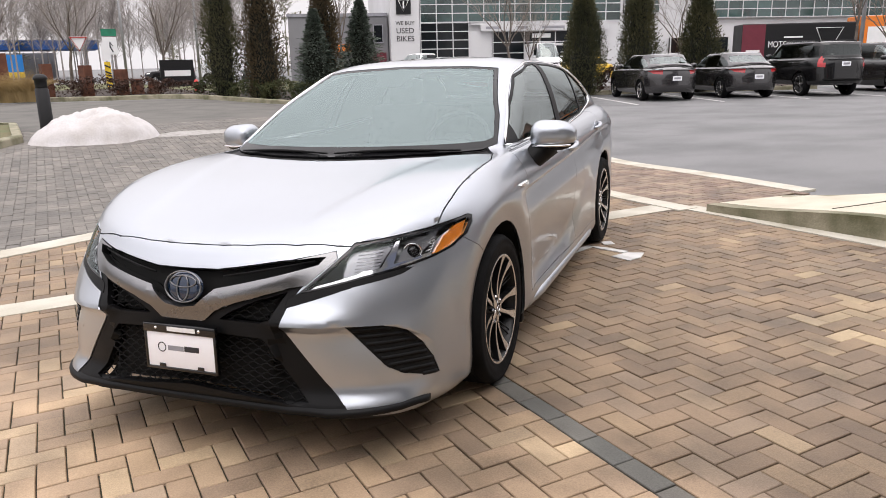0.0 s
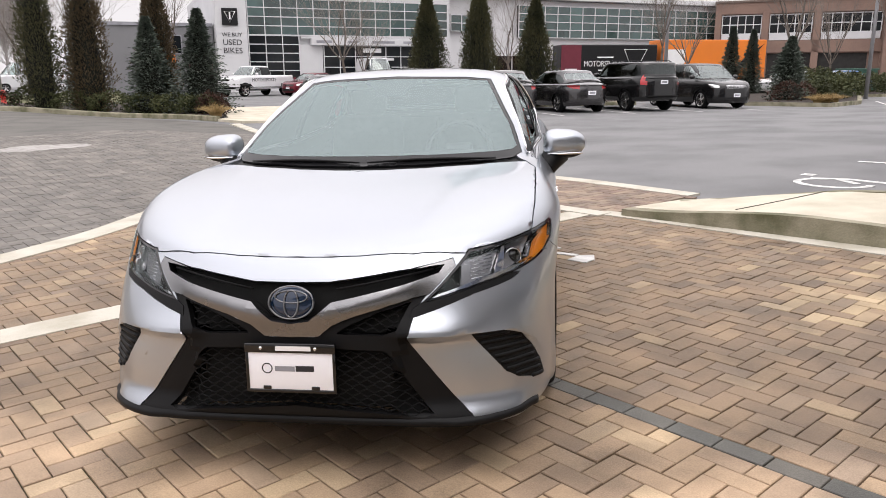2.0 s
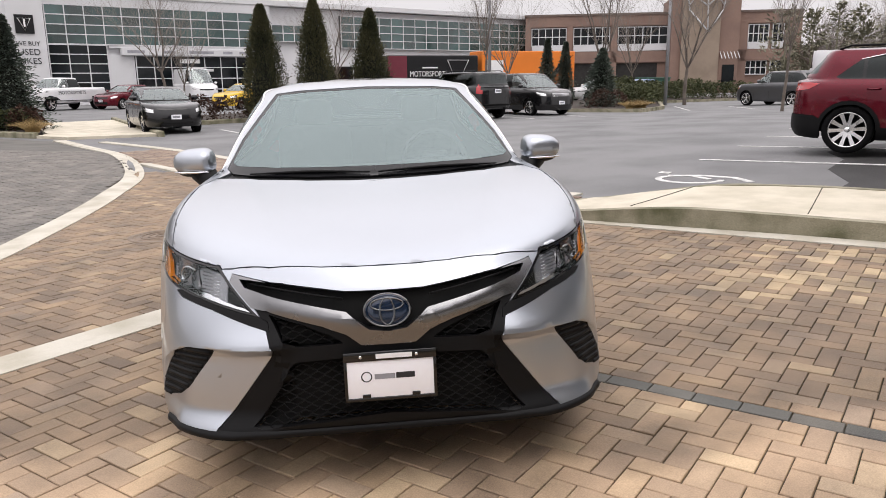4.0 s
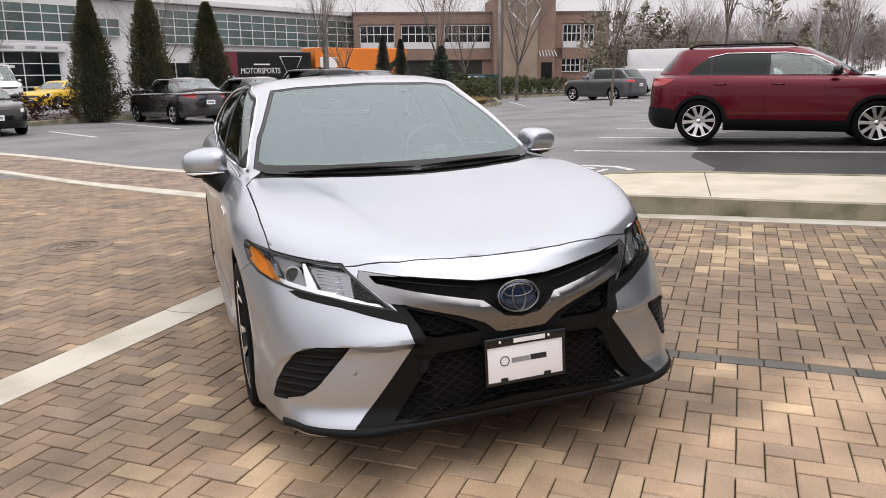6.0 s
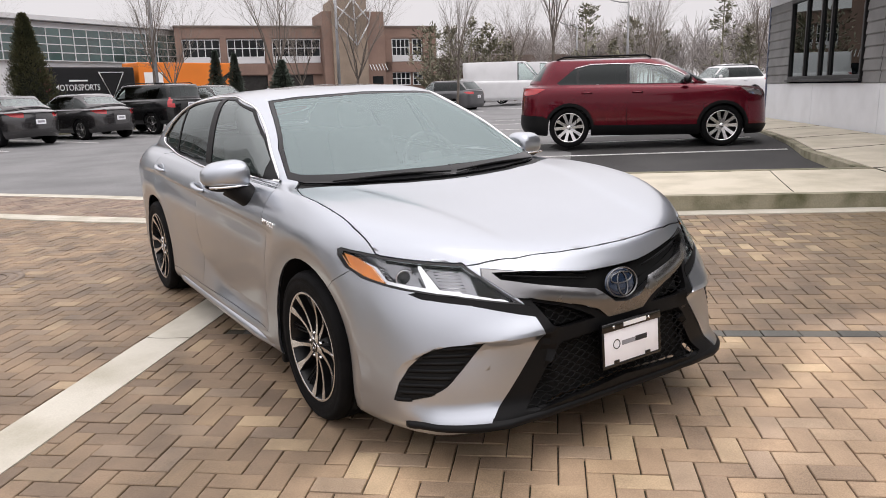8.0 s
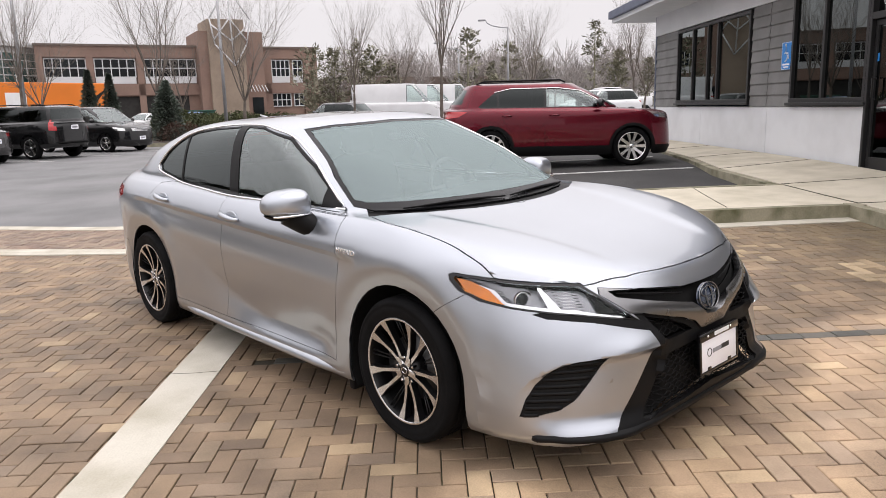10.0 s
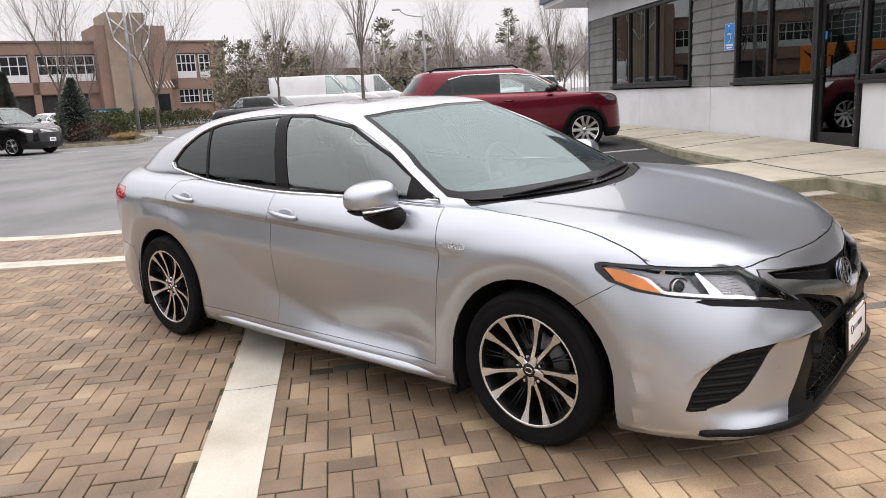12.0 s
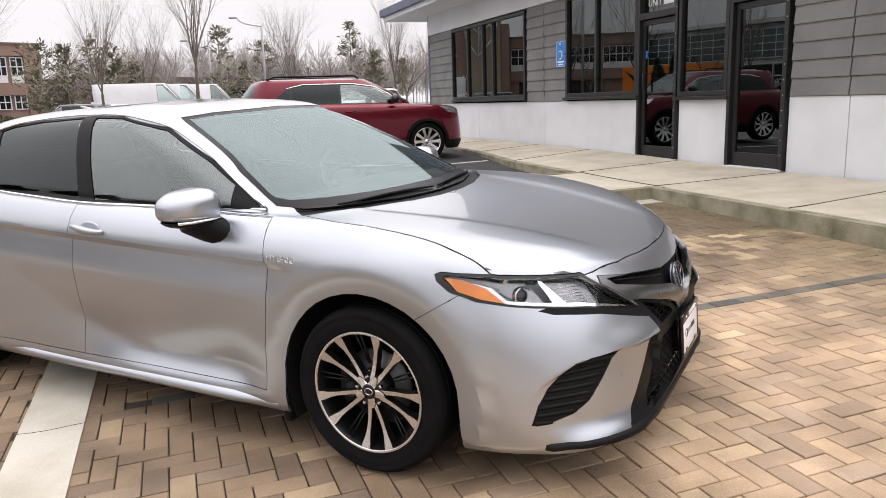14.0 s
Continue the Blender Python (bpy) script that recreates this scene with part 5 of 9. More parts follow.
    glassy = boxed(-0.064, -0.060, -0.060, 0.055, -0.022, 0.034)
    part("mirror_glass", moved(glassy, base), M_CHROME, mirror_part, "mirror glass", False)
    bm.free()

# door handles
for doors, x0, x1 in ((front_doors, -1.375, -1.60), (rear_doors, -2.36, -2.58)):
    for ob, s in zip(doors, (1, -1)):
        bm = bmesh.new()
        pts = []
        for k in range(9):
            t = k / 8
            x = x0 + (x1 - x0) * t
            z = crease(x) + 0.035 - 0.006 * math.cos(math.pi * t)
            pts.append((x, s * (on_side(x, z) + 0.004 + 0.026 * math.sin(math.pi * t) ** 0.6), z))
        tube(bm, pts, [0.010 + 0.007 * math.sin(math.pi * k / 8) for k in range(9)], 10)
        part("handle", bm, M_SILVER, ob, "silver door handle")
        cup = bmesh.new()
        xm = (x0 + x1) / 2 + 0.02
        bmesh.ops.create_uvsphere(cup, u_segments=16, v_segments=8, radius=1)
        part("handle_cup", moved(cup, Matrix.Translation((xm, s * (on_side(xm, crease(xm) + 0.03) - 0.004), crease(xm) + 0.038)) @ Matrix.Diagonal((0.065, 0.008, 0.033, 1))), M_SILVER, ob, "silver handle recess")

# wipers
for y0, y1 in ((0.02, 0.62), (-0.60, -0.02)):
    pts = []
    for k in range(9):
        y = y0 + (y1 - y0) * k / 8
        z = 1.004 + 0.010 * math.sin(math.pi * k / 8)
        pts.append((on_nose(y, z) + 0.012, y, z))
    part("wiper", tube(bmesh.new(), pts, [0.004 + 0.004 * math.sin(math.pi * k / 8) for k in range(9)], 6), M_TRIM, sedan, "black wiper blade")
# camera housing behind the windscreen
bm, rows = bmesh.new(), []
for k in range(7):
    z, half = 1.392 - 0.016 * k, (0.20, 0.185, 0.16, 0.12, 0.095, 0.085, 0.075)[k]
    rows.append([bm.verts.new((on_nose(half * i / 4, z) - 0.010, half * i / 4, z)) for i in range(-4, 5)])
for a, b in zip(rows, rows[1:]):
    for i in range(8):
        bm.faces.new((a[i], a[i + 1], b[i + 1], b[i]))
part("sensor_cover", bm, M_FRIT, sedan, "dark sensor cover at the top of the windscreen")
part("sensor_housing", boxed(-1.06, -0.96, -0.07, 0.07, 1.285, 1.325, bevel=0.014), M_SEAT, sedan, "dark sensor housing")

# wheels
def make_wheel():
    tread = [(0.240, -0.09), (0.252, -0.105), (0.29, -0.115), (0.318, -0.108), (0.3315, -0.088)]
    for g in (-0.055, -0.018, 0.018, 0.055):
        tread += [(0.334, g - 0.012), (0.334, g - 0.004), (0.326, g - 0.003), (0.326, g + 0.003), (0.334, g + 0.004), (0.334, g + 0.012)]
    tread += [(0.3315, 0.088), (0.318, 0.108), (0.305, 0.114), (0.303, 0.112), (0.29, 0.115), (0.268, 0.113), (0.256, 0.106), (0.250, 0.107), (0.244, 0.102), (0.240, 0.09)]
    hub = part("wheel", spun(bmesh.new(), tread, 72), M_TYRE, None, "alloy wheel with a black grooved tyre")
    rim = part("rim", spun(bmesh.new(), [(0.240, 0.098), (0.245, 0.101), (0.2445, 0.106), (0.239, 0.107), (0.234, 0.100), (0.228, 0.085), (0.222, 0.04), (0.205, -0.08)], 72), M_ALLOY_BLACK, hub, "black alloy rim")
    part("rim_edge", spun(bmesh.new(), [(0.2435, 0.1068), (0.239, 0.1085), (0.2335, 0.1045)], 72), M_ALLOY, hub, "machined rim edge")
    for k in range(5):
        for side in (-1, 1):
            mid_a = radians(-98 + 72 * k)
            prof = []
            for i in range(9):
                t = i / 8
                along, across = 0.034 + 0.197 * t, side * (0.0075 + 0.049 * t ** 1.08)
                r, a = math.hypot(along, across), mid_a + math.atan2(across, along)
                w = 0.0105 - 0.0015 * math.sin(math.pi * t) + 0.013 * ease(0.66, 1.0, t)
                y = 0.082 + 0.022 * t - 0.012 * math.sin(math.pi * t)
                prof.append((r, a, w, y))
            bm, face = bmesh.new(), bmesh.new()
            rows, top = [], []
            for r, a, w, y in prof:
                c, s = math.cos(a), math.sin(a)
                ring_v = []
                for dx, dy in ((-w, 0), (w, 0), (w * 1.1, -0.03), (-w * 1.1, -0.03)):
                    ring_v.append(bm.verts.new((r * c - dx * s, y + dy, r * s + dx * c)))
                rows.append(ring_v)
                top.append([face.verts.new((r * c - dx * s, y + 0.0015, r * s + dx * c)) for dx in (-w * 0.86, w * 0.86)])
            for p, q in zip(rows, rows[1:]):
                for i in range(4):
                    bm.faces.new((p[i], p[(i + 1) % 4], q[(i + 1) % 4], q[i]))
            for p, q in zip(top, top[1:]):
                face.faces.new((p[0], p[1], q[1], q[0]))
            bmesh.ops.recalc_face_normals(bm, faces=bm.faces)
            bmesh.ops.recalc_face_normals(face, faces=face.faces)
            if sum(f.normal.y for f in face.faces) < 0:
                bmesh.ops.reverse_faces(face, faces=face.faces)
            part("spoke", bm, M_ALLOY_BLACK, hub, "black spoke", False)
            part("spoke_face", face, M_ALLOY, hub, "machined spoke face", False)
        bm = bmesh.new()
        for side in (-1, 1):
            a = radians(-98 + 36 + 72 * k) + side * 0.05
            tube(bm, [(0.10 * math.cos(a), 0.045, 0.10 * math.sin(a)), (0.228 * math.cos(a), 0.088, 0.228 * math.sin(a))], 0.0035, 6)
        part("rib", bm, M_ALLOY_BLACK, hub, "thin black rib")
        a = radians(-98 + 36 + 72 * k)
        part("wheel_nut", moved(spun(bmesh.new(), [(0, 0.088), (0.006, 0.087), (0.009, 0.08), (0.010, 0.06), (0.016, 0.055)], 6), Matrix.Translation((0.058 * math.cos(a), 0, 0.058 * math.sin(a)))), M_CHROME, hub, "steel wheel nut", False)
    # machined star round the cap: five lobes that run out into the spokes
    star, ring_a, ring_b = bmesh.new(), [], []
    for k in range(80):
        a = k * math.tau / 80
        r = 0.050 + 0.020 * math.cos(5 * (a - radians(-98)))
        ring_a.append(star.verts.new((0.030 * math.cos(a), 0.0895, 0.030 * math.sin(a))))
        ring_b.append(star.verts.new((r * math.cos(a), 0.0855, r * math.sin(a))))
    for k in range(80):
        star.faces.new((ring_a[k], ring_a[(k + 1) % 80], ring_b[(k + 1) % 80], ring_b[k]))
    bmesh.ops.recalc_face_normals(star, faces=star.faces)
    if sum(f.normal.y for f in star.faces) < 0:
        bmesh.ops.reverse_faces(star, faces=star.faces)
    part("hub_face", star, M_ALLOY, hub, "machined star round the cap", False)
    part("hub", spun(bmesh.new(), [(0.034, 0.083), (0.05, 0.083), (0.062, 0.075), (0.075, 0.05), (0.078, 0.02)], 40), M_ALLOY_BLACK, hub, "black wheel hub")
    part("centre_cap", spun(bmesh.new(), [(0, 0.090), (0.024, 0.090), (0.029, 0.087), (0.03, 0.08)], 32), M_GLOSS, hub, "black centre cap")
    part("cap_ring", tube(bmesh.new(), [(0.018 * math.cos(k * math.tau / 20), 0.0905, 0.013 * math.sin(k * math.tau / 20)) for k in range(20)], 0.0022, 5, True), M_CHROME, hub, "bright oval on the cap")
    part("brake_disc", spun(bmesh.new(), [(0.06, 0.03), (0.07, 0.02), (0.15, 0.02), (0.152, 0.0), (0.06, 0.0)], 48), M_BRAKE, hub, "grey brake disc")
    bm = slab(bmesh.new(), [(r * math.cos(radians(a)), r * math.sin(radians(a))) for r, a in [(0.165, k) for k in range(-32, 33, 8)] + [(0.10, k) for k in range(32, -33, -8)]], -0.03, 0.045)
    bm = moved(bm, Matrix(((1, 0, 0, 0), (0, 0, 1, 0), (0, 1, 0, 0), (0, 0, 0, 1))))
    part("brake_caliper", bm, M_BRAKE, hub, "cast brake caliper")
    return hub


first = make_wheel()
first.parent = sedan
first.matrix_basis = Matrix.Translation((0, 0.79, 0.334))
for x, s, turn in ((0, -1, 0), (-2.824, 1, 40), (-2.824, -1, -20)):
    copy_thing(first, Matrix.Translation((x, s * 0.79, 0.334)) @ pose(0, 0, 0, 0, turn, 180 if s < 0 else 0))

# cabin
bm = both(shell, {SUNROOF, BODY})
bmesh.ops.delete(bm, geom=[f for f in bm.faces if f.calc_center_median().z < 1.345], context="FACES")
part("roof_lining", sunk(bm, 0.032), M_LINING, sedan, "pale roof lining")
bm = bmesh.new()
rows = []
for k in range(13):
    y = -0.72 + 1.44 * k / 12
    rows.append([bm.verts.new(p) for p in ((-0.42, y, 0.975), (-0.58, y, 0.995), (-0.74, y, 0.985 + 0.025 * math.exp(-((y - 0.37) / 0.2) ** 2)), (-0.84, y, 0.93), (-0.83, y, 0.70), (-0.70, y, 0.55))])
for a, b in zip(rows, rows[1:]):
    for i in range(5):
        bm.faces.new((a[i], a[i + 1], b[i + 1], b[i]))
bmesh.ops.recalc_face_normals(bm, faces=bm.faces)
part("dashboard", bm, M_DASH, sedan, "dark dashboard")
wheel_m = Matrix.Translation((-0.95, 0.37, 0.965)) @ pose(0, 0, 0, 0, -24, 0)
bm = tube(bmesh.new(), [(0, 0.185 * math.cos(k * math.tau / 32), 0.185 * math.sin(k * math.tau / 32)) for k in range(32)], 0.015, 8, True)
steer = part("steering_wheel", moved(bm, wheel_m), M_DASH, sedan, "dark steering wheel")
bm = bmesh.new()
box(bm, -0.02, 0.03, -0.08, 0.08, -0.06, 0.06, 0.02)
box(bm, -0.01, 0.01, -0.18, 0.18, -0.02, 0.02, 0.005)
part("steering_hub", moved(bm, wheel_m), M_DASH, steer, "")
for y in (0.37, -0.37):
    bm = bmesh.new()
    box(bm, -1.75, -1.25, y - 0.25, y + 0.25, 0.42, 0.60, 0.06)
    seat = part("front_seat", bm, M_SEAT, sedan, "grey cloth seat")
    back = boxed(-0.07, 0.07, -0.25, 0.25, 0, 0.62, bevel=0.06)
    part("backrest", moved(back, Matrix.Translation((-1.72, y, 0.56)) @ pose(0, 0, 0, 0, -18, 0)), M_SEAT, seat)
    rest = boxed(-0.05, 0.05, -0.13, 0.13, 0, 0.18, bevel=0.045)
    part("headrest", moved(rest, Matrix.Translation((-1.93, y, 1.15)) @ pose(0, 0, 0, 0, -14, 0)), M_SEAT, seat)
bm = boxed(-2.75, -2.25, -0.68, 0.68, 0.42, 0.62, bevel=0.06)
rear = part("rear_seat", bm, M_SEAT, sedan, "grey rear bench")
part("backrest", moved(boxed(-0.08, 0.08, -0.68, 0.68, 0, 0.60, bevel=0.06), Matrix.Translation((-2.72, 0, 0.55)) @ pose(0, 0, 0, 0, -22, 0)), M_SEAT, rear)
part("cabin_floor", boxed(-3.0, -0.4, -0.75, 0.75, 0.27, 0.32), M_DARK, sedan, "dark cabin floor")
part("parcel_shelf", boxed(-3.25, -2.85, -0.62, 0.62, 1.06, 1.09), M_DASH, sedan, "dark parcel shelf")
bm = tube(bmesh.new(), [(-2.50, 0, 1.405), (-2.66, 0, 1.445)], [0.02, 0.006], 8)
part("roof_antenna", bm, M_SILVER, sedan, "silver antenna fin")
shell.free()


# ---- parked vehicles ----
def paint(name, c, metal=0.3, rough=0.3, coat=0.55, spec=0.2):
    return surface(name, c, rough, metal, 0.04, 1.5, 500, 0.0, coat=coat, rvar=0.02, spec=spec)


M_RED_PAINT = paint("red_metallic_paint", (0.115, 0.0025, 0.012), 0.55, 0.25, 0.6)
M_BLACK_PAINT = paint("black_paint", (0.005, 0.005, 0.0055), 0.0, 0.25, 0.8)
M_GREY_PAINT = paint("grey_metallic_paint", (0.060, 0.058, 0.060), 0.85, 0.25, 1.0, 0.5)
M_STONE_PAINT = paint("stone_grey_paint", (0.10, 0.10, 0.105), 0.6)
M_WHITE_PAINT = paint("white_paint", (0.72, 0.72, 0.73), 0.0)
M_YELLOW_PAINT = paint("yellow_paint", (0.65, 0.42, 0.03), 0.0)
M_BLUE_PAINT = paint("blue_paint", (0.05, 0.13, 0.26), 0.3)


def plain_wheel(r, w, style):
    tread = [(r * 0.66, -w * 0.4), (r * 0.74, -w * 0.5), (r * 0.93, -w * 0.5), (r, -w * 0.38), (r, w * 0.38), (r * 0.93, w * 0.5), (r * 0.76, w * 0.5), (r * 0.74, w * 0.44), (r * 0.66, w * 0.4)]
    hub = part("wheel", spun(bmesh.new(), tread, 36), M_TYRE, None, "alloy wheel with a black tyre")
    part("rim", spun(bmesh.new(), [(r * 0.74, w * 0.44), (r * 0.72, w * 0.47), (r * 0.68, w * 0.40), (r * 0.64, 0.0), (0.02, 0.0)], 36), M_ALLOY_BLACK, hub, "dark rim")
    part("rim_edge", spun(bmesh.new(), [(r * 0.745, w * 0.46), (r * 0.72, w * 0.485), (r * 0.695, w * 0.44)], 36), M_ALLOY, hub, "bright rim edge")
    for k in range(5):
        for da in ((0,), (-9, 9), (-17, 17))[style]:
            a = radians(90 + 72 * k + da)
            bm, wid = bmesh.new(), r * (0.11, 0.055, 0.075)[style]
            rows = []
            for t, f in ((0.10, 1.2), (0.4, 0.9), (0.71, 1.2)):
                c, s, y = math.cos(a), math.sin(a), w * (0.30 + 0.2 * t)
                rows.append([bm.verts.new((r * t * c - dx * s, y + dy, r * t * s + dx * c)) for dx, dy in ((-wid * f, 0), (wid * f, 0), (wid * f, -0.03), (-wid * f, -0.03))])
            for p, q in zip(rows, rows[1:]):
                for i in range(4):
                    bm.faces.new((p[i], p[(i + 1) % 4], q[(i + 1) % 4], q[i]))
            bmesh.ops.recalc_face_normals(bm, faces=bm.faces)
            part("spoke", bm, M_ALLOY, hub, "bright spoke", False)
    part("hub_cap", spun(bmesh.new(), [(0, w * 0.36), (r * 0.11, w * 0.35), (r * 0.15, w * 0.2)], 20), M_ALLOY, hub, "bright hub cap")
    return hub


def vehicle(name, m, label, body_mat, wb=2.65, fo=0.85, ro=0.95, hw=0.90, h=1.47, belt=0.98, nose_z=0.78, cowl=-0.25, roof_f=-1.05, roof_r=-2.38, deck=-3.12, deck_z=1.09, r=0.325, bed=False, cladding=False, rails=False, splits=(-1.45, -2.3), dark=True, sill=0.22, style=1, trim=False, category="car", tail_hi=False, rq=3.2, outline=None, cab=None, gap=0.055, brow=0.065, chrome=False):
    """A parked vehicle, standing on m, with its front axle at the origin and its nose along x."""
    car = thing(name, m, label, category)
    xr = -(wb + ro)
    side = xr + 0.9
    L = [
        (fo - 0.06, 0.0, 3.0, hw * 0.93, -wb + 0.05, xr + 0.06, rq, sill, sill, sill, sill + 0.06),
        (fo, 0.0, 3.0, hw * 0.985, -wb + 0.05, xr, rq, sill + 0.13, sill + 0.12, sill + 0.12, sill + 0.18),
        (fo, 0.0, 3.0, hw, -wb + 0.05, xr, rq, 0.52, 0.55, 0.55, 0.58),
        (fo - 0.03, 0.0, 2.8, hw, -wb + 0.03, xr + 0.02, rq, nose_z - 0.12, belt - 0.22, belt - 0.20, belt - 0.16),
        (fo - 0.10, -0.05, 2.6, hw * 0.985, -wb, xr + 0.04, rq - 0.2, nose_z, belt - 0.09, belt - 0.07, belt - 0.03),
        (fo - 0.35, -0.2, 2.6, hw * 0.955, -wb, xr + (0.08 if deck > xr + 0.4 else 0.04), 3.0, nose_z + 0.5 * (belt - nose_z), belt - 0.03, belt - 0.01, (belt + deck_z) / 2 if deck > xr + 0.4 else belt + 0.02),
        (cowl, cowl - 0.5, 2.9, hw * 0.915, max(side, deck + 0.6), deck, 2.8, belt + 0.01, belt, belt + 0.03, max(deck_z, belt + 0.05)),
        (cowl - 0.10, cowl - 0.55, 2.9, hw * 0.895, max(side, deck + 0.6), deck + 0.02, 2.8, belt + 0.07, belt + 0.06, belt + 0.08, max(deck_z, belt + 0.05) + 0.06),
        (cowl + 0.55 * (roof_f - cowl), cowl + 0.55 * (roof_f - cowl) - 0.45, 2.8, hw * (0.88 if tail_hi else 0.85), roof_r + 0.3, deck + 0.5 * (roof_r - deck), 2.8, belt + 0.55 * (h - belt), belt + 0.53 * (h - belt), belt + 0.53 * (h - belt), belt + 0.56 * (h - belt)),
        (roof_f + 0.04, roof_f - 0.35, 2.7, hw * (0.83 if tail_hi else 0.77), roof_r + 0.2, roof_r - 0.05, 2.7, h - 0.065, h - 0.085, h - 0.085, h - 0.07),
        (roof_f - 0.06, roof_f - 0.4, 2.5, hw * (0.76 if tail_hi else 0.69), roof_r + 0.2, roof_r + 0.03, 2.5, h - 0.030, h - 0.035, h - 0.035, h - 0.035),
        (roof_f - 0.3, roof_f - 0.5, 2.3, hw * 0.35, roof_r + 0.25, roof_r + 0.2, 2.3, h - 0.006, h - 0.004, h - 0.008, h - 0.012),
        (roof_f - 0.5, roof_f - 0.55, 2.0, 0.002, roof_r + 0.3, roof_r + 0.28, 2.0, h, h, h - 0.004, h - 0.006),
    ]
    sh = loft(L, 16, 26, 14, 3)
    GL, SC, BG, AR, HL, TL, GR, LOW, FRAME, GLF = range(1, 11)
    up = lambda f: mid(f).z > belt - 0.02
    top, lo = h - 0.10, belt + 0.035
    rear_lo = (deck + 0.28, belt + 0.10)
    frame = [(cowl - 0.22, lo), (roof_f - 0.10, top), (roof_r + 0.30, top - 0.005), (roof_r + 0.02, top - 0.06), rear_lo, (deck + 0.45, lo + 0.02)]
    if cab is not None:
        frame = [(cowl - 0.22, lo), (roof_f - 0.10, top), (cab, top), (cab, lo)]
    frame = outline or frame
    cut(sh, [frame], SIDE, FRAME, lambda f: up(f) and f.normal.y > 0.4)
    xs = [cowl - 0.20] + list(splits) + [deck + 0.1]
    for k, (a, b) in enumerate(zip(xs, xs[1:])):
        cut(sh, [[(a - 0.025, lo - 0.1), (b + 0.025, lo - 0.1), (b + 0.025, h), (a - 0.025, h)]], SIDE, 50 if k else 51, lambda f: f.material_index == FRAME)
    pane = [(x, z + 0.012 if z < belt + 0.2 else z - 0.014) for x, z in frame]
    cut(sh, [pane], SIDE, GL, lambda f: f.material_index == 50)
    cut(sh, [pane], SIDE, GLF, lambda f: f.material_index == 51)
    for f in sh.faces:
        if f.material_index in (50, 51):
            f.material_index = FRAME
    yb, yt = hw * 0.84, hw * 0.62
    cut(sh, [[(-0.01, belt + 0.045), (yb, belt + 0.055), (yt, top + 0.0), (-0.01, top + 0.03)]], FRONT, SC, lambda f: up(f) and f.normal.x > 0.2 and f.material_index == 0 and mid(f).x > roof_f - 0.2)
    if not bed:
        cut(sh, [[(-0.01, max(deck_z, belt) + 0.07), (yb * 0.86, max(deck_z, belt) + 0.075), (yt, top - 0.03), (-0.01, top + 0.0)]], FRONT, BG, lambda f: up(f) and f.normal.x < -0.2 and f.material_index == 0)
    ar = r + gap
    cut(sh, [disc(0, r, ar, 24), [(-ar, 0.02), (ar, 0.02), (ar, r), (-ar, r)], disc(-wb, r, ar, 24), [(-wb - ar, 0.02), (-wb + ar, 0.02), (-wb + ar, r), (-wb - ar, r)]], SIDE, AR, lambda f: mid(f).y > hw * 0.6 and mid(f).z < r + ar + 0.02)
    if cladding:
        ac = ar + brow
        low = lambda f: mid(f).y > 0.3 and f.material_index == 0 and mid(f).z < belt - 0.05
        cut(sh, [disc(0, r, ac, 24), disc(-wb, r, ac, 24), [(xr - 0.1, 0.05), (fo + 0.2, 0.05), (fo + 0.2, sill + 0.16), (xr - 0.1, sill + 0.20)], [(xr - 0.1, sill + 0.19), (-wb - 0.2, sill + 0.19), (-wb - 0.5, sill + 0.36), (xr - 0.1, sill + 0.38)]], SIDE, LOW, low)
    cn = slant(35)
    u1 = -0.574 * (fo - 0.55) + 0.819 * hw * 0.96
    cut(sh, [[(u1 - 0.42, nose_z - 0.13), (u1 - 0.08, nose_z - 0.09), (u1, nose_z + 0.03), (u1 - 0.12, nose_z + 0.02), (u1 - 0.40, nose_z - 0.03)]], cn, HL, lambda f: mid(f).x > 0.15 and mid(f).y > 0.3 and f.material_index == 0)
    cut(sh, [[(-0.01, nose_z - 0.16), (hw * 0.50, nose_z - 0.14), (hw * 0.54, nose_z - 0.05), (-0.01, nose_z - 0.04)], [(-0.01, sill + 0.10), (hw * 0.55, sill + 0.10), (hw * 0.5, sill + 0.24), (-0.01, sill + 0.24)]], FRONT, GR, lambda f: mid(f).x > 0.3 and f.material_index in (0, LOW))
    tz = belt - 0.06 if not tail_hi else belt + 0.05
    cut(sh, [[(xr - 0.1, tz - 0.11), (xr + 0.30, tz - 0.05), (xr + 0.46, tz + 0.035), (xr + 0.3, tz + 0.05), (xr - 0.1, tz + 0.05)]] if not tail_hi else [[(xr - 0.1, belt - 0.28), (xr + 0.30, belt - 0.24), (xr + 0.34, belt + 0.10), (xr - 0.1, belt + 0.12)]], SIDE, TL, lambda f: mid(f).x < xr + 0.6 and mid(f).y > hw * (0.48 if not tail_hi else 0.70) and f.material_index == 0)
    part("body", lipped(both(sh, {0}), 0.012, 0), body_mat, car)
    tree = BVHTree.FromBMesh(sh)

    def sidey(x, z):
        hit = tree.ray_cast(Vector((x, 3, z)), Vector((0, -1, 0)))[0]
        return hit.y if hit else hw

    def endx(y, z, s):
        hit = tree.ray_cast(Vector((8 * s, y, z)), Vector((-s, 0, 0)))[0]
        return hit.x if hit else (fo if s > 0 else xr)

    if cladding:
        part("cladding", sunk(both(sh, {LOW}), -0.012), M_TRIM, car, "black plastic cladding")
    part("windscreen", sunk(both(sh, {SC}), 0.004), M_SIDEGLASS, car, "windscreen glass")
    if not bed:
        part("rear_window", sunk(both(sh, {BG}), 0.004), M_SIDEGLASS if rq < 3 else M_PRIVACY, car, "rear glass")
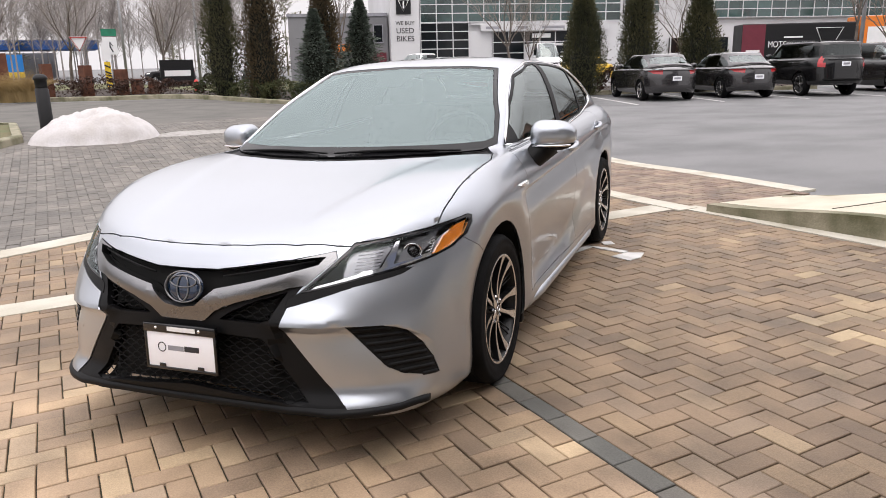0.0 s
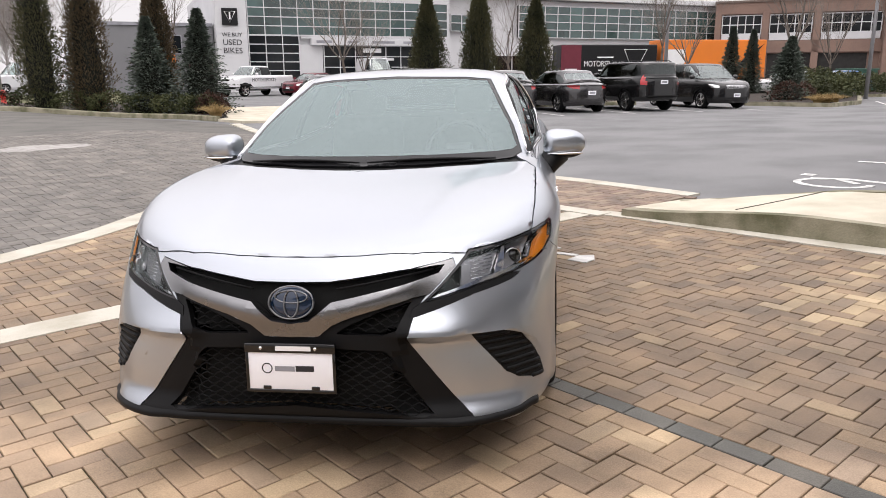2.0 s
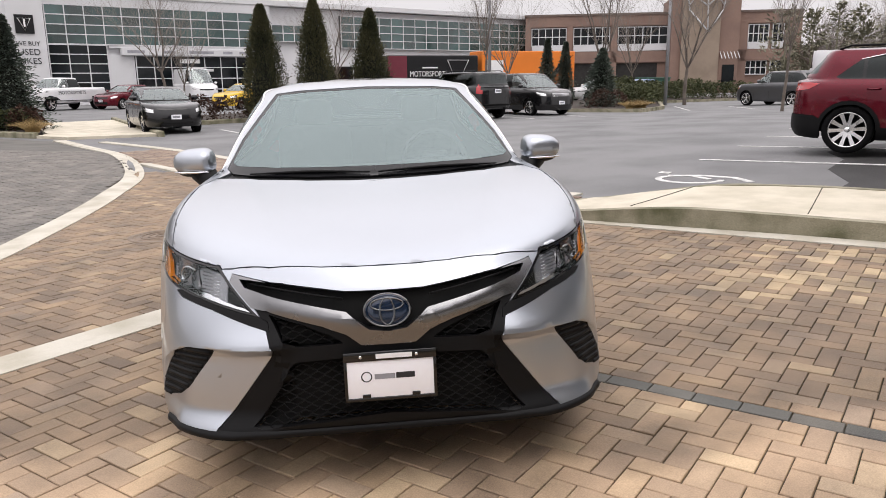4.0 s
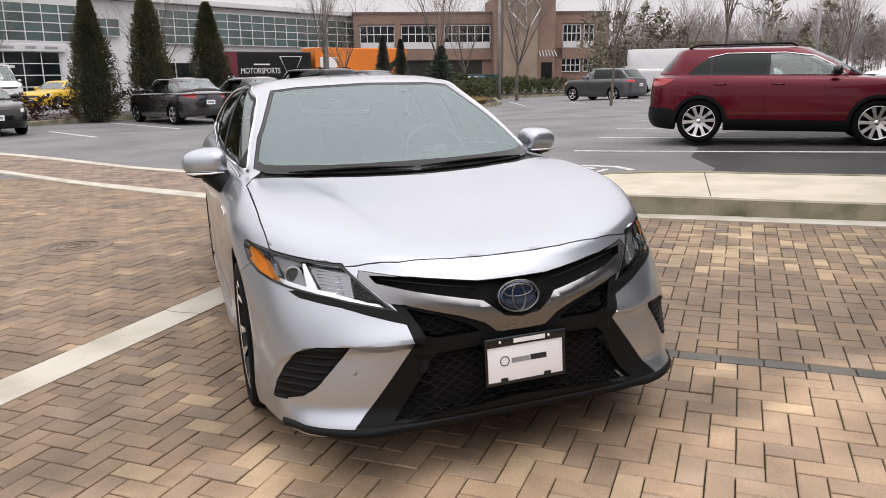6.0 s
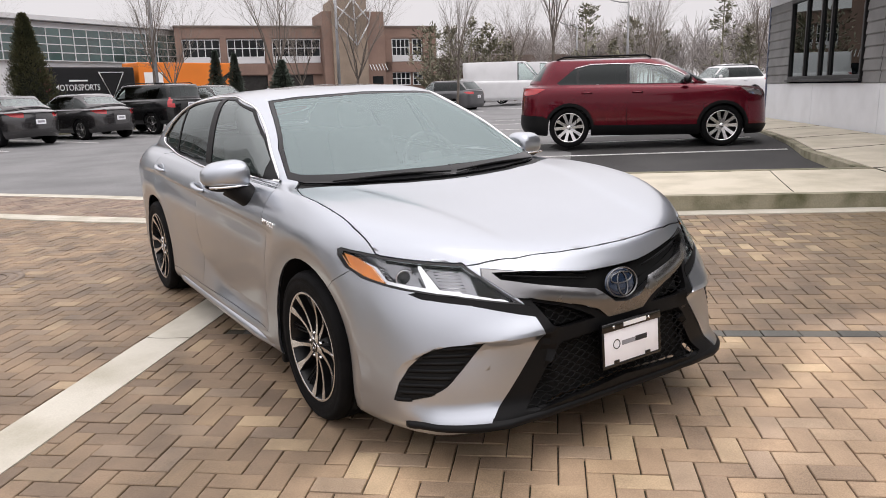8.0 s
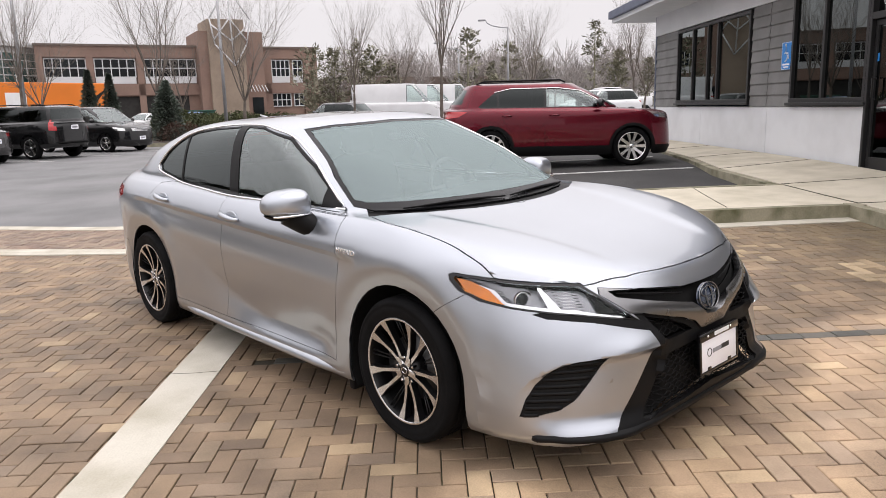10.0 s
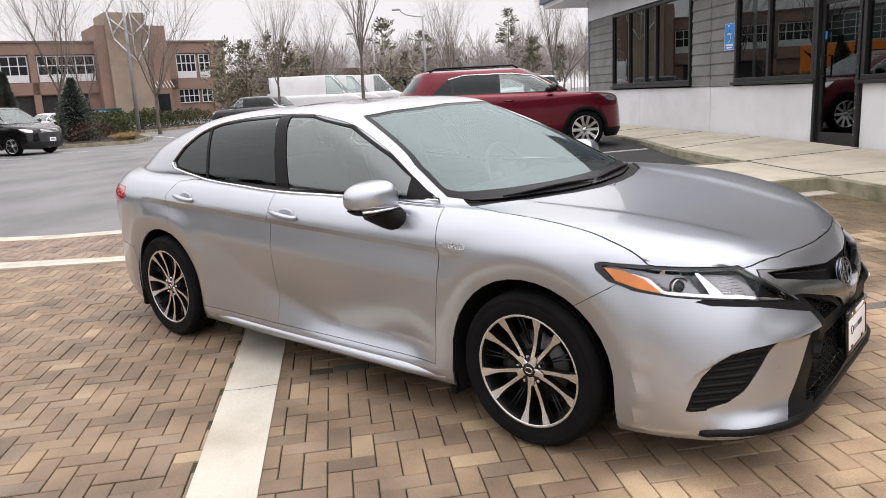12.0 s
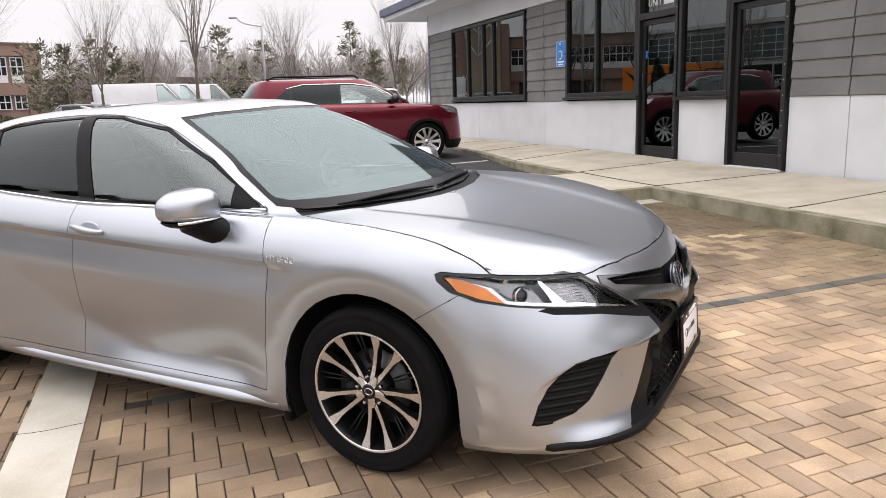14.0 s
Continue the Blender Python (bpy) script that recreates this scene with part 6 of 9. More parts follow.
    part("grille", sunk(both(sh, {GR}), 0.012), M_GLOSS, car, "black grille")
    part("inner_shell", sunk(both(sh, {0, LOW, HL, TL, GR}), 0.035), M_DARK, car, "dark inner shell")
    for mirror, s in ((False, 1), (True, -1)):
        for front in (True, False):
            bm = taken(sh, {AR}, mirror)
            bmesh.ops.delete(bm, geom=[f for f in bm.faces if (mid(f).x > -wb / 2) != front], context="FACES")
            part("wheel_well", sunk(bm, 0.24), M_DARK, car, "dark wheel well")
        part("window_frame", sunk(taken(sh, {FRAME}, mirror), 0.001), M_GLOSS, car, "black window frame")
        part("side_window", sunk(taken(sh, {GL}, mirror), 0.004), M_PRIVACY if dark else M_SIDEGLASS, car, "tinted side window")
        part("front_side_window", sunk(taken(sh, {GLF}, mirror), 0.004), M_SIDEGLASS, car, "clear side window")
        part("headlight", sunk(taken(sh, {HL}, mirror), 0.002), M_ALLOY, car, "bright headlight")
        part("tail_lamp", sunk(taken(sh, {TL}, mirror), -0.004), M_RED, car, "red tail lamp")
        # shut lines, handles and mirror
        for a in xs[:-1]:
            if a > -wb + 0.1:
                bm = tube(bmesh.new(), [(a - 0.02, s * (sidey(a, z) + 0.0005), z) for z in (sill + 0.17, 0.5, 0.7, belt - 0.05, belt + 0.02)], 0.004, 4)
                part("shut_line", bm, M_DARK, car, "dark shut line")
        for a, b in zip(xs[:-1], xs[1:-1] + [xs[-1]]):
            if b > -wb - 0.1 or a == xs[1]:
                x = max(b, -wb + 0.1) + 0.16
                z = belt - 0.11
                bm = tube(bmesh.new(), [(x - 0.09, s * (sidey(x, z) + 0.004), z), (x - 0.05, s * (sidey(x, z) + 0.03), z), (x + 0.05, s * (sidey(x, z) + 0.03), z), (x + 0.09, s * (sidey(x, z) + 0.004), z)], 0.014, 6)
                part("handle", bm, body_mat, car, "door handle")
        bm = bmesh.new()
        bmesh.ops.create_uvsphere(bm, u_segments=14, v_segments=8, radius=1)
        part("door_mirror", moved(bm, Matrix.Translation((cowl - 0.52, s * (hw + 0.06), belt + 0.10)) @ Matrix.Diagonal((0.075, 0.12, 0.085, 1))), body_mat if not cladding else M_GLOSS, car, "door mirror")
        if trim:
            corners = frame[:4] if not outline else outline[:6]
            fine = [(a[0] + (b[0] - a[0]) * i / 6, a[1] + (b[1] - a[1]) * i / 6) for a, b in zip(corners, corners[1:]) for i in range(6)] + [corners[-1]]
            pts = [(x, s * (sidey(x, z) + 0.003), z) for x, z in fine]
            part("window_trim", tube(bmesh.new(), pts, 0.010, 6), M_CHROME, car, "chrome window trim")
        if rails:
            pts = [(x, s * hw * 0.66, h + dz) for x, dz in ((roof_f - 0.25, -0.02), (roof_f - 0.35, 0.03), (roof_r + 0.3, 0.025), (roof_r + 0.15, -0.03))]
            part("roof_rail", tube(bmesh.new(), pts, 0.018, 6), M_TRIM, car, "black roof rail")
        for x in (0, -wb):
            wheel = plain_wheel(r, 0.22, style) if (mirror, x) == (False, 0) else None
            if wheel:
                wheel.parent = car
                wheel.matrix_basis = Matrix.Translation((0, hw - 0.135, r))
                one = wheel
            else:
                copy_thing(one, Matrix.Translation((x, s * (hw - 0.135), r)) @ pose(0, 0, 0, 0, 25 * x, 180 if s < 0 else 0))
    if chrome:
        for k in range(3):
            pts = [(endx(abs(y), nose_z - 0.13 + 0.045 * k, 1) + 0.006, y, nose_z - 0.13 + 0.045 * k) for y in (-0.46, -0.3, -0.1, 0.1, 0.3, 0.46)]
            part("grille_bar", tube(bmesh.new(), pts, 0.013, 6), M_CHROME, car, "chrome grille bar")
    # plates
    for s, mt in ((1, M_PLATE), (-1, M_PLATE)):
        z = sill + 0.30 if s > 0 else belt - 0.27 if not tail_hi else belt - 0.15
        x = endx(0, z, s)
        p = part("number_plate", boxed(-0.006, 0.006, -0.152, 0.152, -0.070, 0.070, bevel=0.003), mt, car, "white plate", False)
        p.matrix_basis = Matrix.Translation((x + 0.006 * s, 0, z))
        part("print_bar", boxed(-0.0075, 0.0075, -0.11, 0.11, -0.03, 0.035), M_GREYINK, p, "grey bar of lettering", False)
    part("cabin", boxed(deck + 0.5, cowl - 0.3, -hw * 0.75, hw * 0.75, 0.35, belt - 0.06, bevel=0.04), M_SEAT, car, "dark cabin")
    for y in (-0.37, 0.37):
        part("seat_back", boxed(roof_f - 0.75, roof_f - 0.58, y - 0.22, y + 0.22, belt - 0.1, min(belt + 0.28, h - 0.15), bevel=0.05), M_SEAT, car, "dark seat back")
    sh.free()
    return car


def ground_pose(x, y, yaw, dz=0.0):
    return pose(x, y, level(x, y) - 0.02 + dz, 0, 0, yaw)


# the red SUV, nose to the building
RED_GLASS = [(-0.48, 1.115), (-0.70, 1.285), (-0.97, 1.425), (-1.40, 1.485), (-2.30, 1.485), (-2.60, 1.42), (-2.92, 1.16), (-2.86, 1.130)]
vehicle("suv_car", ground_pose(12.36, 0.05, -90), "dark red metallic SUV with black cladding, nose to the kerb", M_RED_PAINT, wb=2.69, fo=0.88, ro=0.90, hw=0.925, h=1.605, belt=1.09, nose_z=1.00, cowl=-0.12, roof_f=-0.98, roof_r=-3.08, deck=-3.44, deck_z=1.14, r=0.362, cladding=True, rails=True, splits=(-1.65, -2.54), trim=True, sill=0.22, outline=RED_GLASS, gap=0.03, brow=0.055, style=2)
row = Vector((0.927, -0.375))
REAR = Vector((18.3, 19.0))


def in_row(k, wb, yaw=68):
    """A stand in the slanted row, counted from the first car; gives the pose of the front axle."""
    p = REAR + row * k
    d = Vector((math.cos(radians(yaw)), math.sin(radians(yaw))))
    q = p + d * wb
    return ground_pose(q.x, q.y, yaw, -0.0)


vehicle("parked_car", in_row(0, 2.65), "dark grey sedan with red tail lamps, parked nose to the hedge", M_GREY_PAINT, dark=False, roof_r=-2.5, h=1.50, hw=0.91, belt=0.98, deck=-3.25, deck_z=1.10, rq=2.5)
vehicle("parked_car", in_row(2.75, 2.70), "grey compact sedan parked beside another", M_GREY_PAINT, wb=2.70, roof_r=-2.5, h=1.49, hw=0.9, belt=0.97, deck=-3.3, deck_z=1.09, rq=2.5)
vehicle("suv_car", in_row(5.6, 2.79), "black boxy SUV with roof rails, seen from its tail", M_BLACK_PAINT, wb=2.79, fo=0.9, ro=1.1, hw=0.955, h=1.78, belt=1.2, nose_z=1.0, cowl=-0.35, roof_f=-0.95, roof_r=-3.48, deck=-3.78, deck_z=1.25, r=0.385, rails=True, splits=(-1.4, -2.35, -2.6), tail_hi=True, sill=0.38, style=0)
vehicle("minivan_car", ground_pose(27.1, 15.9, 248), "black minivan with a chrome grille, parked nose out", M_BLACK_PAINT, wb=3.08, fo=0.95, ro=1.1, hw=0.98, h=1.74, belt=1.1, nose_z=0.92, cowl=0.05, roof_f=-0.85, roof_r=-3.55, deck=-3.98, deck_z=1.15, r=0.34, splits=(-1.3, -2.55), tail_hi=True, chrome=True)
vehicle("parked_car", ground_pose(13.0, 21.9, -114), "black compact sedan parked facing the lane", M_BLACK_PAINT, h=1.44, hw=0.89, dark=False)
vehicle("suv_car", ground_pose(40.6, 10.4, 62), "grey mid-size SUV parked by the hedge", M_STONE_PAINT, wb=2.75, fo=0.95, ro=1.1, hw=0.98, h=1.73, belt=1.12, nose_z=0.95, cowl=-0.3, roof_f=-1.0, roof_r=-3.1, deck=-3.75, deck_z=1.18, r=0.36, splits=(-1.4, -2.4, -2.6))


# ---- trees and planting ----
M_BARK = surface("grey_brown_bark", (0.15, 0.125, 0.105), 0.95, 0, 0.25, 3, 40, 0.4)
# far twigs: the haze of distance is mixed into their base colour
M_HAZETWIG = surface("haze_paled_twigs", (0.35, 0.318, 0.30), 0.95, 0, 0.2, 0.3, 10)
# near black: the shade deep inside a crown, given as colour
M_CROWNSHADE = surface("crown_shade_core", (0.008, 0.010, 0.005), 0.95, 0, 0.3, 2, 9, 0.5)
M_TWIG = surface("pale_twigs", (0.21, 0.18, 0.155), 0.95, 0, 0.2, 2, 20)


def leafy(name, a, b, var=0.5):
    """Foliage between two colours, from leaf to leaf."""
    m = bpy.data.materials.new(name)
    m.use_nodes = True
    n, l = m.node_tree.nodes, m.node_tree.links
    bs = n["Principled BSDF"]
    geo, mix = n.new("ShaderNodeNewGeometry"), n.new("ShaderNodeMixRGB")
    tex = n.new("ShaderNodeTexNoise")
    tex.inputs["Scale"].default_value = 0.9
    l.new(geo.outputs["Position"], tex.inputs["Vector"])
    add = n.new("ShaderNodeMath")
    add.operation, add.inputs[1].default_value = "MULTIPLY_ADD", var
    l.new(geo.outputs["Random Per Island"], add.inputs[0])
    sub = n.new("ShaderNodeMath")
    sub.operation, sub.inputs[1].default_value, sub.inputs[2].default_value = "MULTIPLY_ADD", 1.4, -0.55
    l.new(tex.outputs["Fac"], sub.inputs[0])
    l.new(sub.outputs[0], add.inputs[2])
    add.use_clamp = True
    mix.inputs["Color1"].default_value, mix.inputs["Color2"].default_value = (*a, 1), (*b, 1)
    l.new(add.outputs[0], mix.inputs["Fac"])
    l.new(mix.outputs[0], bs.inputs["Base Color"])
    bs.inputs["Roughness"].default_value = 0.75
    bs.inputs["Specular IOR Level"].default_value = 0.25
    return m


M_CEDAR = leafy("dark_cedar_foliage", (0.030, 0.036, 0.018), (0.135, 0.125, 0.062))
M_RUSTCEDAR = leafy("browning_cedar_foliage", (0.050, 0.040, 0.024), (0.165, 0.118, 0.064))
M_SPRUCE = leafy("blue_spruce_foliage", (0.040, 0.054, 0.042), (0.175, 0.205, 0.170))
M_SHRUB = leafy("shrub_foliage", (0.025, 0.034, 0.014), (0.12, 0.125, 0.055))
M_REDSHRUB = leafy("russet_shrub_twigs", (0.034, 0.017, 0.012), (0.085, 0.046, 0.032))
# far firs, lightened in base colour to carry distance haze
M_HAZEFIR = leafy("haze_paled_fir_foliage", (0.135, 0.130, 0.095), (0.30, 0.285, 0.20))
M_STRAW = leafy("straw_grass", (0.25, 0.17, 0.07), (0.48, 0.36, 0.18))
M_LAWN = surface("winter_lawn", (0.10, 0.115, 0.045), 0.95, 0, 0.3, 1.5, 40, 0.3, tint=(0.14, 0.11, 0.06))
M_SOIL = surface("dark_bark_mulch", (0.045, 0.032, 0.024), 0.95, 0, 0.3, 3, 50, 0.4)


class Soup:
    """Vertices and faces gathered for one mesh."""

    def __init__(self):
        self.v, self.f = [], []

    def leaf(self, p, d, up, size, wide):
        s = d.cross(up)
        s = s.normalized() * wide if s.length > 1e-4 else Vector((wide, 0, 0))
        k = len(self.v)
        self.v += [p - s * 0.5, p + d * size * 0.55 + s, p + d * size, p + d * size * 0.45 - s]
        self.f.append((k, k + 1, k + 2, k + 3))

    def bar(self, a, b, ra, rb, sides=4):
        d = (b - a).normalized()
        u = d.cross(Vector((0, 0, 1)) if abs(d.z) < 0.9 else Vector((1, 0, 0))).normalized()
        w = d.cross(u)
        k = len(self.v)
        for p, r in ((a, ra), (b, rb)):
            for i in range(sides):
                t = math.tau * i / sides
                self.v.append(p + r * (math.cos(t) * u + math.sin(t) * w))
        for i in range(sides):
            j = (i + 1) % sides
            self.f.append((k + i, k + j, k + sides + j, k + sides + i))

    def mesh(self, name, material, parent=None, label="", smooth=False):
        me = bpy.data.meshes.new(name)
        me.from_pydata([tuple(p) for p in self.v], [], self.f)
        me.materials.append(material)
        if smooth:
            me.polygons.foreach_set("use_smooth", [True] * len(me.polygons))
        ob = new(name, me)
        if parent is not None:
            ob.parent = parent
        return tagged(ob, label) if label else ob


def at_ground(x, y, s=1.0, turn=0.0, dz=0.0):
    return pose(x, y, level(x, y) - 0.03 + dz, 0, 0, turn) @ Matrix.Diagonal((s, s, s, 1))


def conifer(m, h, r, material, label, leaves=5200, columnar=True, seed=1, size=0.16):
    """A conifer: a trunk and a crown of small sprays with an uneven outline."""
    rng = random.Random(seed)
    tree = thing("conifer_tree", m, label, "tree")
    part("trunk", tube(bmesh.new(), [(0, 0, 0), (0.02, 0, h * 0.4), (0, 0.01, h * 0.94)], [0.055 * r + 0.05, 0.05, 0.01], 8), M_BARK, tree, "brown trunk")
    def girth(t, a):
        prof = (min(1.0, 0.72 + 1.4 * t) * (1 - max(0, t - 0.30) / 0.70) ** 0.72 if columnar else (1 - t) ** 0.92 * (0.72 + 0.28 * math.sin(t * 46 + 1.3) ** 2))
        return r * prof * (1 + 0.34 * noise.noise((math.cos(a) * 1.6 + seed, math.sin(a) * 1.6, t * h * 0.9)) + 0.26 * noise.noise((math.cos(a) * 3.5, math.sin(a) * 3.5 + t * h * 2.6, seed)))

    # added solid core that closes gaps and paints the crown's inner shade
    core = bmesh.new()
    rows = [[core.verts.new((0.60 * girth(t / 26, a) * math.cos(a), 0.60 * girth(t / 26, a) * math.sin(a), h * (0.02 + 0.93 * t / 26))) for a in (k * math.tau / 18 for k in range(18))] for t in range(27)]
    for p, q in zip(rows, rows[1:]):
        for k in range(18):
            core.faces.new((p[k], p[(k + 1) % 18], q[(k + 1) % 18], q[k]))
    part("inner_crown", core, M_CROWNSHADE, tree, "near-black core with the crown's inner shade as its colour")
    so = Soup()
    for i in range(leaves):
        t = rng.random() ** 0.8
        z = h * (0.015 + 0.975 * t)
        a = rng.random() * math.tau
        rad = girth(t, a) * (rng.uniform(0.55, 1.05) if rng.random() < 0.93 else rng.uniform(1.0, 1.28)) + rng.uniform(0, 0.05)
        p = Vector((rad * math.cos(a), rad * math.sin(a), z))
        out = Vector((math.cos(a), math.sin(a), rng.uniform(0.4, 1.4) if columnar else rng.uniform(-0.35, 0.35)))
        out += Vector((rng.uniform(-0.5, 0.5), rng.uniform(-0.5, 0.5), rng.uniform(-0.2, 0.3)))
        so.leaf(p, out.normalized(), Vector((rng.uniform(-1, 1), rng.uniform(-1, 1), 1)), size * rng.uniform(0.5, 1.2), size * rng.uniform(0.10, 0.24))
    so.mesh("crown", material, tree, "dense crown of small sprays")
    return tree


def bare_tree(m, h, label, seed=1, spread_a=0.42, first=0.28, levels=5, fan=3, narrow=False):
    """A leafless tree: trunk, limbs and twigs, each limb forking on."""
    rng = random.Random(seed)
    tree = thing("bare_tree", m, label, "tree")
    trunk, twigs = Soup(), Soup()

    def grow(p, d, length, rad, depth):
        so = trunk if depth < 2 else twigs
        n = 3 if depth < 3 else 2
        for k in range(n):
            d2 = (d + Vector((rng.uniform(-1, 1), rng.uniform(-1, 1), rng.uniform(-0.3, 0.6))) * (0.10 if depth == 0 else 0.18)).normalized()
            q = p + d2 * length / n
            r2 = rad * (1 - 0.34 / n)
            so.bar(p, q, rad, r2, 7 if depth == 0 else 5 if depth < 3 else 3)
            if depth and depth < levels and k < n - 1:
                side = d2.cross(Vector((rng.uniform(-1, 1), rng.uniform(-1, 1), rng.uniform(-1, 1)))).normalized()
                grow(q, (d2 + side * rng.uniform(0.5, 0.9) + Vector((0, 0, 0.15))).normalized(), length * rng.uniform(0.45, 0.65), r2 * 0.5, depth + 1)
            p, d, rad = q, d2, r2
        if depth < levels:
            k0 = rng.random() * math.tau
            for k in range(fan if depth else fan + 3):
                a = k0 + math.tau * k / (fan if depth else fan + 3)
                side = Vector((math.cos(a), math.sin(a), 0))
                lean = spread_a * rng.uniform(0.7, 1.4) * (0.6 if narrow else 1)
                grow(p, (d + side * lean + Vector((0, 0, 0.18))).normalized(), length * rng.uniform(0.60, 0.82) if depth else h * rng.uniform(0.26, 0.36), rad * 0.55, depth + 1)

    grow(Vector((0, 0, 0)), Vector((0, 0, 1)), h * first, 0.0105 * h + 0.02, 0)
    trunk.mesh("trunk", M_BARK, tree, "brown trunk and limbs", True)
    twigs.mesh("twig_crown", M_TWIG, tree, "bare twigs")
    return tree


def shrub(m, rx, ry, h, material, label, leaves=900, seed=1, size=0.085, name="shrub"):
    rng = random.Random(seed)
    so = Soup()
    for i in range(leaves):
        a, u = rng.random() * math.tau, rng.random()
        z = u ** 0.6
        rad = math.sqrt(max(0, 1 - (max(0, z - 0.35) / 0.66) ** 2)) * (rng.uniform(0.6, 1) ** 0.4)
        lump = 1 + 0.28 * noise.noise((math.cos(a) * 2.2 + seed, math.sin(a) * 2.2, z * 2.5))
        p = Vector((rx * rad * lump * math.cos(a), ry * rad * lump * math.sin(a), h * z * lump + 0.02))
        d = Vector((math.cos(a) + rng.uniform(-0.7, 0.7), math.sin(a) + rng.uniform(-0.7, 0.7), rng.uniform(-0.1, 1.0))).normalized()
        so.leaf(p, d, Vector((rng.uniform(-1, 1), rng.uniform(-1, 1), rng.uniform(-1, 1))), size * rng.uniform(0.6, 1.4), size * rng.uniform(0.25, 0.5))
    t = so.mesh(name, material)
    t.matrix_basis = m
    return tagged(t, label, "shrub")


def grass_tuft(m, r, h, seed=1):
    rng = random.Random(seed)
    so = Soup()
    for i in range(420):
        a, k = rng.random() * math.tau, rng.random() ** 0.6
        p = Vector((0.25 * r * k * math.cos(a), 0.25 * r * k * math.sin(a), 0))
        prev = p
        out = Vector((math.cos(a), math.sin(a), 0)) * r * k
        for j in range(1, 4):
            t = j / 3
            q = p + out * t * t + Vector((0, 0, h * rng.uniform(0.85, 1.1) * (t - 0.45 * k * t ** 3)))
            so.bar(prev, q, 0.006 * (1.1 - t + 0.3), 0.006 * (1.05 - t), 3)
            prev = q
    t = so.mesh("grass_tuft", M_STRAW)
    t.matrix_basis = m
    return tagged(t, "straw-coloured ornamental grass clump in the bed", "grass")


# kerbed beds
def bed(name, outline, label, material=None, up=0.10):
    return draped(name, outline, up, material or M_SOIL, 0.2, 1.5, label, "planting bed")


LEFT_KERB = curve_points([(10.0, 22.3), (9.75, 23.5), (9.35, 26.2), (8.1, 28.2), (5.5, 29.8), (2.0, 31.6), (-2.0, 34.5), (-9.0, 38.0)], 5)[6:]
bed("planting_bed", [(p.x, p.y) for p in LEFT_KERB] + [(-9, 46), (8, 44), (13.6, 36), (13.0, 31.0), (10.3, 24.6)], "mulched planting bed with a concrete kerb")
kerb([p for p in LEFT_KERB][::-1], "pale concrete kerb of the planting bed", up=0.15)
bed("lawn", [(-9, 46), (8, 44), (14, 38), (18, 60), (-30, 62)], "winter lawn strip beyond the bed", M_LAWN, 0.08)
draped("garden_path", [(9.85, 22.4), (11.9, 20.9), (16.0, 30.0), (13.1, 31.0), (10.35, 24.4), (9.75, 23.9)], 0.06, M_WALK, 0.1, 1.5, "concrete path between the beds", "pavement")
kerb(line_of([(11.7, 20.7), (12.4, 22.3), (16.2, 30.5)], 0.6)[::-1], "concrete kerb beside a parked car", up=0.14)
ROW_BED = [(15.0, 24.6), (17.6, 23.9), (27.4, 20.0), (30.5, 23.0), (22.0, 28.5), (16.5, 28.5)]
bed("planting_bed", ROW_BED, "mulched planting bed in front of the parked cars")
kerb(line_of(ROW_BED[:3], 0.6), "concrete kerb at the head of the parking row", up=0.14)
FAR_BED = [(30.0, 16.3), (30.8, 13.2), (34.5, 13.5), (44.0, 17.0), (56.0, 12.0), (58.0, 18.0), (46.0, 24.0), (33.0, 19.5)]
bed("planting_bed", FAR_BED, "planting bed with low hedges on the far side of the lot")
kerb(line_of(FAR_BED[:5], 0.8)[::-1], "pale kerb of the far planting bed", up=0.14)
bed("lawn", [(-9, 15.4), (-0.9, 14.9), (-0.55, 15.6), (-0.7, 18.5), (-2.5, 20.5), (-9, 21)], "grass island with a kerb", M_LAWN, 0.10)
kerb(line_of([(-9, 15.4), (-0.9, 14.9), (-0.5, 15.6), (-0.65, 18.5), (-2.5, 20.5)], 0.5), "concrete kerb of the grass island", up=0.14)

# conifers
for k, (x, y, h, r, mt, lab) in enumerate((
        (6.25, 30.6, 6.3, 0.64, M_CEDAR, "tall dark columnar cedar in the bed"),
        (7.75, 30.2, 6.1, 0.74, M_RUSTCEDAR, "tall browning columnar cedar in the bed"),
        (10.1, 29.6, 5.5, 0.66, M_RUSTCEDAR, "tall columnar cedar behind a spruce"),
        (18.25, 23.36, 4.32, 0.76, M_CEDAR, "dark columnar cedar behind the parked cars"),
        (20.56, 22.90, 4.65, 0.78, M_CEDAR, "tall columnar cedar behind the parked cars"),
        (22.78, 21.88, 4.37, 0.76, M_CEDAR, "dark columnar cedar behind the parked cars"))):
    conifer(at_ground(x, y, 1, 40 * k), h, r, mt, lab, 15000, True, 10 + k, 0.12)
for k, (x, y, h, r, lab) in enumerate((
        (9.55, 29.0, 3.6, 1.2, "blue-green spruce in the bed"), (10.95, 27.7, 3.85, 1.25, "blue-green spruce beside the path"),
        (34.5, 16.6, 3.0, 1.15, "blue spruce in the far bed"), (43.1, 24.1, 4.1, 0.85, "narrow spruce before the orange trailer"),
        (43.7, 23.1, 3.9, 0.8, "narrow spruce before the orange trailer"), (8.3, 32.5, 4.4, 1.1, "spruce behind the cedars"))):
    conifer(at_ground(x, y, 1, 55 * k), h, r, M_SPRUCE, lab, 11000, False, 30 + k, 0.14)

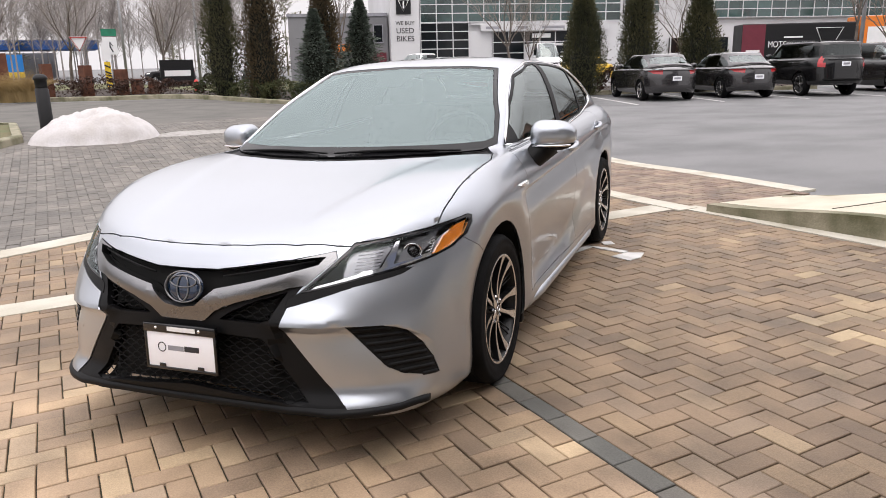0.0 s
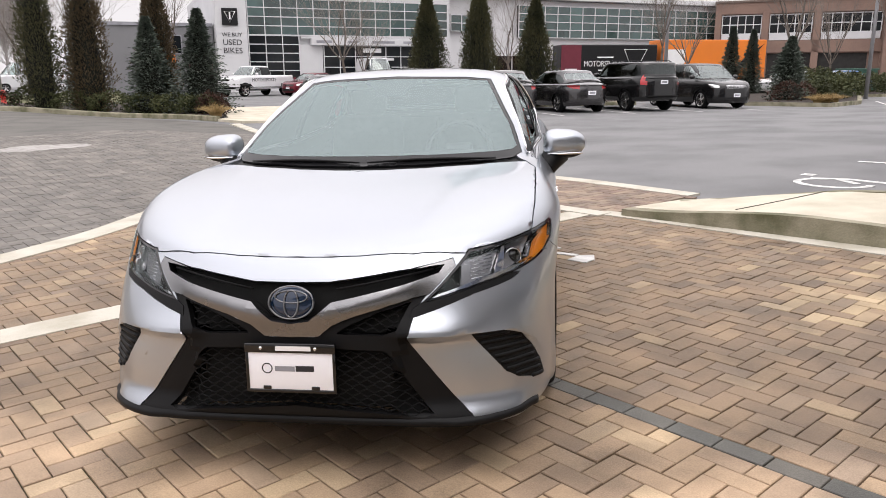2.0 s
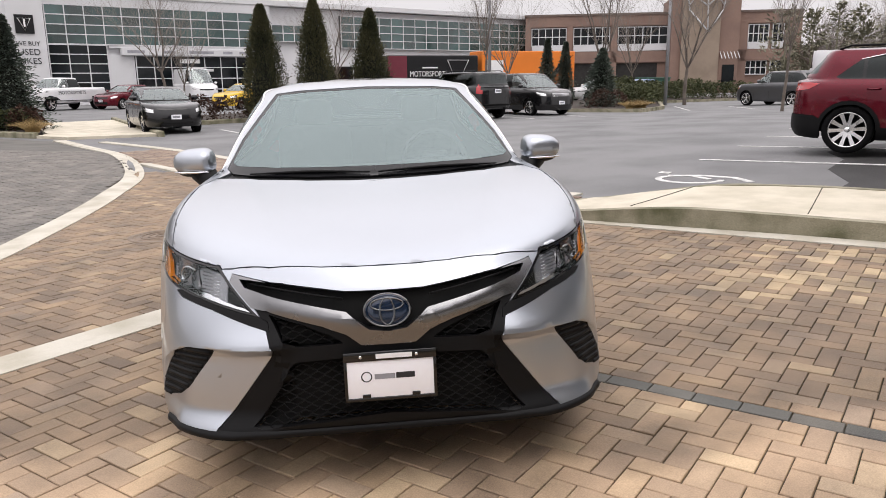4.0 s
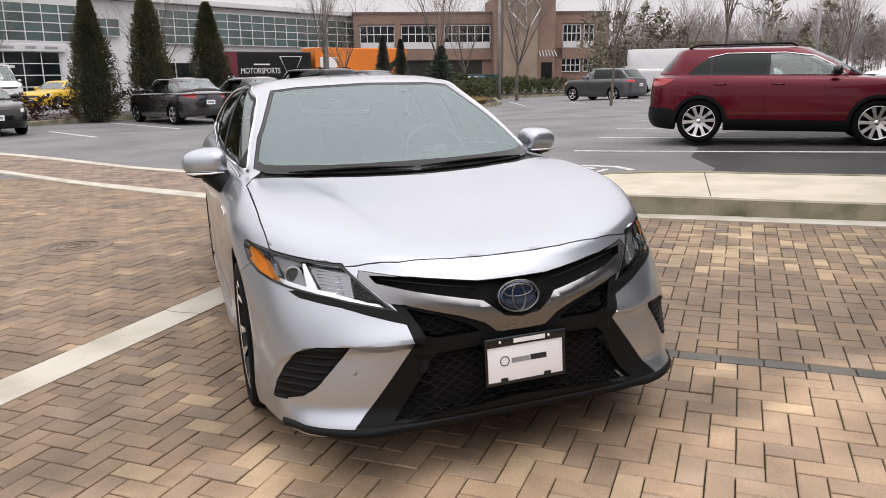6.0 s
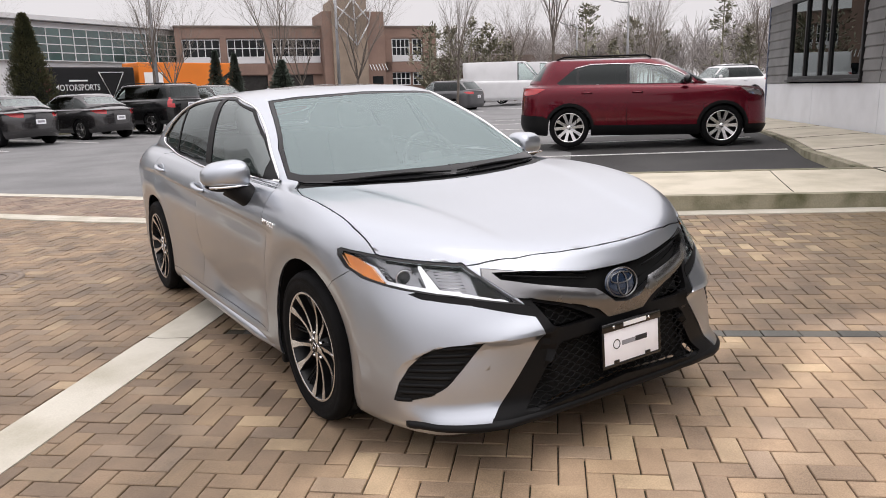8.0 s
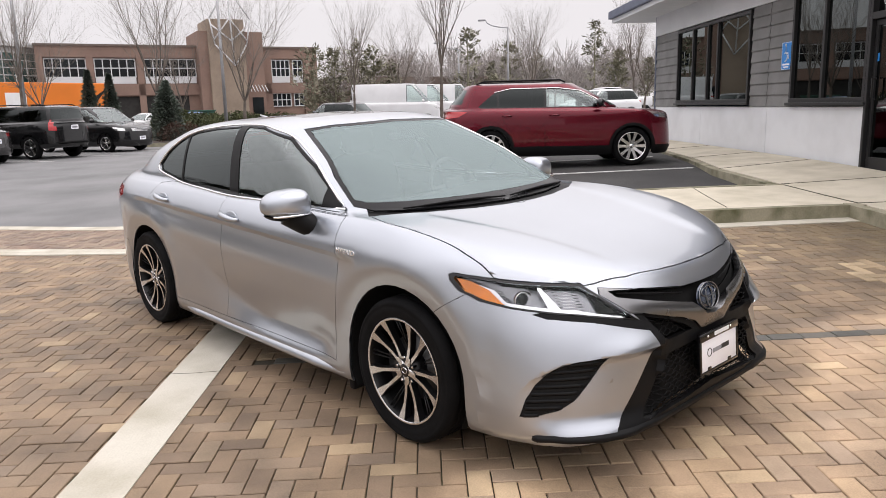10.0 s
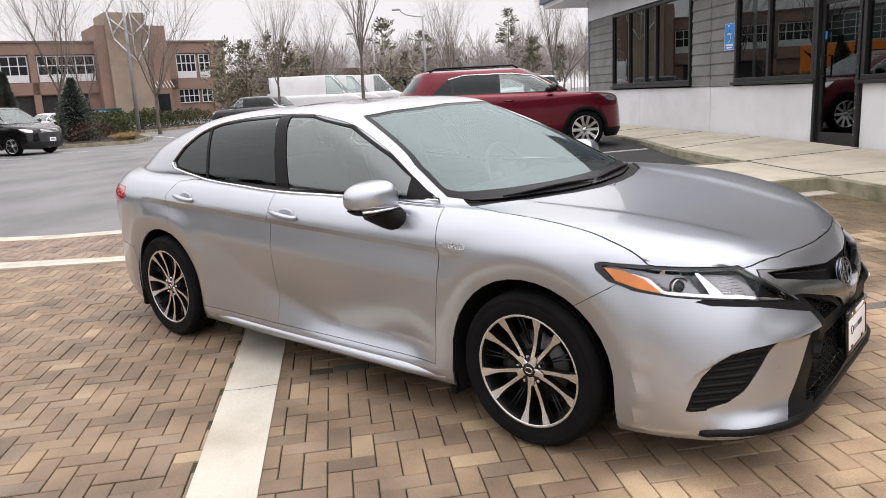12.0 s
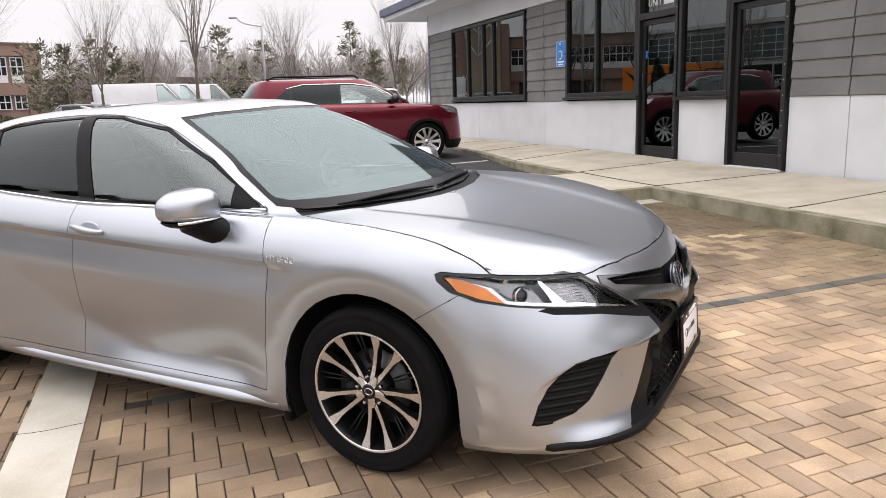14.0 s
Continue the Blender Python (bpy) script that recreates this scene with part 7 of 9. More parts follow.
# shrubs along the kerbs
rng = random.Random(5)
for k in range(1, 13):
    p = LEFT_KERB[2 + 2 * k] if 2 + 2 * k < len(LEFT_KERB) else LEFT_KERB[-1]
    q = LEFT_KERB[min(3 + 2 * k, len(LEFT_KERB) - 1)]
    d = (q - p).normalized() if (q - p).length > 0 else Vector((0, 1, 0))
    x, y = p.x + d.y * 0.95, p.y - d.x * 0.95
    red = k > 6
    shrub(at_ground(x, y, 1, 0, 0.08), 1.0 if red else 0.8, 0.75, rng.uniform(0.55, 0.75), M_REDSHRUB if red else M_SHRUB, "low russet shrub behind the kerb" if red else "clipped green shrub behind the kerb", 1000, 100 + k)
for k in range(2):
    shrub(at_ground(10.5 + 0.5 * k, 26.0 + 0.8 * k, 1, 0, 0.08), 0.5, 0.5, 0.7, M_REDSHRUB, "sparse russet shrub at the end of the bed", 700, 140 + k)
for k in range(9):
    x, y = 16.3 + 1.25 * k, 25.0 - 0.49 * k
    shrub(at_ground(x, y, 1, 0, 0.08), 0.85, 0.6, rng.uniform(0.75, 1.0), M_REDSHRUB, "russet winter shrub in front of the cedars", 1000, 160 + k)
grass_tuft(at_ground(10.0, 24.6, 1, 0, 0.06), 0.6, 0.6, 1)
for k in range(4):
    grass_tuft(at_ground(-1.6 + 0.4 * k, 33.2 - 0.2 * k, 1, 0, 0.06), 0.9, 1.3, 2 + k)
for k in range(3):
    grass_tuft(at_ground(31.4 + 0.8 * k, 13.9, 1, 0, 0.08), 0.55, 0.5, 20 + k)
shrub(at_ground(32.0, 15.2, 1, 0, 0.08), 1.2, 0.9, 0.8, M_REDSHRUB, "russet shrub at the end of the far bed", 900, 190)
for k in range(16):
    x, y = 36.0 + 1.25 * k, 15.6 + (0.3 * k if k < 7 else 2.1 - 0.42 * (k - 7))
    shrub(at_ground(x, y, 1, 0, 0.08), 1.1, 0.9, 0.9 + 0.25 * rng.random(), M_SHRUB, "low clipped hedge plant in the far bed", 650, 200 + k, 0.12)
for k in range(12):
    x, y = 40.0 + 1.5 * k, 18.6 + (0.25 * k if k < 5 else 1.25 - 0.35 * (k - 5))
    shrub(at_ground(x, y, 1, 0, 0.08), 1.2, 0.9, 1.1 + 0.3 * rng.random(), M_SHRUB, "taller hedge plant in the far bed", 650, 230 + k, 0.14)

# bare trees: four grown, the rest copies
kinds = [bare_tree(at_ground(27.0, 42.0), 9.0, "leafless spreading street tree", 3, 0.58, 0.24), bare_tree(at_ground(39.8, 18.9), 9.5, "leafless upright street tree", 8, 0.46, 0.26), bare_tree(at_ground(41.0, 14.4), 9.0, "leafless vase-shaped tree before the brick building", 13, 0.5, 0.22), bare_tree(at_ground(41.5, 3.0), 9.5, "slender leafless young tree", 21, 0.22, 0.35, 4, 3, True)]
for k, (i, x, y, s) in enumerate(((0, 35.5, 35.4, 1.0), (0, 43.5, 27.2, 0.95), (3, 36.0, 24.5, 0.9), (2, 6.0, 45.0, 1.05), (0, 1.5, 52.0, 1.15), (1, 9.5, 36.5, 0.9), (3, 14.0, 38.0, 0.85), (2, 12.0, 58.0, 1.2), (0, -3.0, 60.0, 1.2), (3, 29.0, 7.0, 0.62), (3, 39.5, -7.6, 0.75), (0, 40.5, -8.6, 0.75), (1, 58.0, 6.0, 0.9), (3, 60.0, -5.0, 0.9), (0, 66.0, 9.5, 0.95), (1, 51.0, -3.5, 0.8), (2, 30.5, 45.0, 0.8), (1, 47.5, 20.0, 0.8))):
    copy_thing(kinds[i], at_ground(x, y, s * 0.9, 47 * k))

# far woods, past counting
def far_wood(name, spots, label, dark=False, h=(7, 11), seed=1):
    rng2 = random.Random(seed)
    so = Soup()
    for x, y in spots:
        hh = rng2.uniform(*h)
        if dark:
            wide, s0, bushy = rng2.uniform(0.22, 0.36), rng2.random() * 50, rng2.random() < 0.55
            foot = Vector((x, y, level(x, y)))
            so.bar(foot, foot + Vector((0, 0, hh * 0.9)), 0.12, 0.03, 5)
            # whorls of drooping limbs, each with its own sprays
            for i in range(95):
                t = rng2.random() ** 0.85
                a = rng2.random() * math.tau
                body = (math.sin(math.pi * (0.12 + 0.86 * t)) ** 0.7 * 0.8 if bushy else (1 - t) ** 0.75) * (1 + 0.8 * noise.noise((math.cos(a) * 1.8 + s0, math.sin(a) * 1.8, t * 6)))
                reach = hh * wide * body * rng2.uniform(0.55, 1.15)
                out = Vector((math.cos(a), math.sin(a), rng2.uniform(0.1, 0.7) if bushy else rng2.uniform(-0.3, 0.15)))
                p = foot + Vector((0, 0, hh * (0.06 + 0.92 * t)))
                for j in range(9):
                    q = p + out * reach * rng2.uniform(0.25, 1.0) + Vector((rng2.uniform(-1, 1), rng2.uniform(-1, 1), rng2.uniform(-1, 1))) * 0.16
                    so.leaf(q, (out + Vector((rng2.uniform(-0.8, 0.8), rng2.uniform(-0.8, 0.8), rng2.uniform(-0.3, 0.8)))).normalized(), Vector((rng2.uniform(-0.6, 0.6), rng2.uniform(-0.6, 0.6), 1)), rng2.uniform(0.2, 0.5), 0.09)
        else:
            base = Vector((x, y, level(x, y)))
            so.bar(base, base + Vector((0, 0, hh * 0.5)), 0.09, 0.05, 4)
            for i in range(70):
                a, t = rng2.random() * math.tau, rng2.uniform(0.25, 0.75)
                p = base + Vector((0, 0, hh * t))
                d = Vector((math.cos(a), math.sin(a), rng2.uniform(0.5, 2.0))).normalized()
                q = p + d * hh * rng2.uniform(0.16, 0.34)
                so.bar(p, q, 0.026, 0.012, 3)
                for j in range(3):
                    e = (d + Vector((rng2.uniform(-1, 1), rng2.uniform(-1, 1), rng2.uniform(-0.2, 1))) * 0.6).normalized()
                    b = p + (q - p) * rng2.uniform(0.4, 1)
                    so.bar(b, b + e * hh * 0.14, 0.02, 0.008, 3)
    ob = so.mesh(name, M_HAZEFIR if dark else M_HAZETWIG)
    return tagged(ob, label, "woods", kind="stuff")


rng = random.Random(11)
far_wood("far_woods", [(rng.uniform(85, 130), rng.uniform(-45, 16)) for k in range(120)], "leafless woods in the distance, paled in colour for haze", False, (6, 10), 2)
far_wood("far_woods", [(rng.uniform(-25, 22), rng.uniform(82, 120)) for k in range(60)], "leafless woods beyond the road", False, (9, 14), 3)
far_wood("far_firs", [(rng.uniform(74, 105), rng.uniform(-22, 17)) for k in range(7)] + [(62, 13.4), (63.5, 11.8), (61.5, 9.8), (63.5, 8.4), (65, 6.9), (62.2, 0.3), (60.5, -12.2), (61.5, -10.4), (70, -17.5), (79, 16.2)], "fir trees in the distance, paled in colour for haze", True, (5, 8), 4)
far_wood("far_firs", [(rng.uniform(-20, 30), rng.uniform(85, 125)) for k in range(9)], "fir trees beyond the road, paled in colour for haze", True, (6, 10), 5)
far_wood("far_woods", [(rng.uniform(150, 260), rng.uniform(-120, 60)) for k in range(160)], "woods on the horizon, paled in colour for haze", False, (8, 13), 6)


# ---- buildings across the lot ----
M_PANEL = surface("white_metal_panel", (0.62, 0.62, 0.63), 0.7, 0, 0.04, 0.4, 20)
M_TEAL = surface("teal_reflective_glass", (0.035, 0.075, 0.07), 0.06, 0.0, 0.25, 0.35, 2.0, rnd=0.35, spec=0.9, coat=0.5)
M_FARDARK = surface("dark_window_glass", (0.012, 0.015, 0.017), 0.08, 0, 0.3, 0.4, 2, rnd=0.4, spec=0.3)
M_BRICKWALL = surface("brown_brick_wall", (0.25, 0.165, 0.130), 0.9, 0, 0.12, 0.5, 9, 0.1, tint=(0.205, 0.135, 0.11))
M_TANWALL = surface("tan_stone_wall", (0.30, 0.235, 0.18), 0.9, 0, 0.1, 0.6, 9)
M_COPING = surface("dark_coping", (0.16, 0.12, 0.10), 0.8)
M_GREYWALL = surface("mid_grey_wall", (0.20, 0.20, 0.21), 0.8, 0, 0.06, 0.5, 15)
M_ORANGE = surface("orange_panel", (0.75, 0.20, 0.015), 0.45, 0, 0.05, 0.5, 20)
M_MAROON = surface("maroon_panel", (0.14, 0.015, 0.03), 0.5, 0, 0.05)
M_TRUCKBLACK = surface("black_trailer_wrap", (0.012, 0.012, 0.013), 0.5, 0, 0.1, 1, 30, spec=0.25)
M_STEEL = surface("galvanised_steel", (0.36, 0.36, 0.37), 0.5, 0.6, 0.1, 2, 60)
M_CORTEN = surface("rusted_steel", (0.13, 0.05, 0.028), 0.9, 0, 0.2, 3, 60, 0.2)
M_SNOW = surface("dirty_snow", (0.52, 0.50, 0.50), 0.9, 0, 0.12, 2.2, 30, 0.8, tint=(0.42, 0.39, 0.37))
M_HYDRANT = surface("red_enamel", (0.55, 0.03, 0.02), 0.4)
M_SIGNGREEN = surface("green_sign_panel", (0.02, 0.22, 0.12), 0.5)
M_SIGNYELLOW = surface("yellow_sign_panel", (0.75, 0.52, 0.03), 0.5)
M_GREENBOX = surface("green_utility_paint", (0.03, 0.10, 0.07), 0.6)
M_CANOPY = surface("blue_canopy", (0.02, 0.10, 0.36), 0.5)


def facade_pose(a, b, z=0.0):
    return pose(a[0], a[1], z, 0, 0, math.degrees(math.atan2(b[1] - a[1], b[0] - a[0])))


def window_grid(owner, s0, s1, z0, z1, cols, rows, glass_m, frame_m, y=0.0, bar=0.07):
    """A glazed opening: a frame with its bars, and each pane on its own."""
    w = part("window", boxed(s0, s1, y - 0.02, y + 0.3, z0, z1), M_SHOPDARK, owner, "", False)
    bm = bmesh.new()
    for k in range(cols + 1):
        x = s0 + (s1 - s0) * k / cols
        box(bm, x - bar / 2, x + bar / 2, y - 0.12, y - 0.022, z0 - bar / 2, z1 + bar / 2)
    for k in range(rows + 1):
        z = z0 + (z1 - z0) * k / rows
        box(bm, s0, s1, y - 0.11, y - 0.024, z - bar / 2, z + bar / 2)
    part("window_frame", bm, frame_m, w, "", False)
    me = None
    for i in range(cols):
        for j in range(rows):
            if me is None:
                ob = part("pane", boxed(0, (s1 - s0) / cols, -0.06, -0.03, 0, (z1 - z0) / rows), glass_m, w, "", False)
                me = ob.data
            else:
                ob = new("pane", me)
                ob.parent = w
            ob.location = (s0 + (s1 - s0) * i / cols, y, z0 + (z1 - z0) * j / rows)
            ob.rotation_euler = (radians(random.uniform(-0.5, 0.5)), 0, radians(random.uniform(-0.5, 0.5)))
    return w


A, B = (24.0, 58.5), (74.0, 42.0)
hall = thing("white_building", facade_pose(A, B), "white two-storey showroom with teal curtain glazing", "building")
part("wall", boxed(1.7, 21.9, 0.3, 24, 0, 8.05, bevel=0.03), M_PANEL, hall, "white panel wall", False)
part("wall", boxed(21.9, 53.0, 0.9, 24, 0, 8.0, bevel=0.03), M_PANEL, hall, "white panel wall", False)
part("wall", boxed(1.7, 4.1, -0.3, 0.4, 0, 9.4, bevel=0.03), M_PANEL, hall, "white sign tower", False)
part("wall", boxed(4.1, 8.3, 0.02, 0.4, 0, 1.0), M_PANEL, hall, "white plinth", False)
part("wall", boxed(8.4, 21.9, -0.05, 0.4, 4.25, 4.5), M_PANEL, hall, "white band", False)
part("wall", boxed(8.3, 10.2, -0.05, 0.4, 0, 3.75), M_PANEL, hall, "white pier", False)
part("wall", boxed(19.9, 21.9, -0.05, 0.4, 0, 4.3), M_PANEL, hall, "white pier", False)
part("parapet", boxed(1.7, 53.1, 0.2, 24.1, 8.05, 8.5, bevel=0.03), M_PANEL, hall, "pale roof edge", False)
part("roof", boxed(1.8, 52.9, 1.0, 23.9, 7.9, 8.1), M_GREYWALL, hall, "flat roof", False)
window_grid(hall, 4.2, 8.25, 1.0, 4.45, 3, 5, M_FARDARK, M_PANEL)
window_grid(hall, 4.2, 21.5, 4.5, 7.3, 13, 4, M_TEAL, M_PANEL)
window_grid(hall, 10.3, 19.8, 0.2, 3.7, 7, 4, M_FARDARK, M_PANEL)
window_grid(hall, 22.1, 25.3, 5.1, 6.5, 3, 2, M_TEAL, M_PANEL, 0.6)
window_grid(hall, 29.0, 52.6, 4.65, 7.5, 17, 4, M_TEAL, M_PANEL, 0.6)
window_grid(hall, 26.5, 32.0, 0.3, 3.0, 3, 2, M_FARDARK, M_PANEL, 0.6)
window_grid(hall, 36.0, 50.0, 0.6, 2.6, 8, 2, M_FARDARK, M_PANEL, 0.6)
part("door", boxed(14.2, 16.2, -0.15, -0.05, 0.1, 2.5), M_FARDARK, hall, "glass entrance door", False)
part("door_frame", boxed(14.0, 16.4, -0.2, -0.12, 2.5, 2.7), M_PANEL, hall, "white door head", False)
sign = part("sign_band", boxed(9.2, 20.3, -0.5, 0.1, 3.72, 4.28, bevel=0.02), M_PANEL, hall, "white sign band with small dark marks", False)
for x0, x1 in ((9.6, 10.9), (12.3, 13.2), (14.4, 16.4), (17.2, 18.0), (18.6, 19.6)):
    part("print_bar", boxed(x0, x1, -0.52, -0.5, 3.9, 4.1), M_GREYINK, sign, "grey bar of lettering", False)
part("print_bar", boxed(13.7, 15.3, -0.14, -0.12, 3.15, 3.5), M_WHITE, hall, "pale bar of lettering", False)
emb = part("emblem_panel", boxed(2.2, 3.4, -0.42, -0.3, 5.15, 6.45, bevel=0.02), M_TRUCKBLACK, hall, "black panel with a white triangle", False)
part("triangle", tube(bmesh.new(), [(2.4, -0.44, 6.2), (3.2, -0.44, 6.2), (2.8, -0.44, 5.35)], 0.045, 5, True), M_WHITE, emb, "white triangle")
part("triangle_bar", boxed(2.74, 2.86, -0.45, -0.43, 5.6, 6.15), M_WHITE, emb, "white bar", False)
for text, z, size in (("WE BUY", 4.45, 0.42), ("USED", 3.85, 0.62), ("BIKES", 3.22, 0.62)):
    part("lettering", moved(letters(text, size, 0.02), Matrix.Translation((2.9, -0.32, z))), M_INK, hall, "dark lettering " + text, False)
grey_b = thing("grey_building", facade_pose(A, B), "grey low building beside the white showroom", "building")
part("wall", boxed(-6.5, 1.6, 1.0, 14, 0, 5.1, bevel=0.03), M_GREYWALL, grey_b, "grey wall", False)
part("parapet", boxed(-6.6, 1.6, 0.9, 14.1, 5.1, 5.35), M_GREYINK, grey_b, "dark roof edge", False)
for x in (-3.6, -1.6, 0.4):
    window_grid(grey_b, x, x + 0.75, 3.0, 4.4, 1, 1, M_FARDARK, M_GREYINK, 0.95)
part("orange_panel", boxed(-2.6, -1.4, 0.85, 0.99, 2.3, 2.9), M_ORANGE, grey_b, "orange panel", False)
part("orange_panel", boxed(-0.4, 1.4, 0.85, 0.99, 0.6, 2.2), M_MAROON, grey_b, "maroon poster panel", False)

A2, B2 = (72.8, 40.7), (84.5, 17.0)
office = thing("brick_building", facade_pose(A2, B2), "brown brick two-storey office with a corner tower", "building")
part("wall", boxed(-1.2, 27.2, 0.35, 20, 0, 8.2, bevel=0.03), M_BRICKWALL, office, "brown brick wall", False)
for s0, s1 in ((-1.2, -0.6), (3.25, 3.9), (7.95, 8.6), (13.95, 14.6), (20.8, 21.9), (25.6, 27.2)):
    part("pier", boxed(s0, s1, 0.0, 0.4, 0, 7.4, bevel=0.02), M_BRICKWALL, office, "brick pier", False)
part("wall", boxed(-1.2, 27.2, 0.05, 0.4, 7.1, 8.2), M_BRICKWALL, office, "brick parapet wall", False)
part("wall", boxed(-1.2, 27.2, 0.0, 0.4, 3.3, 4.45), M_BRICKWALL, office, "brick spandrel wall", False)
part("parapet", boxed(-1.3, 27.3, -0.08, 20.1, 8.2, 8.4), M_COPING, office, "dark coping", False)
for s0, s1, n in ((-0.5, 3.2, 5), (4.0, 7.8, 5), (8.7, 13.8, 6), (22.0, 24.0, 4), (24.4, 25.5, 2)):
    window_grid(office, s0, s1, 5.17, 6.95, n, 2, M_FARDARK, M_PANEL, 0.3, 0.09)
    part("panel", boxed(s0, s1, 0.18, 0.36, 4.5, 5.12), M_PANEL, office, "white panel under the window", False)
window_grid(office, 21.9, 24.0, 1.9, 3.3, 4, 2, M_FARDARK, M_PANEL, 0.3, 0.09)
window_grid(office, 24.4, 25.5, 1.9, 3.3, 2, 2, M_FARDARK, M_PANEL, 0.3, 0.09)
# no real recess: a flat dark sheet paints the shade of an open floor
part("recess", boxed(4.0, 12.9, 0.33, 0.36, 0.4, 3.2), M_SHOPDARK, office, "flat dark panel painted as the shade of an open ground floor", False)
part("tower", boxed(14.0, 20.8, -1.2, 6, 0, 9.8, bevel=0.03), M_BRICKWALL, office, "brick tower", False)
part("tower", boxed(15.0, 18.8, -1.6, 4, 0, 11.0, bevel=0.03), M_TANWALL, office, "tan tower core", False)
part("door", boxed(19.3, 20.5, -1.26, -1.2, 0.3, 2.9), M_FARDARK, office, "glass door", False)
for a, b in (((15.2, 11.0), (17.2, 14.2)), ((17.2, 14.2), (19.4, 11.0)), ((15.2, 11.0), (15.6, 8.4)), ((19.4, 11.0), (18.9, 8.4)), ((15.6, 8.4), (17.6, 6.2)), ((18.9, 8.4), (17.6, 6.2)), ((17.2, 14.2), (17.5, 6.2)), ((15.3, 10.4), (17.3, 8.8)), ((19.2, 10.4), (17.4, 8.8)), ((15.5, 8.8), (17.2, 11.0)), ((19.0, 8.8), (17.3, 11.0))):
    part("truss_bar", tube(bmesh.new(), [(a[0], -1.9, a[1]), (b[0], -1.9, b[1])], 0.08, 5), M_PANEL, office, "pale steel bar of the tower truss")
for k in range(6):
    part("canopy_slat", tube(bmesh.new(), [(19.0 + 0.35 * k, -1.2, 4.2), (19.0 + 0.35 * k, -2.4, 3.5)], 0.05, 4), M_PANEL, office, "pale canopy slat")
low_b = thing("low_building", facade_pose((88.0, 14.0), (100.0, -8.0)), "low brown building behind far trees", "building")
part("wall", boxed(0, 25, 0, 12, 0, 5.2), M_COPING, low_b, "brown wall", False)
window_grid(low_b, 3, 22, 2.6, 3.9, 10, 1, M_FARDARK, M_COPING, -0.02)

# trailers
A3, B3 = (42.0, 36.6), (54.9, 27.5)
t1 = thing("cargo_trailer", facade_pose(A3, B3, level(42, 36)), "black race trailer with maroon end panel", "trailer")
part("trailer_box", boxed(0.0, 7.2, 0, 2.5, 0.65, 3.35, bevel=0.08), M_TRUCKBLACK, t1, "black trailer body", False)
part("end_panel", boxed(0.02, 1.5, -0.02, 0.2, 0.7, 3.3, bevel=0.01), M_MAROON, t1, "maroon panel", False)
part("lettering", moved(letters("MOTORSPORTS", 0.46, 0.02), Matrix.Translation((3.2, -0.02, 1.98)) @ Matrix.Diagonal((0.92, 1, 1.25, 1))), M_WHITE, t1, "white lettering MOTORSPORTS", False)
for x0, x1, z0, z1 in ((0.3, 1.2, 1.5, 1.65), (2.7, 3.9, 2.4, 2.5), (2.8, 3.8, 1.5, 1.58)):
    part("print_bar", boxed(x0, x1, -0.03, -0.005, z0, z1), M_WHITE, t1, "white bar of lettering", False)
part("triangle", tube(bmesh.new(), [(4.7, -0.03, 3.0), (6.4, -0.03, 3.0), (5.5, -0.03, 1.2)], 0.05, 5, True), M_WHITE, t1, "white triangle outline")
t2 = thing("cargo_trailer", facade_pose(A3, B3, level(50, 30)), "bright orange box trailer with a dark mark", "trailer")
part("trailer_box", boxed(7.6, 15.7, 0.2, 2.8, 0.9, 3.7, bevel=0.06), M_ORANGE, t2, "orange trailer body", False)
bm = bmesh.new()
vs = [bm.verts.new(p) for p in ((13.0, 0.17, 1.3), (13.6, 0.17, 1.35), (15.5, 0.17, 3.4), (14.2, 0.17, 2.6))]
bm.faces.new(vs)
part("dark_mark", bm, M_TRUCKBLACK, t2, "dark slanted mark", False)
part("white_mark", boxed(8.0, 9.4, 0.17, 0.19, 1.7, 3.0), M_WHITE, t2, "white worn mark", False)
for t, x0, x1 in ((t1, 1.0, 6.4), (t2, 8.4, 14.8)):
    for x in (x0, x1):
        part("wheel", moved(spun(bmesh.new(), [(0.0, 0.2), (0.25, 0.2), (0.42, 0.15), (0.45, 0.0), (0.42, -0.1)], 20), Matrix.Translation((x, 0.3, 0.45)) @ Matrix.Diagonal((1, -1, 1, 1))), M_TYRE, t, "black trailer wheel")
    part("skid", boxed(x0 - 0.5, x1 + 0.5, 0.4, 2.2, 0.5, 0.9), M_TRIM, t, "dark chassis", False)


# vans, trucks and cars farther off
def cargo_van(m, label):
    return vehicle("cargo_van", m, label, M_WHITE_PAINT, wb=3.7, fo=1.0, ro=1.15, hw=1.0, h=2.62, belt=1.45, nose_z=1.15, cowl=0.3, roof_f=-0.75, roof_r=-4.6, deck=-4.8, deck_z=1.6, r=0.36, splits=(), cab=-1.25, dark=True, sill=0.3, category="van")


for k, y in enumerate((3.9, 2.6, 0.7)):
    cargo_van(ground_pose(44.6 + 2.8 * k, y, -90), "white high-roof cargo van in a row")


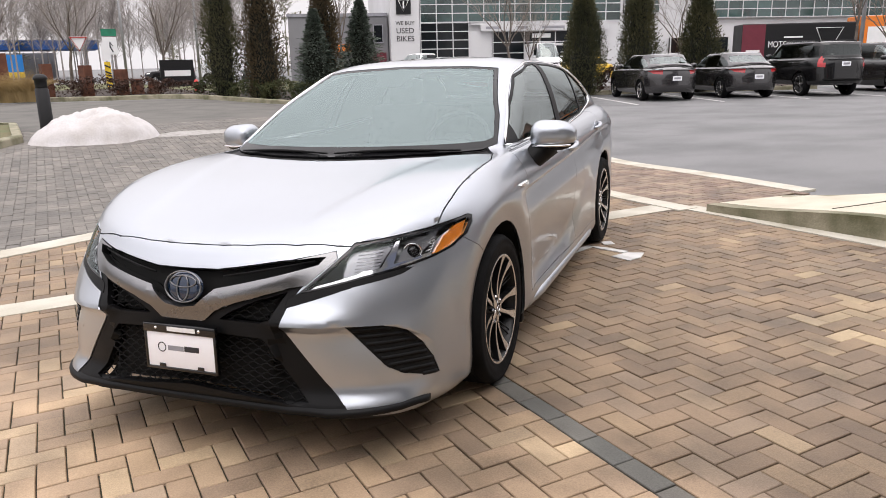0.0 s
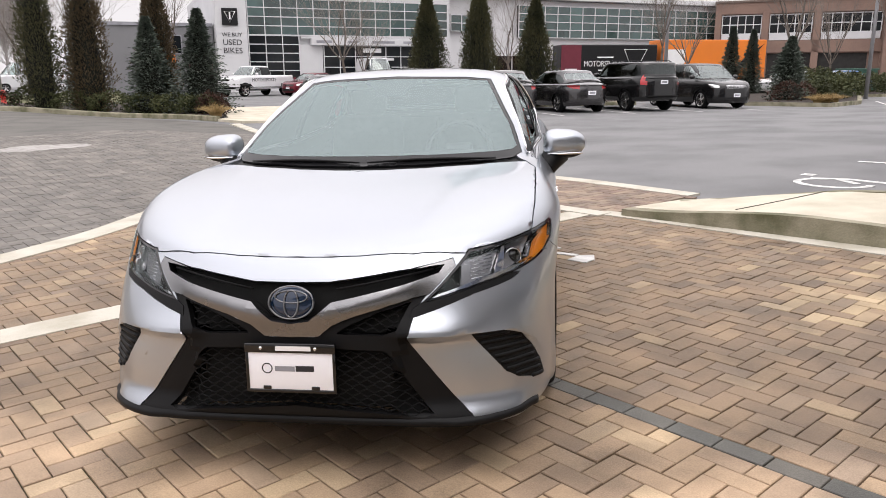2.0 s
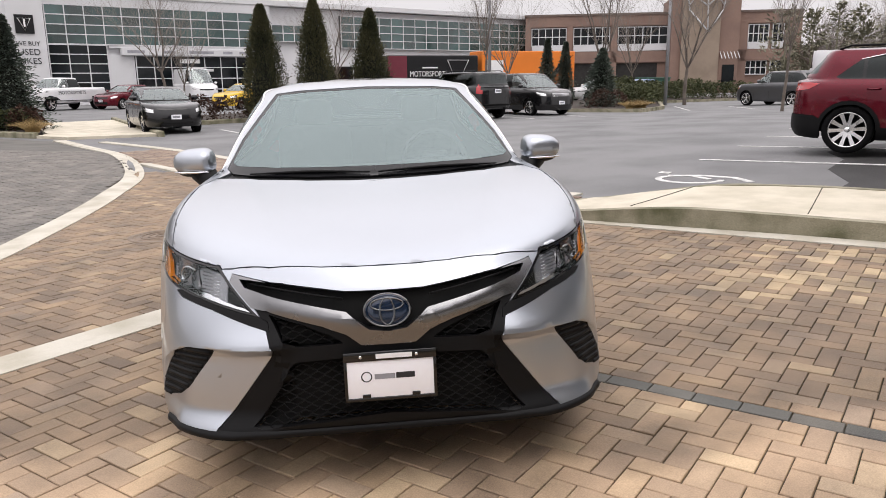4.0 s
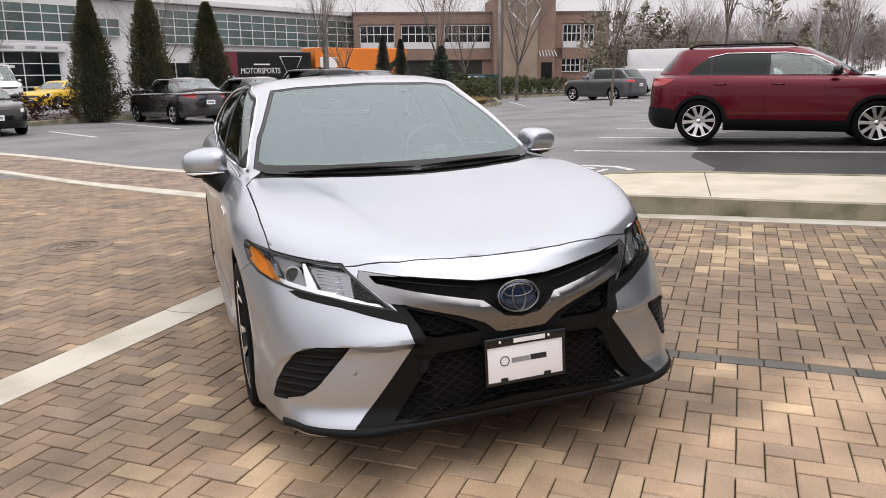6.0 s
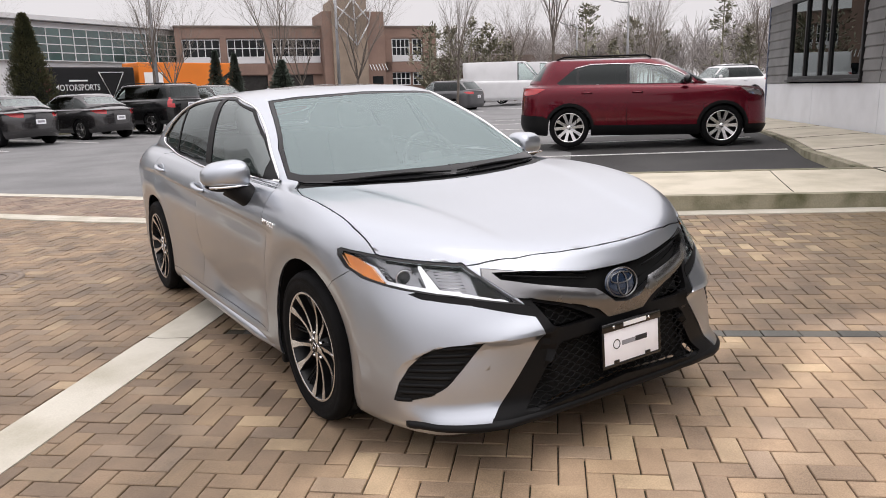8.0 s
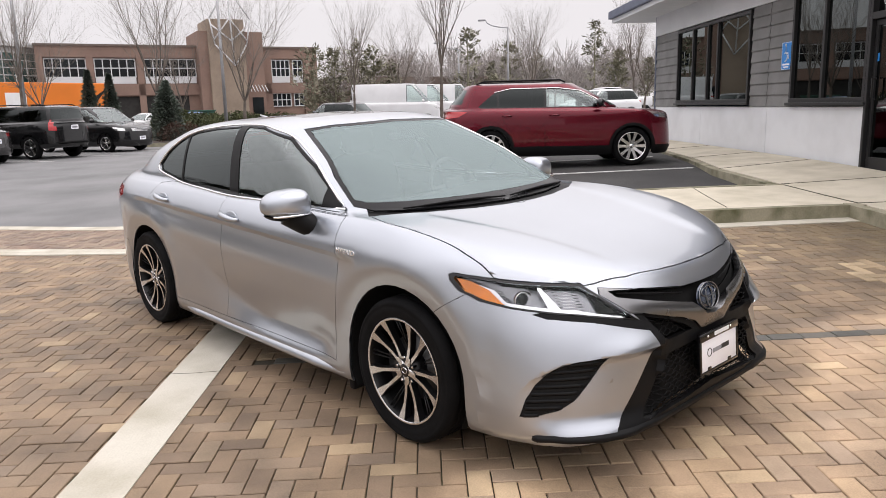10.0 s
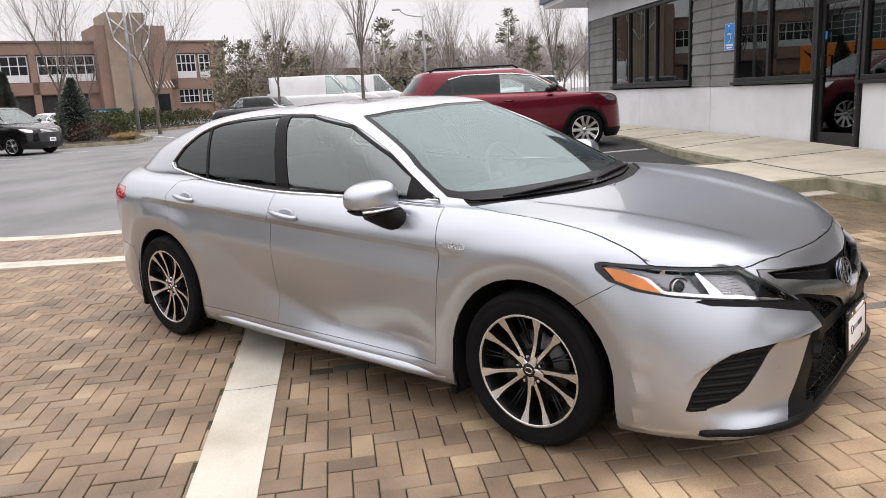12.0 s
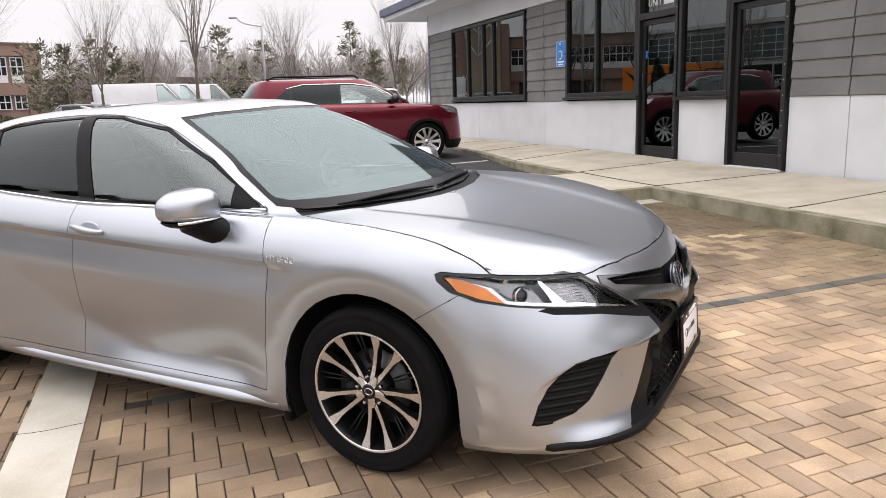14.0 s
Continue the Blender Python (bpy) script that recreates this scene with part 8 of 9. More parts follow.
def pickup(m, label, bars=False):
    p = vehicle("pickup_truck", m, label, M_WHITE_PAINT, wb=3.6, fo=0.95, ro=0.9, hw=1.0, h=1.92, belt=1.28, nose_z=1.12, cowl=-0.45, roof_f=-1.1, roof_r=-2.4, deck=-2.75, deck_z=1.30, r=0.41, splits=(-1.55,), bed=True, sill=0.45, category="truck")
    part("cargo_bed", boxed(-4.4, -2.8, -0.95, 0.95, 0.75, 1.32, bevel=0.05), M_WHITE_PAINT, p, "white cargo bed")
    # the bed is solid; a dark sheet on top paints its hollow's shade
    part("bed_shade_sheet", boxed(-4.3, -2.9, -0.8, 0.8, 1.322, 1.33), M_DARK, p, "dark sheet painted as the shaded hollow of the bed", False)
    if bars:
        for s in (-1, 1):
            part("lettering", moved(letters("MOTORSPORTS", 0.30, 0.01), Matrix.Translation((-1.65, s * 1.012, 1.02)) @ pose(0, 0, 0, 0, 0, 180 if s > 0 else 0)), M_INK, p, "dark lettering MOTORSPORTS", False)
    return p


pickup(ground_pose(21.0, 45.8, 197), "white pickup truck with dark door lettering", True)
pickup(ground_pose(42.4, -5.4, 110), "white crew-cab pickup truck parked beyond the red car")
vehicle("suv_car", ground_pose(37.0, -4.0, 110), "white SUV with a roof box rack", M_WHITE_PAINT, wb=2.75, fo=0.92, ro=1.0, hw=0.95, h=1.72, belt=1.1, nose_z=0.95, cowl=-0.3, roof_f=-1.0, roof_r=-3.1, deck=-3.65, deck_z=1.15, r=0.36, rails=True, splits=(-1.4, -2.4))
cargo_van(ground_pose(34.4, 48.1, 250), "white work van by the showroom")
vehicle("parked_car", ground_pose(24.5, 44.0, 195), "maroon car on the road by the showroom", M_RED_PAINT)
vehicle("parked_car", ground_pose(26.9, 36.0, 190), "yellow compact car beyond the hedge", M_YELLOW_PAINT)
vehicle("suv_car", ground_pose(9.0, 74.0, 175), "black SUV on the far road", M_BLACK_PAINT, h=1.75, belt=1.15, nose_z=0.98, deck=-3.5, deck_z=1.2, roof_r=-2.9)
cargo_van(ground_pose(14.0, 76.0, 175), "white box van on the far road")
vehicle("parked_car", ground_pose(50.5, 21.8, 150), "blue hatchback near the green box", M_BLUE_PAINT)
vehicle("parked_car", ground_pose(46.0, 23.0, 150), "white car behind the spruce", M_WHITE_PAINT)

# station canopy on the far road
fuel = thing("fuel_canopy", pose(-22, 110, level(0, 80)), "blue fuel station canopy on posts", "canopy")
part("canopy_roof", boxed(0, 29, 0, 10, 3.6, 4.8, bevel=0.05), M_CANOPY, fuel, "blue canopy roof", False)
for x in (2, 14, 27):
    part("canopy_post", boxed(x, x + 0.5, 1, 1.5, 0, 3.6), M_STEEL, fuel, "steel post", False)
part("price_board", boxed(16.5, 20.0, -2.2, -1.9, 0.4, 3.0, bevel=0.05), M_SIGNBLUE, fuel, "blue price board", False)
part("price_board", boxed(16.5, 20.0, -2.25, -1.85, 0.2, 0.9), M_SIGNYELLOW, fuel, "yellow price strip", False)
part("shop_wall", boxed(-4, 24, 12, 18, 0, 3.4), M_GREYWALL, fuel, "grey shop wall", False)


# ---- street furniture ----
def lamp_post(m, h, arm, label):
    p = thing("street_lamp", m, label, "street lamp")
    part("pole", tube(bmesh.new(), [(0, 0, 0), (0, 0, h * 0.5), (0, 0, h)], [0.11, 0.09, 0.07], 10), M_STEEL, p, "grey steel pole")
    if arm:
        pts = [(0, 0, h - 0.05)] + [(arm * math.sin(t), 0, h + 0.9 * arm * 0.4 * (1 - math.cos(t))) for t in (0.4, 0.8, 1.2, 1.57)]
        part("arm", tube(bmesh.new(), pts, 0.045, 8), M_STEEL, p, "curved arm")
        part("lamp_head", boxed(arm, arm + 0.6, -0.12, 0.12, pts[-1][2] - 0.08, pts[-1][2] + 0.06, bevel=0.04), M_STEEL, p, "grey lamp head")
    return p


lamp_post(at_ground(37.2, 24.9), 9.5, 0, "tall grey lot lamp pole")
lamp_post(at_ground(57.3, -2.6, 1, 70), 7.0, 1.8, "street lamp with a curved arm")
lamp_post(at_ground(64.0, 1.0, 1, 75), 6.0, 1.6, "street lamp with a curved arm, farther off")
lamp_post(at_ground(5.4, 60.0), 9.5, 0, "tall grey pole by the road")
lamp_post(at_ground(10.4, 59.0), 9.5, 0, "tall grey pole by the road")
lamp_post(at_ground(41.0, 15.5), 8.5, 1.2, "lot lamp before the brick building")


def post_sign(m, h, label, build):
    p = thing("traffic_sign", m, label, "sign")
    part("post", tube(bmesh.new(), [(0, 0, 0), (0, 0, h)], 0.035, 8), M_STEEL, p, "grey post")
    build(p, h)
    return p


def yield_face(p, h):
    bm = bmesh.new()
    pts = [(-0.42, h), (0.42, h), (0, h - 0.75)]
    lo, hi = [bm.verts.new((x, -0.05, z)) for x, z in pts], [bm.verts.new((x, -0.04, z)) for x, z in pts]
    bm.faces.new(lo)
    bm.faces.new(hi[::-1])
    part("sign_face", bm, M_WHITE, p, "white triangle", False)
    part("sign_border", tube(bmesh.new(), [(-0.37, -0.06, h - 0.04), (0.37, -0.06, h - 0.04), (0, -0.06, h - 0.69)], 0.05, 6, True), M_HYDRANT, p, "red border")


def cross_face(p, h):
    part("sign_face", boxed(-0.33, 0.33, -0.05, -0.03, h - 0.85, h, bevel=0.01), M_WHITE, p, "white panel", False)
    bm = bmesh.new()
    tube(bm, [(0.02, -0.055, h - 0.22), (0.0, -0.055, h - 0.45), (-0.12, -0.055, h - 0.72)], 0.03, 5)
    tube(bm, [(0.0, -0.055, h - 0.45), (0.12, -0.055, h - 0.72)], 0.03, 5)
    tube(bm, [(-0.12, -0.055, h - 0.42), (0.02, -0.055, h - 0.28), (0.14, -0.055, h - 0.42)], 0.025, 5)
    part("crossing_symbol", bm, M_INK, p, "dark crossing symbol")
    part("name_panel", boxed(-0.35, 0.35, -0.05, -0.03, h + 0.05, h + 0.4), M_SIGNGREEN, p, "green panel", False)


def chevron_face(p, h):
    part("sign_face", boxed(-0.14, 0.14, -0.05, -0.03, 0.3, h - 0.9), M_SIGNYELLOW, p, "yellow panel", False)
    bm = bmesh.new()
    for k in range(4):
        tube(bm, [(-0.13, -0.055, 0.45 + 0.3 * k), (0.13, -0.055, 0.33 + 0.3 * k)], 0.04, 4)
    part("stripe", bm, M_INK, p, "black stripes")
    part("arrow_panel", boxed(-0.2, 0.2, -0.05, -0.03, h - 0.85, h), M_WHITE, p, "white panel", False)


post_sign(at_ground(1.75, 42.0), 2.75, "red and white yield sign on a post", yield_face)
post_sign(at_ground(3.15, 42.0), 2.7, "white crossing sign under a green panel", cross_face)
post_sign(at_ground(2.85, 41.0), 2.4, "yellow and black striped marker post", chevron_face)
hyd = thing("fire_hydrant", at_ground(6.9, 40.5), "red fire hydrant on the lawn", "hydrant")
part("barrel", spun(bmesh.new(), [(0.16, 0), (0.16, 0.05), (0.11, 0.06), (0.11, 0.5), (0.14, 0.52), (0.13, 0.6), (0.07, 0.72), (0, 0.75)], 16, "Z"), M_HYDRANT, hyd, "red barrel")
for a in (0, 90, 180):
    part("outlet", moved(spun(bmesh.new(), [(0.06, 0.08), (0.06, 0.2), (0, 0.2)], 12, "X"), Matrix.Translation((0, 0, 0.42)) @ pose(0, 0, 0, 0, 0, a)), M_HYDRANT, hyd, "red outlet")
board = thing("advert_board", at_ground(6.4, 43.0, 1, 10), "black roadside board with pale lettering bars", "sign")
part("panel", boxed(-0.9, 0.9, -0.05, 0.05, 0.3, 1.7, bevel=0.02), M_TRUCKBLACK, board, "black panel", False)
part("print_bar", boxed(-0.7, 0.7, -0.07, -0.05, 0.85, 1.15), M_WHITE, board, "white bar of lettering", False)
for k, (x, y, h) in enumerate(((-1.4, 34.6, 1.9), (0.1, 34.2, 1.45), (1.5, 33.9, 1.35), (2.8, 33.7, 1.15), (3.4, 33.9, 0.75), (4.0, 33.6, 0.6))):
    po = thing("steel_post", at_ground(x, y, 1, 15 * k), "rusted square steel post standing in shrubs", "post", "rusted posts in the bed")
    part("post_body", boxed(-0.19, 0.19, -0.19, 0.19, 0, h, bevel=0.01), M_CORTEN, po, "", False)
bol = thing("bollard", at_ground(-0.08, 17.6), "black round bollard with a domed cap", "bollard")
part("shaft", spun(bmesh.new(), [(0.13, 0), (0.13, 0.86), (0.115, 0.87), (0.115, 0.90), (0.13, 0.91)], 24, "Z"), M_TRUCKBLACK, bol, "black shaft")
part("cap", spun(bmesh.new(), [(0.115, 0.91), (0.118, 1.04), (0.14, 1.05), (0.135, 1.10), (0.09, 1.15), (0, 1.17)], 24, "Z"), M_TRUCKBLACK, bol, "domed cap")
util = thing("utility_box", at_ground(55.5, 21.4, 1, -25), "green metal utility box by the hedge", "utility box")
part("cabinet", boxed(-1.2, 1.2, -0.6, 0.6, 0, 1.5, bevel=0.04), M_GREENBOX, util, "green cabinet", False)
part("cabinet_lid", boxed(-1.25, 1.25, -0.65, 0.65, 1.5, 1.6, bevel=0.02), M_GREENBOX, util, "green lid", False)
# snow heap
bm = bmesh.new()
bmesh.ops.create_grid(bm, x_segments=60, y_segments=40, size=1)
for v in bm.verts:
    x, y = v.co.x, v.co.y
    r = math.hypot(x, y)
    edge = 1 + 0.18 * noise.noise((math.atan2(y, x) * 1.3, 2, 0)) + 0.06 * noise.noise((math.atan2(y, x) * 5, 7, 0))
    k = max(0.0, 1 - (r / (0.92 * edge)) ** 2.2)
    z = 0.64 * k ** 0.6 * (0.82 + 0.18 * noise.noise((x * 2, y * 2, 3)) + 0.25 * x * (1 - x) * 0.3) + 0.10 * k * noise.noise((x * 5, y * 5, 1)) + 0.05 * k * noise.noise((x * 13, y * 13, 4))
    px, py = 0.70 + 1.22 * x, 15.45 + 0.95 * y
    v.co = Vector((px, py, level(px, py) - 0.03 + z))
tagged(part("snow_mound", bm, M_SNOW), "dirty white heap of old snow on the pavers", "snow")
# a paler patch with a ragged rim beside the snow
rng_patch = random.Random(11)
rim = curve_points([(1.68, 15.07, 0), (2.06, 15.6, 0), (2.69, 15.55, 0), (3.22, 15.36, 0), (3.20, 14.98, 0), (2.66, 14.95, 0), (2.12, 14.88, 0), (1.68, 15.07, 0)], 10)[:-1]
M_PALEPATCH = surface("pale_patch", (0.36, 0.345, 0.325), 0.95, 0, 0.25, 9, 60, 0.2, tint=(0.24, 0.225, 0.21))
draped("paver_patch", [(p.x + rng_patch.uniform(-0.04, 0.04), p.y + rng_patch.uniform(-0.03, 0.03)) for p in rim], 0.005, M_PALEPATCH, 0.012, 0.25, "pale patch beside the snow on the pavers", "stain")
# wet trail from the snow, manhole cover
cover = thing("manhole_cover", pose(2.83, 7.74, level(2.83, 7.74) - 0.004) @ TILT, "round rusty iron manhole cover in the bricks", "manhole cover")
M_IRON = surface("rusty_cast_iron", (0.24, 0.185, 0.14), 0.7, 0.3, 0.2, 6, 60, 0.3)
part("cover_plate", spun(bmesh.new(), [(0, 0.008), (0.27, 0.008), (0.275, 0.0), (0.275, -0.03)], 40, "Z"), M_IRON, cover, "iron plate")
part("cover_ring", spun(bmesh.new(), [(0.285, -0.03), (0.285, 0.008), (0.34, 0.010), (0.345, -0.03)], 40, "Z"), M_IRON, cover, "iron ring")
for k in range(3):
    part("raised_ring", tube(bmesh.new(), [((0.07 + 0.07 * k) * math.cos(a * math.tau / 30), (0.07 + 0.07 * k) * math.sin(a * math.tau / 30), 0.010) for a in range(30)], 0.008, 4, True), M_IRON, cover, "raised ring")


# ---- paving bricks, laid in herringbone ----
def brick_material(name, ramp, island, dry=True):
    """Fired clay with a tint of its own for each brick; a drier, paler patch lies before the car."""
    m = bpy.data.materials.new(name)
    m.use_nodes = True
    n, l = m.node_tree.nodes, m.node_tree.links
    bs = n["Principled BSDF"]
    geo = n.new("ShaderNodeNewGeometry")
    src = geo.outputs["Random Per Island"] if island else n.new("ShaderNodeObjectInfo").outputs["Random"]
    cr = n.new("ShaderNodeValToRGB")
    while len(cr.color_ramp.elements) < len(ramp):
        cr.color_ramp.elements.new(0.5)
    for e, (p, c) in zip(cr.color_ramp.elements, ramp):
        e.position, e.color = p, (*c, 1)
    l.new(src, cr.inputs["Fac"])
    fine, mott = n.new("ShaderNodeTexNoise"), n.new("ShaderNodeTexNoise")
    fine.inputs["Scale"].default_value, fine.inputs["Detail"].default_value = 160, 4
    mott.inputs["Scale"].default_value, mott.inputs["Detail"].default_value = 2.6, 8
    for t in (fine, mott):
        l.new(geo.outputs["Position"], t.inputs["Vector"])
    val = n.new("ShaderNodeMath")
    val.operation, val.inputs[1].default_value, val.inputs[2].default_value = "MULTIPLY_ADD", 0.7, 0.62
    l.new(fine.outputs["Fac"], val.inputs[0])
    val2 = n.new("ShaderNodeMath")
    val2.operation, val2.inputs[1].default_value = "MULTIPLY_ADD", 1.75
    l.new(mott.outputs["Fac"], val2.inputs[0])
    l.new(val.outputs[0], val2.inputs[2])
    off = n.new("ShaderNodeMath")
    off.operation, off.inputs[1].default_value = "SUBTRACT", 0.86
    l.new(val2.outputs[0], off.inputs[0])
    last = off.outputs[0]
    hsv = n.new("ShaderNodeHueSaturation")
    if dry:
        xyz = n.new("ShaderNodeSeparateXYZ")
        l.new(geo.outputs["Position"], xyz.inputs[0])
        a = n.new("ShaderNodeMath")
        a.operation, a.inputs[1].default_value = "MULTIPLY_ADD", 0.75
        l.new(xyz.outputs["Y"], a.inputs[0])
        l.new(xyz.outputs["X"], a.inputs[2])
        b = n.new("ShaderNodeMath")
        b.operation, b.inputs[1].default_value = "MULTIPLY_ADD", 2.2
        edge = n.new("ShaderNodeTexNoise")
        edge.inputs["Scale"].default_value, edge.inputs["Detail"].default_value = 1.5, 5
        l.new(geo.outputs["Position"], edge.inputs["Vector"])
        l.new(edge.outputs["Fac"], b.inputs[0])
        l.new(a.outputs[0], b.inputs[2])
        mr = n.new("ShaderNodeMapRange")
        mr.interpolation_type = "SMOOTHSTEP"
        mr.inputs["From Min"].default_value, mr.inputs["From Max"].default_value = 3.55, 4.15
        mr.inputs["To Min"].default_value, mr.inputs["To Max"].default_value = 1.75, 1.0
        l.new(b.outputs[0], mr.inputs["Value"])
        mul = n.new("ShaderNodeMath")
        mul.operation = "MULTIPLY"
        l.new(last, mul.inputs[0])
        l.new(mr.outputs[0], mul.inputs[1])
        last = mul.outputs[0]
    tone = cr.outputs[0]
    if dry:
        moss, wet, stain = n.new("ShaderNodeMapRange"), n.new("ShaderNodeMath"), n.new("ShaderNodeMixRGB")
        moss.inputs["From Min"].default_value, moss.inputs["From Max"].default_value = 1.3, -0.5
        l.new(xyz.outputs["Y"], moss.inputs["Value"])
        wet.operation = "MULTIPLY"
        l.new(moss.outputs[0], wet.inputs[0])
        l.new(mott.outputs["Fac"], wet.inputs[1])
        l.new(wet.outputs[0], stain.inputs["Fac"])
        stain.inputs["Color2"].default_value = (0.055, 0.052, 0.022, 1)
        l.new(tone, stain.inputs["Color1"])
        tone = stain.outputs[0]
    l.new(last, hsv.inputs["Value"])
    l.new(tone, hsv.inputs["Color"])
    l.new(hsv.outputs[0], bs.inputs["Base Color"])
    rough = n.new("ShaderNodeMath")
    rough.operation, rough.inputs[1].default_value, rough.inputs[2].default_value = "MULTIPLY_ADD", 0.45, 0.42
    l.new(mott.outputs["Fac"], rough.inputs[0])
    l.new(rough.outputs[0], bs.inputs["Roughness"])
    bs.inputs["Specular IOR Level"].default_value = 0.3
    bp = n.new("ShaderNodeBump")
    bp.inputs["Strength"].default_value, bp.inputs["Distance"].default_value = 0.35, 0.006
    l.new(fine.outputs["Fac"], bp.inputs["Height"])
    l.new(bp.outputs[0], bs.inputs["Normal"])
    return m


TAN = [(0.0, (0.165, 0.120, 0.084)), (0.22, (0.207, 0.149, 0.100)), (0.45, (0.226, 0.161, 0.106)), (0.68, (0.252, 0.181, 0.115)), (0.86, (0.207, 0.155, 0.112)), (0.96, (0.268, 0.200, 0.129)), (1.0, (0.33, 0.247, 0.157))]
BROWN = [(0.0, (0.165, 0.115, 0.09)), (0.5, (0.225, 0.165, 0.122)), (1.0, (0.26, 0.20, 0.145))]
GREY = [(0.0, (0.125, 0.114, 0.101)), (0.5, (0.148, 0.136, 0.121)), (1.0, (0.176, 0.161, 0.142))]
M_BRICK_ONE, M_BRICK_MANY = brick_material("tan_paving_brick", TAN, False), brick_material("tan_paving_bricks", TAN, True)
M_BROWN_MANY, M_GREY_MANY = brick_material("brown_paving_bricks", BROWN, True, False), brick_material("grey_pavers", GREY, True, False)
M_SLATE = brick_material("slate_paving_brick", [(0.0, (0.098, 0.097, 0.088)), (0.5, (0.122, 0.116, 0.102)), (1.0, (0.165, 0.145, 0.118))], False, False)


def in_zone(poly, x, y):
    hit = False
    for (ax, ay), (bx, by) in zip(poly, poly[1:] + poly[:1]):
        if (ay > y) != (by > y) and x < (bx - ax) * (y - ay) / (by - ay) + ax:
            hit = not hit
    return hit


def herring(poly, x0, x1, y0, y1, cell):
    """Centres and directions of the bricks of a right-angled herringbone inside a zone; 1 lies along y."""
    out = []
    for i in range(int((x1 - x0) / cell) + 2):
        for j in range(int((y1 - y0) / cell) + 2):
            k = (i - j) % 4
            x, y = x0 + i * cell, y0 + j * cell
            if k == 0:
                c, along = (x + cell, y + cell / 2), 0
            elif k == 3:
                c, along = (x + cell / 2, y + cell), 1
            else:
                continue
            a, b = (0.08, 0.03) if along == 0 else (0.03, 0.08)
            if in_zone(poly, *c) or any(in_zone(poly, c[0] + i2 * a, c[1] + j2 * b) for i2 in (-1, 1) for j2 in (-1, 1)):
                out.append((c[0], c[1], along))
    return out


def brick_points(long, wide, deep=0.05, chamfer=0.003):
    a, b = long / 2, wide / 2
    c = chamfer
    v = [(-a, -b, -deep), (a, -b, -deep), (a, b, -deep), (-a, b, -deep), (-a, -b, -c), (a, -b, -c), (a, b, -c), (-a, b, -c), (-a + c, -b + c, 0), (a - c, -b + c, 0), (a - c, b - c, 0), (-a + c, b - c, 0)]
    f = [(8, 9, 10, 11)] + [(4 + i, 4 + (i + 1) % 4, 8 + (i + 1) % 4, 8 + i) for i in range(4)] + [(i, (i + 1) % 4, 4 + (i + 1) % 4, 4 + i) for i in range(4)]
    return v, f


def many(name, spots, cell, material, label, rng, z=0.0, category="paving"):
    """All the bricks of a zone that are not built one by one, in one mesh."""
    pv, pf = brick_points(2 * cell - 0.0056, cell - 0.0056)
    vs, fs = [], []
    for x, y, along in spots:
        k, dz, tx, ty = len(vs), rng.uniform(-0.0025, 0.0025) + z, rng.uniform(-0.006, 0.006), rng.uniform(-0.006, 0.006)
        for px, py, pz in pv:
            qx, qy = (px, py) if not along else (-py, px)
            vs.append((x + qx, y + qy, level(x + qx, y + qy) + pz + dz + tx * qx + ty * qy))
        fs += [tuple(i + k for i in f) for f in pf]
    me = bpy.data.meshes.new(name)
    me.from_pydata(vs, [], fs)
    me.materials.append(material)
    return tagged(new(name, me), label, category, kind="stuff")


rng = random.Random(77)
CELL = 0.1005
spots = [s for s in herring(ZONE_1, -9.174, 5.3, -1.0, 5.3, CELL) if abs(s[0] - 1.63) > 0.052 + (0.05 if s[2] == 0 else 0) or s[1] > 5.0]
near = [s for s in spots if -1.05 < s[0] < 1.55 and 1.35 < s[1] < 3.75]
near.sort(key=lambda s: (s[0] - 0.2) ** 2 + (s[1] - 2.35) ** 2)
near = near[:300]
chosen = set(near)
# bricks relaid or washed clean, paler than the rest
pale = [s for s in spots if s not in chosen and ((((s[0] - 3.05) / 0.45) ** 2 + ((s[1] - 0.2) / 0.4) ** 2 < 1 and rng.random() < 0.6) or (((s[0] - 4.2) / 0.9) ** 2 + ((s[1] - 1.9) / 1.2) ** 2 < 1 and rng.random() < 0.22))]
chosen |= set(pale)
paving = thing("brick_paving", Matrix(), "tan clay bricks laid in herringbone, paler where dry", "paving", kind="structure")
pv, pf = brick_points(2 * CELL - 0.0056, CELL - 0.0056)
one = bpy.data.meshes.new("brick")
one.from_pydata(pv, [], pf)
one.materials.append(M_BRICK_ONE)
for x, y, along in near:
    ob = new("brick", one)
    ob.parent = paving
    ob.matrix_basis = pose(x, y, level(x, y) + rng.uniform(-0.0025, 0.0025)) @ TILT @ pose(0, 0, 0, rng.uniform(-0.35, 0.35), rng.uniform(-0.35, 0.35), 90 * along + rng.uniform(-0.5, 0.5))
rest = many("brick_field", [s for s in spots if s not in chosen], CELL, M_BRICK_MANY, "tan clay bricks of the herringbone paving", rng, category="")
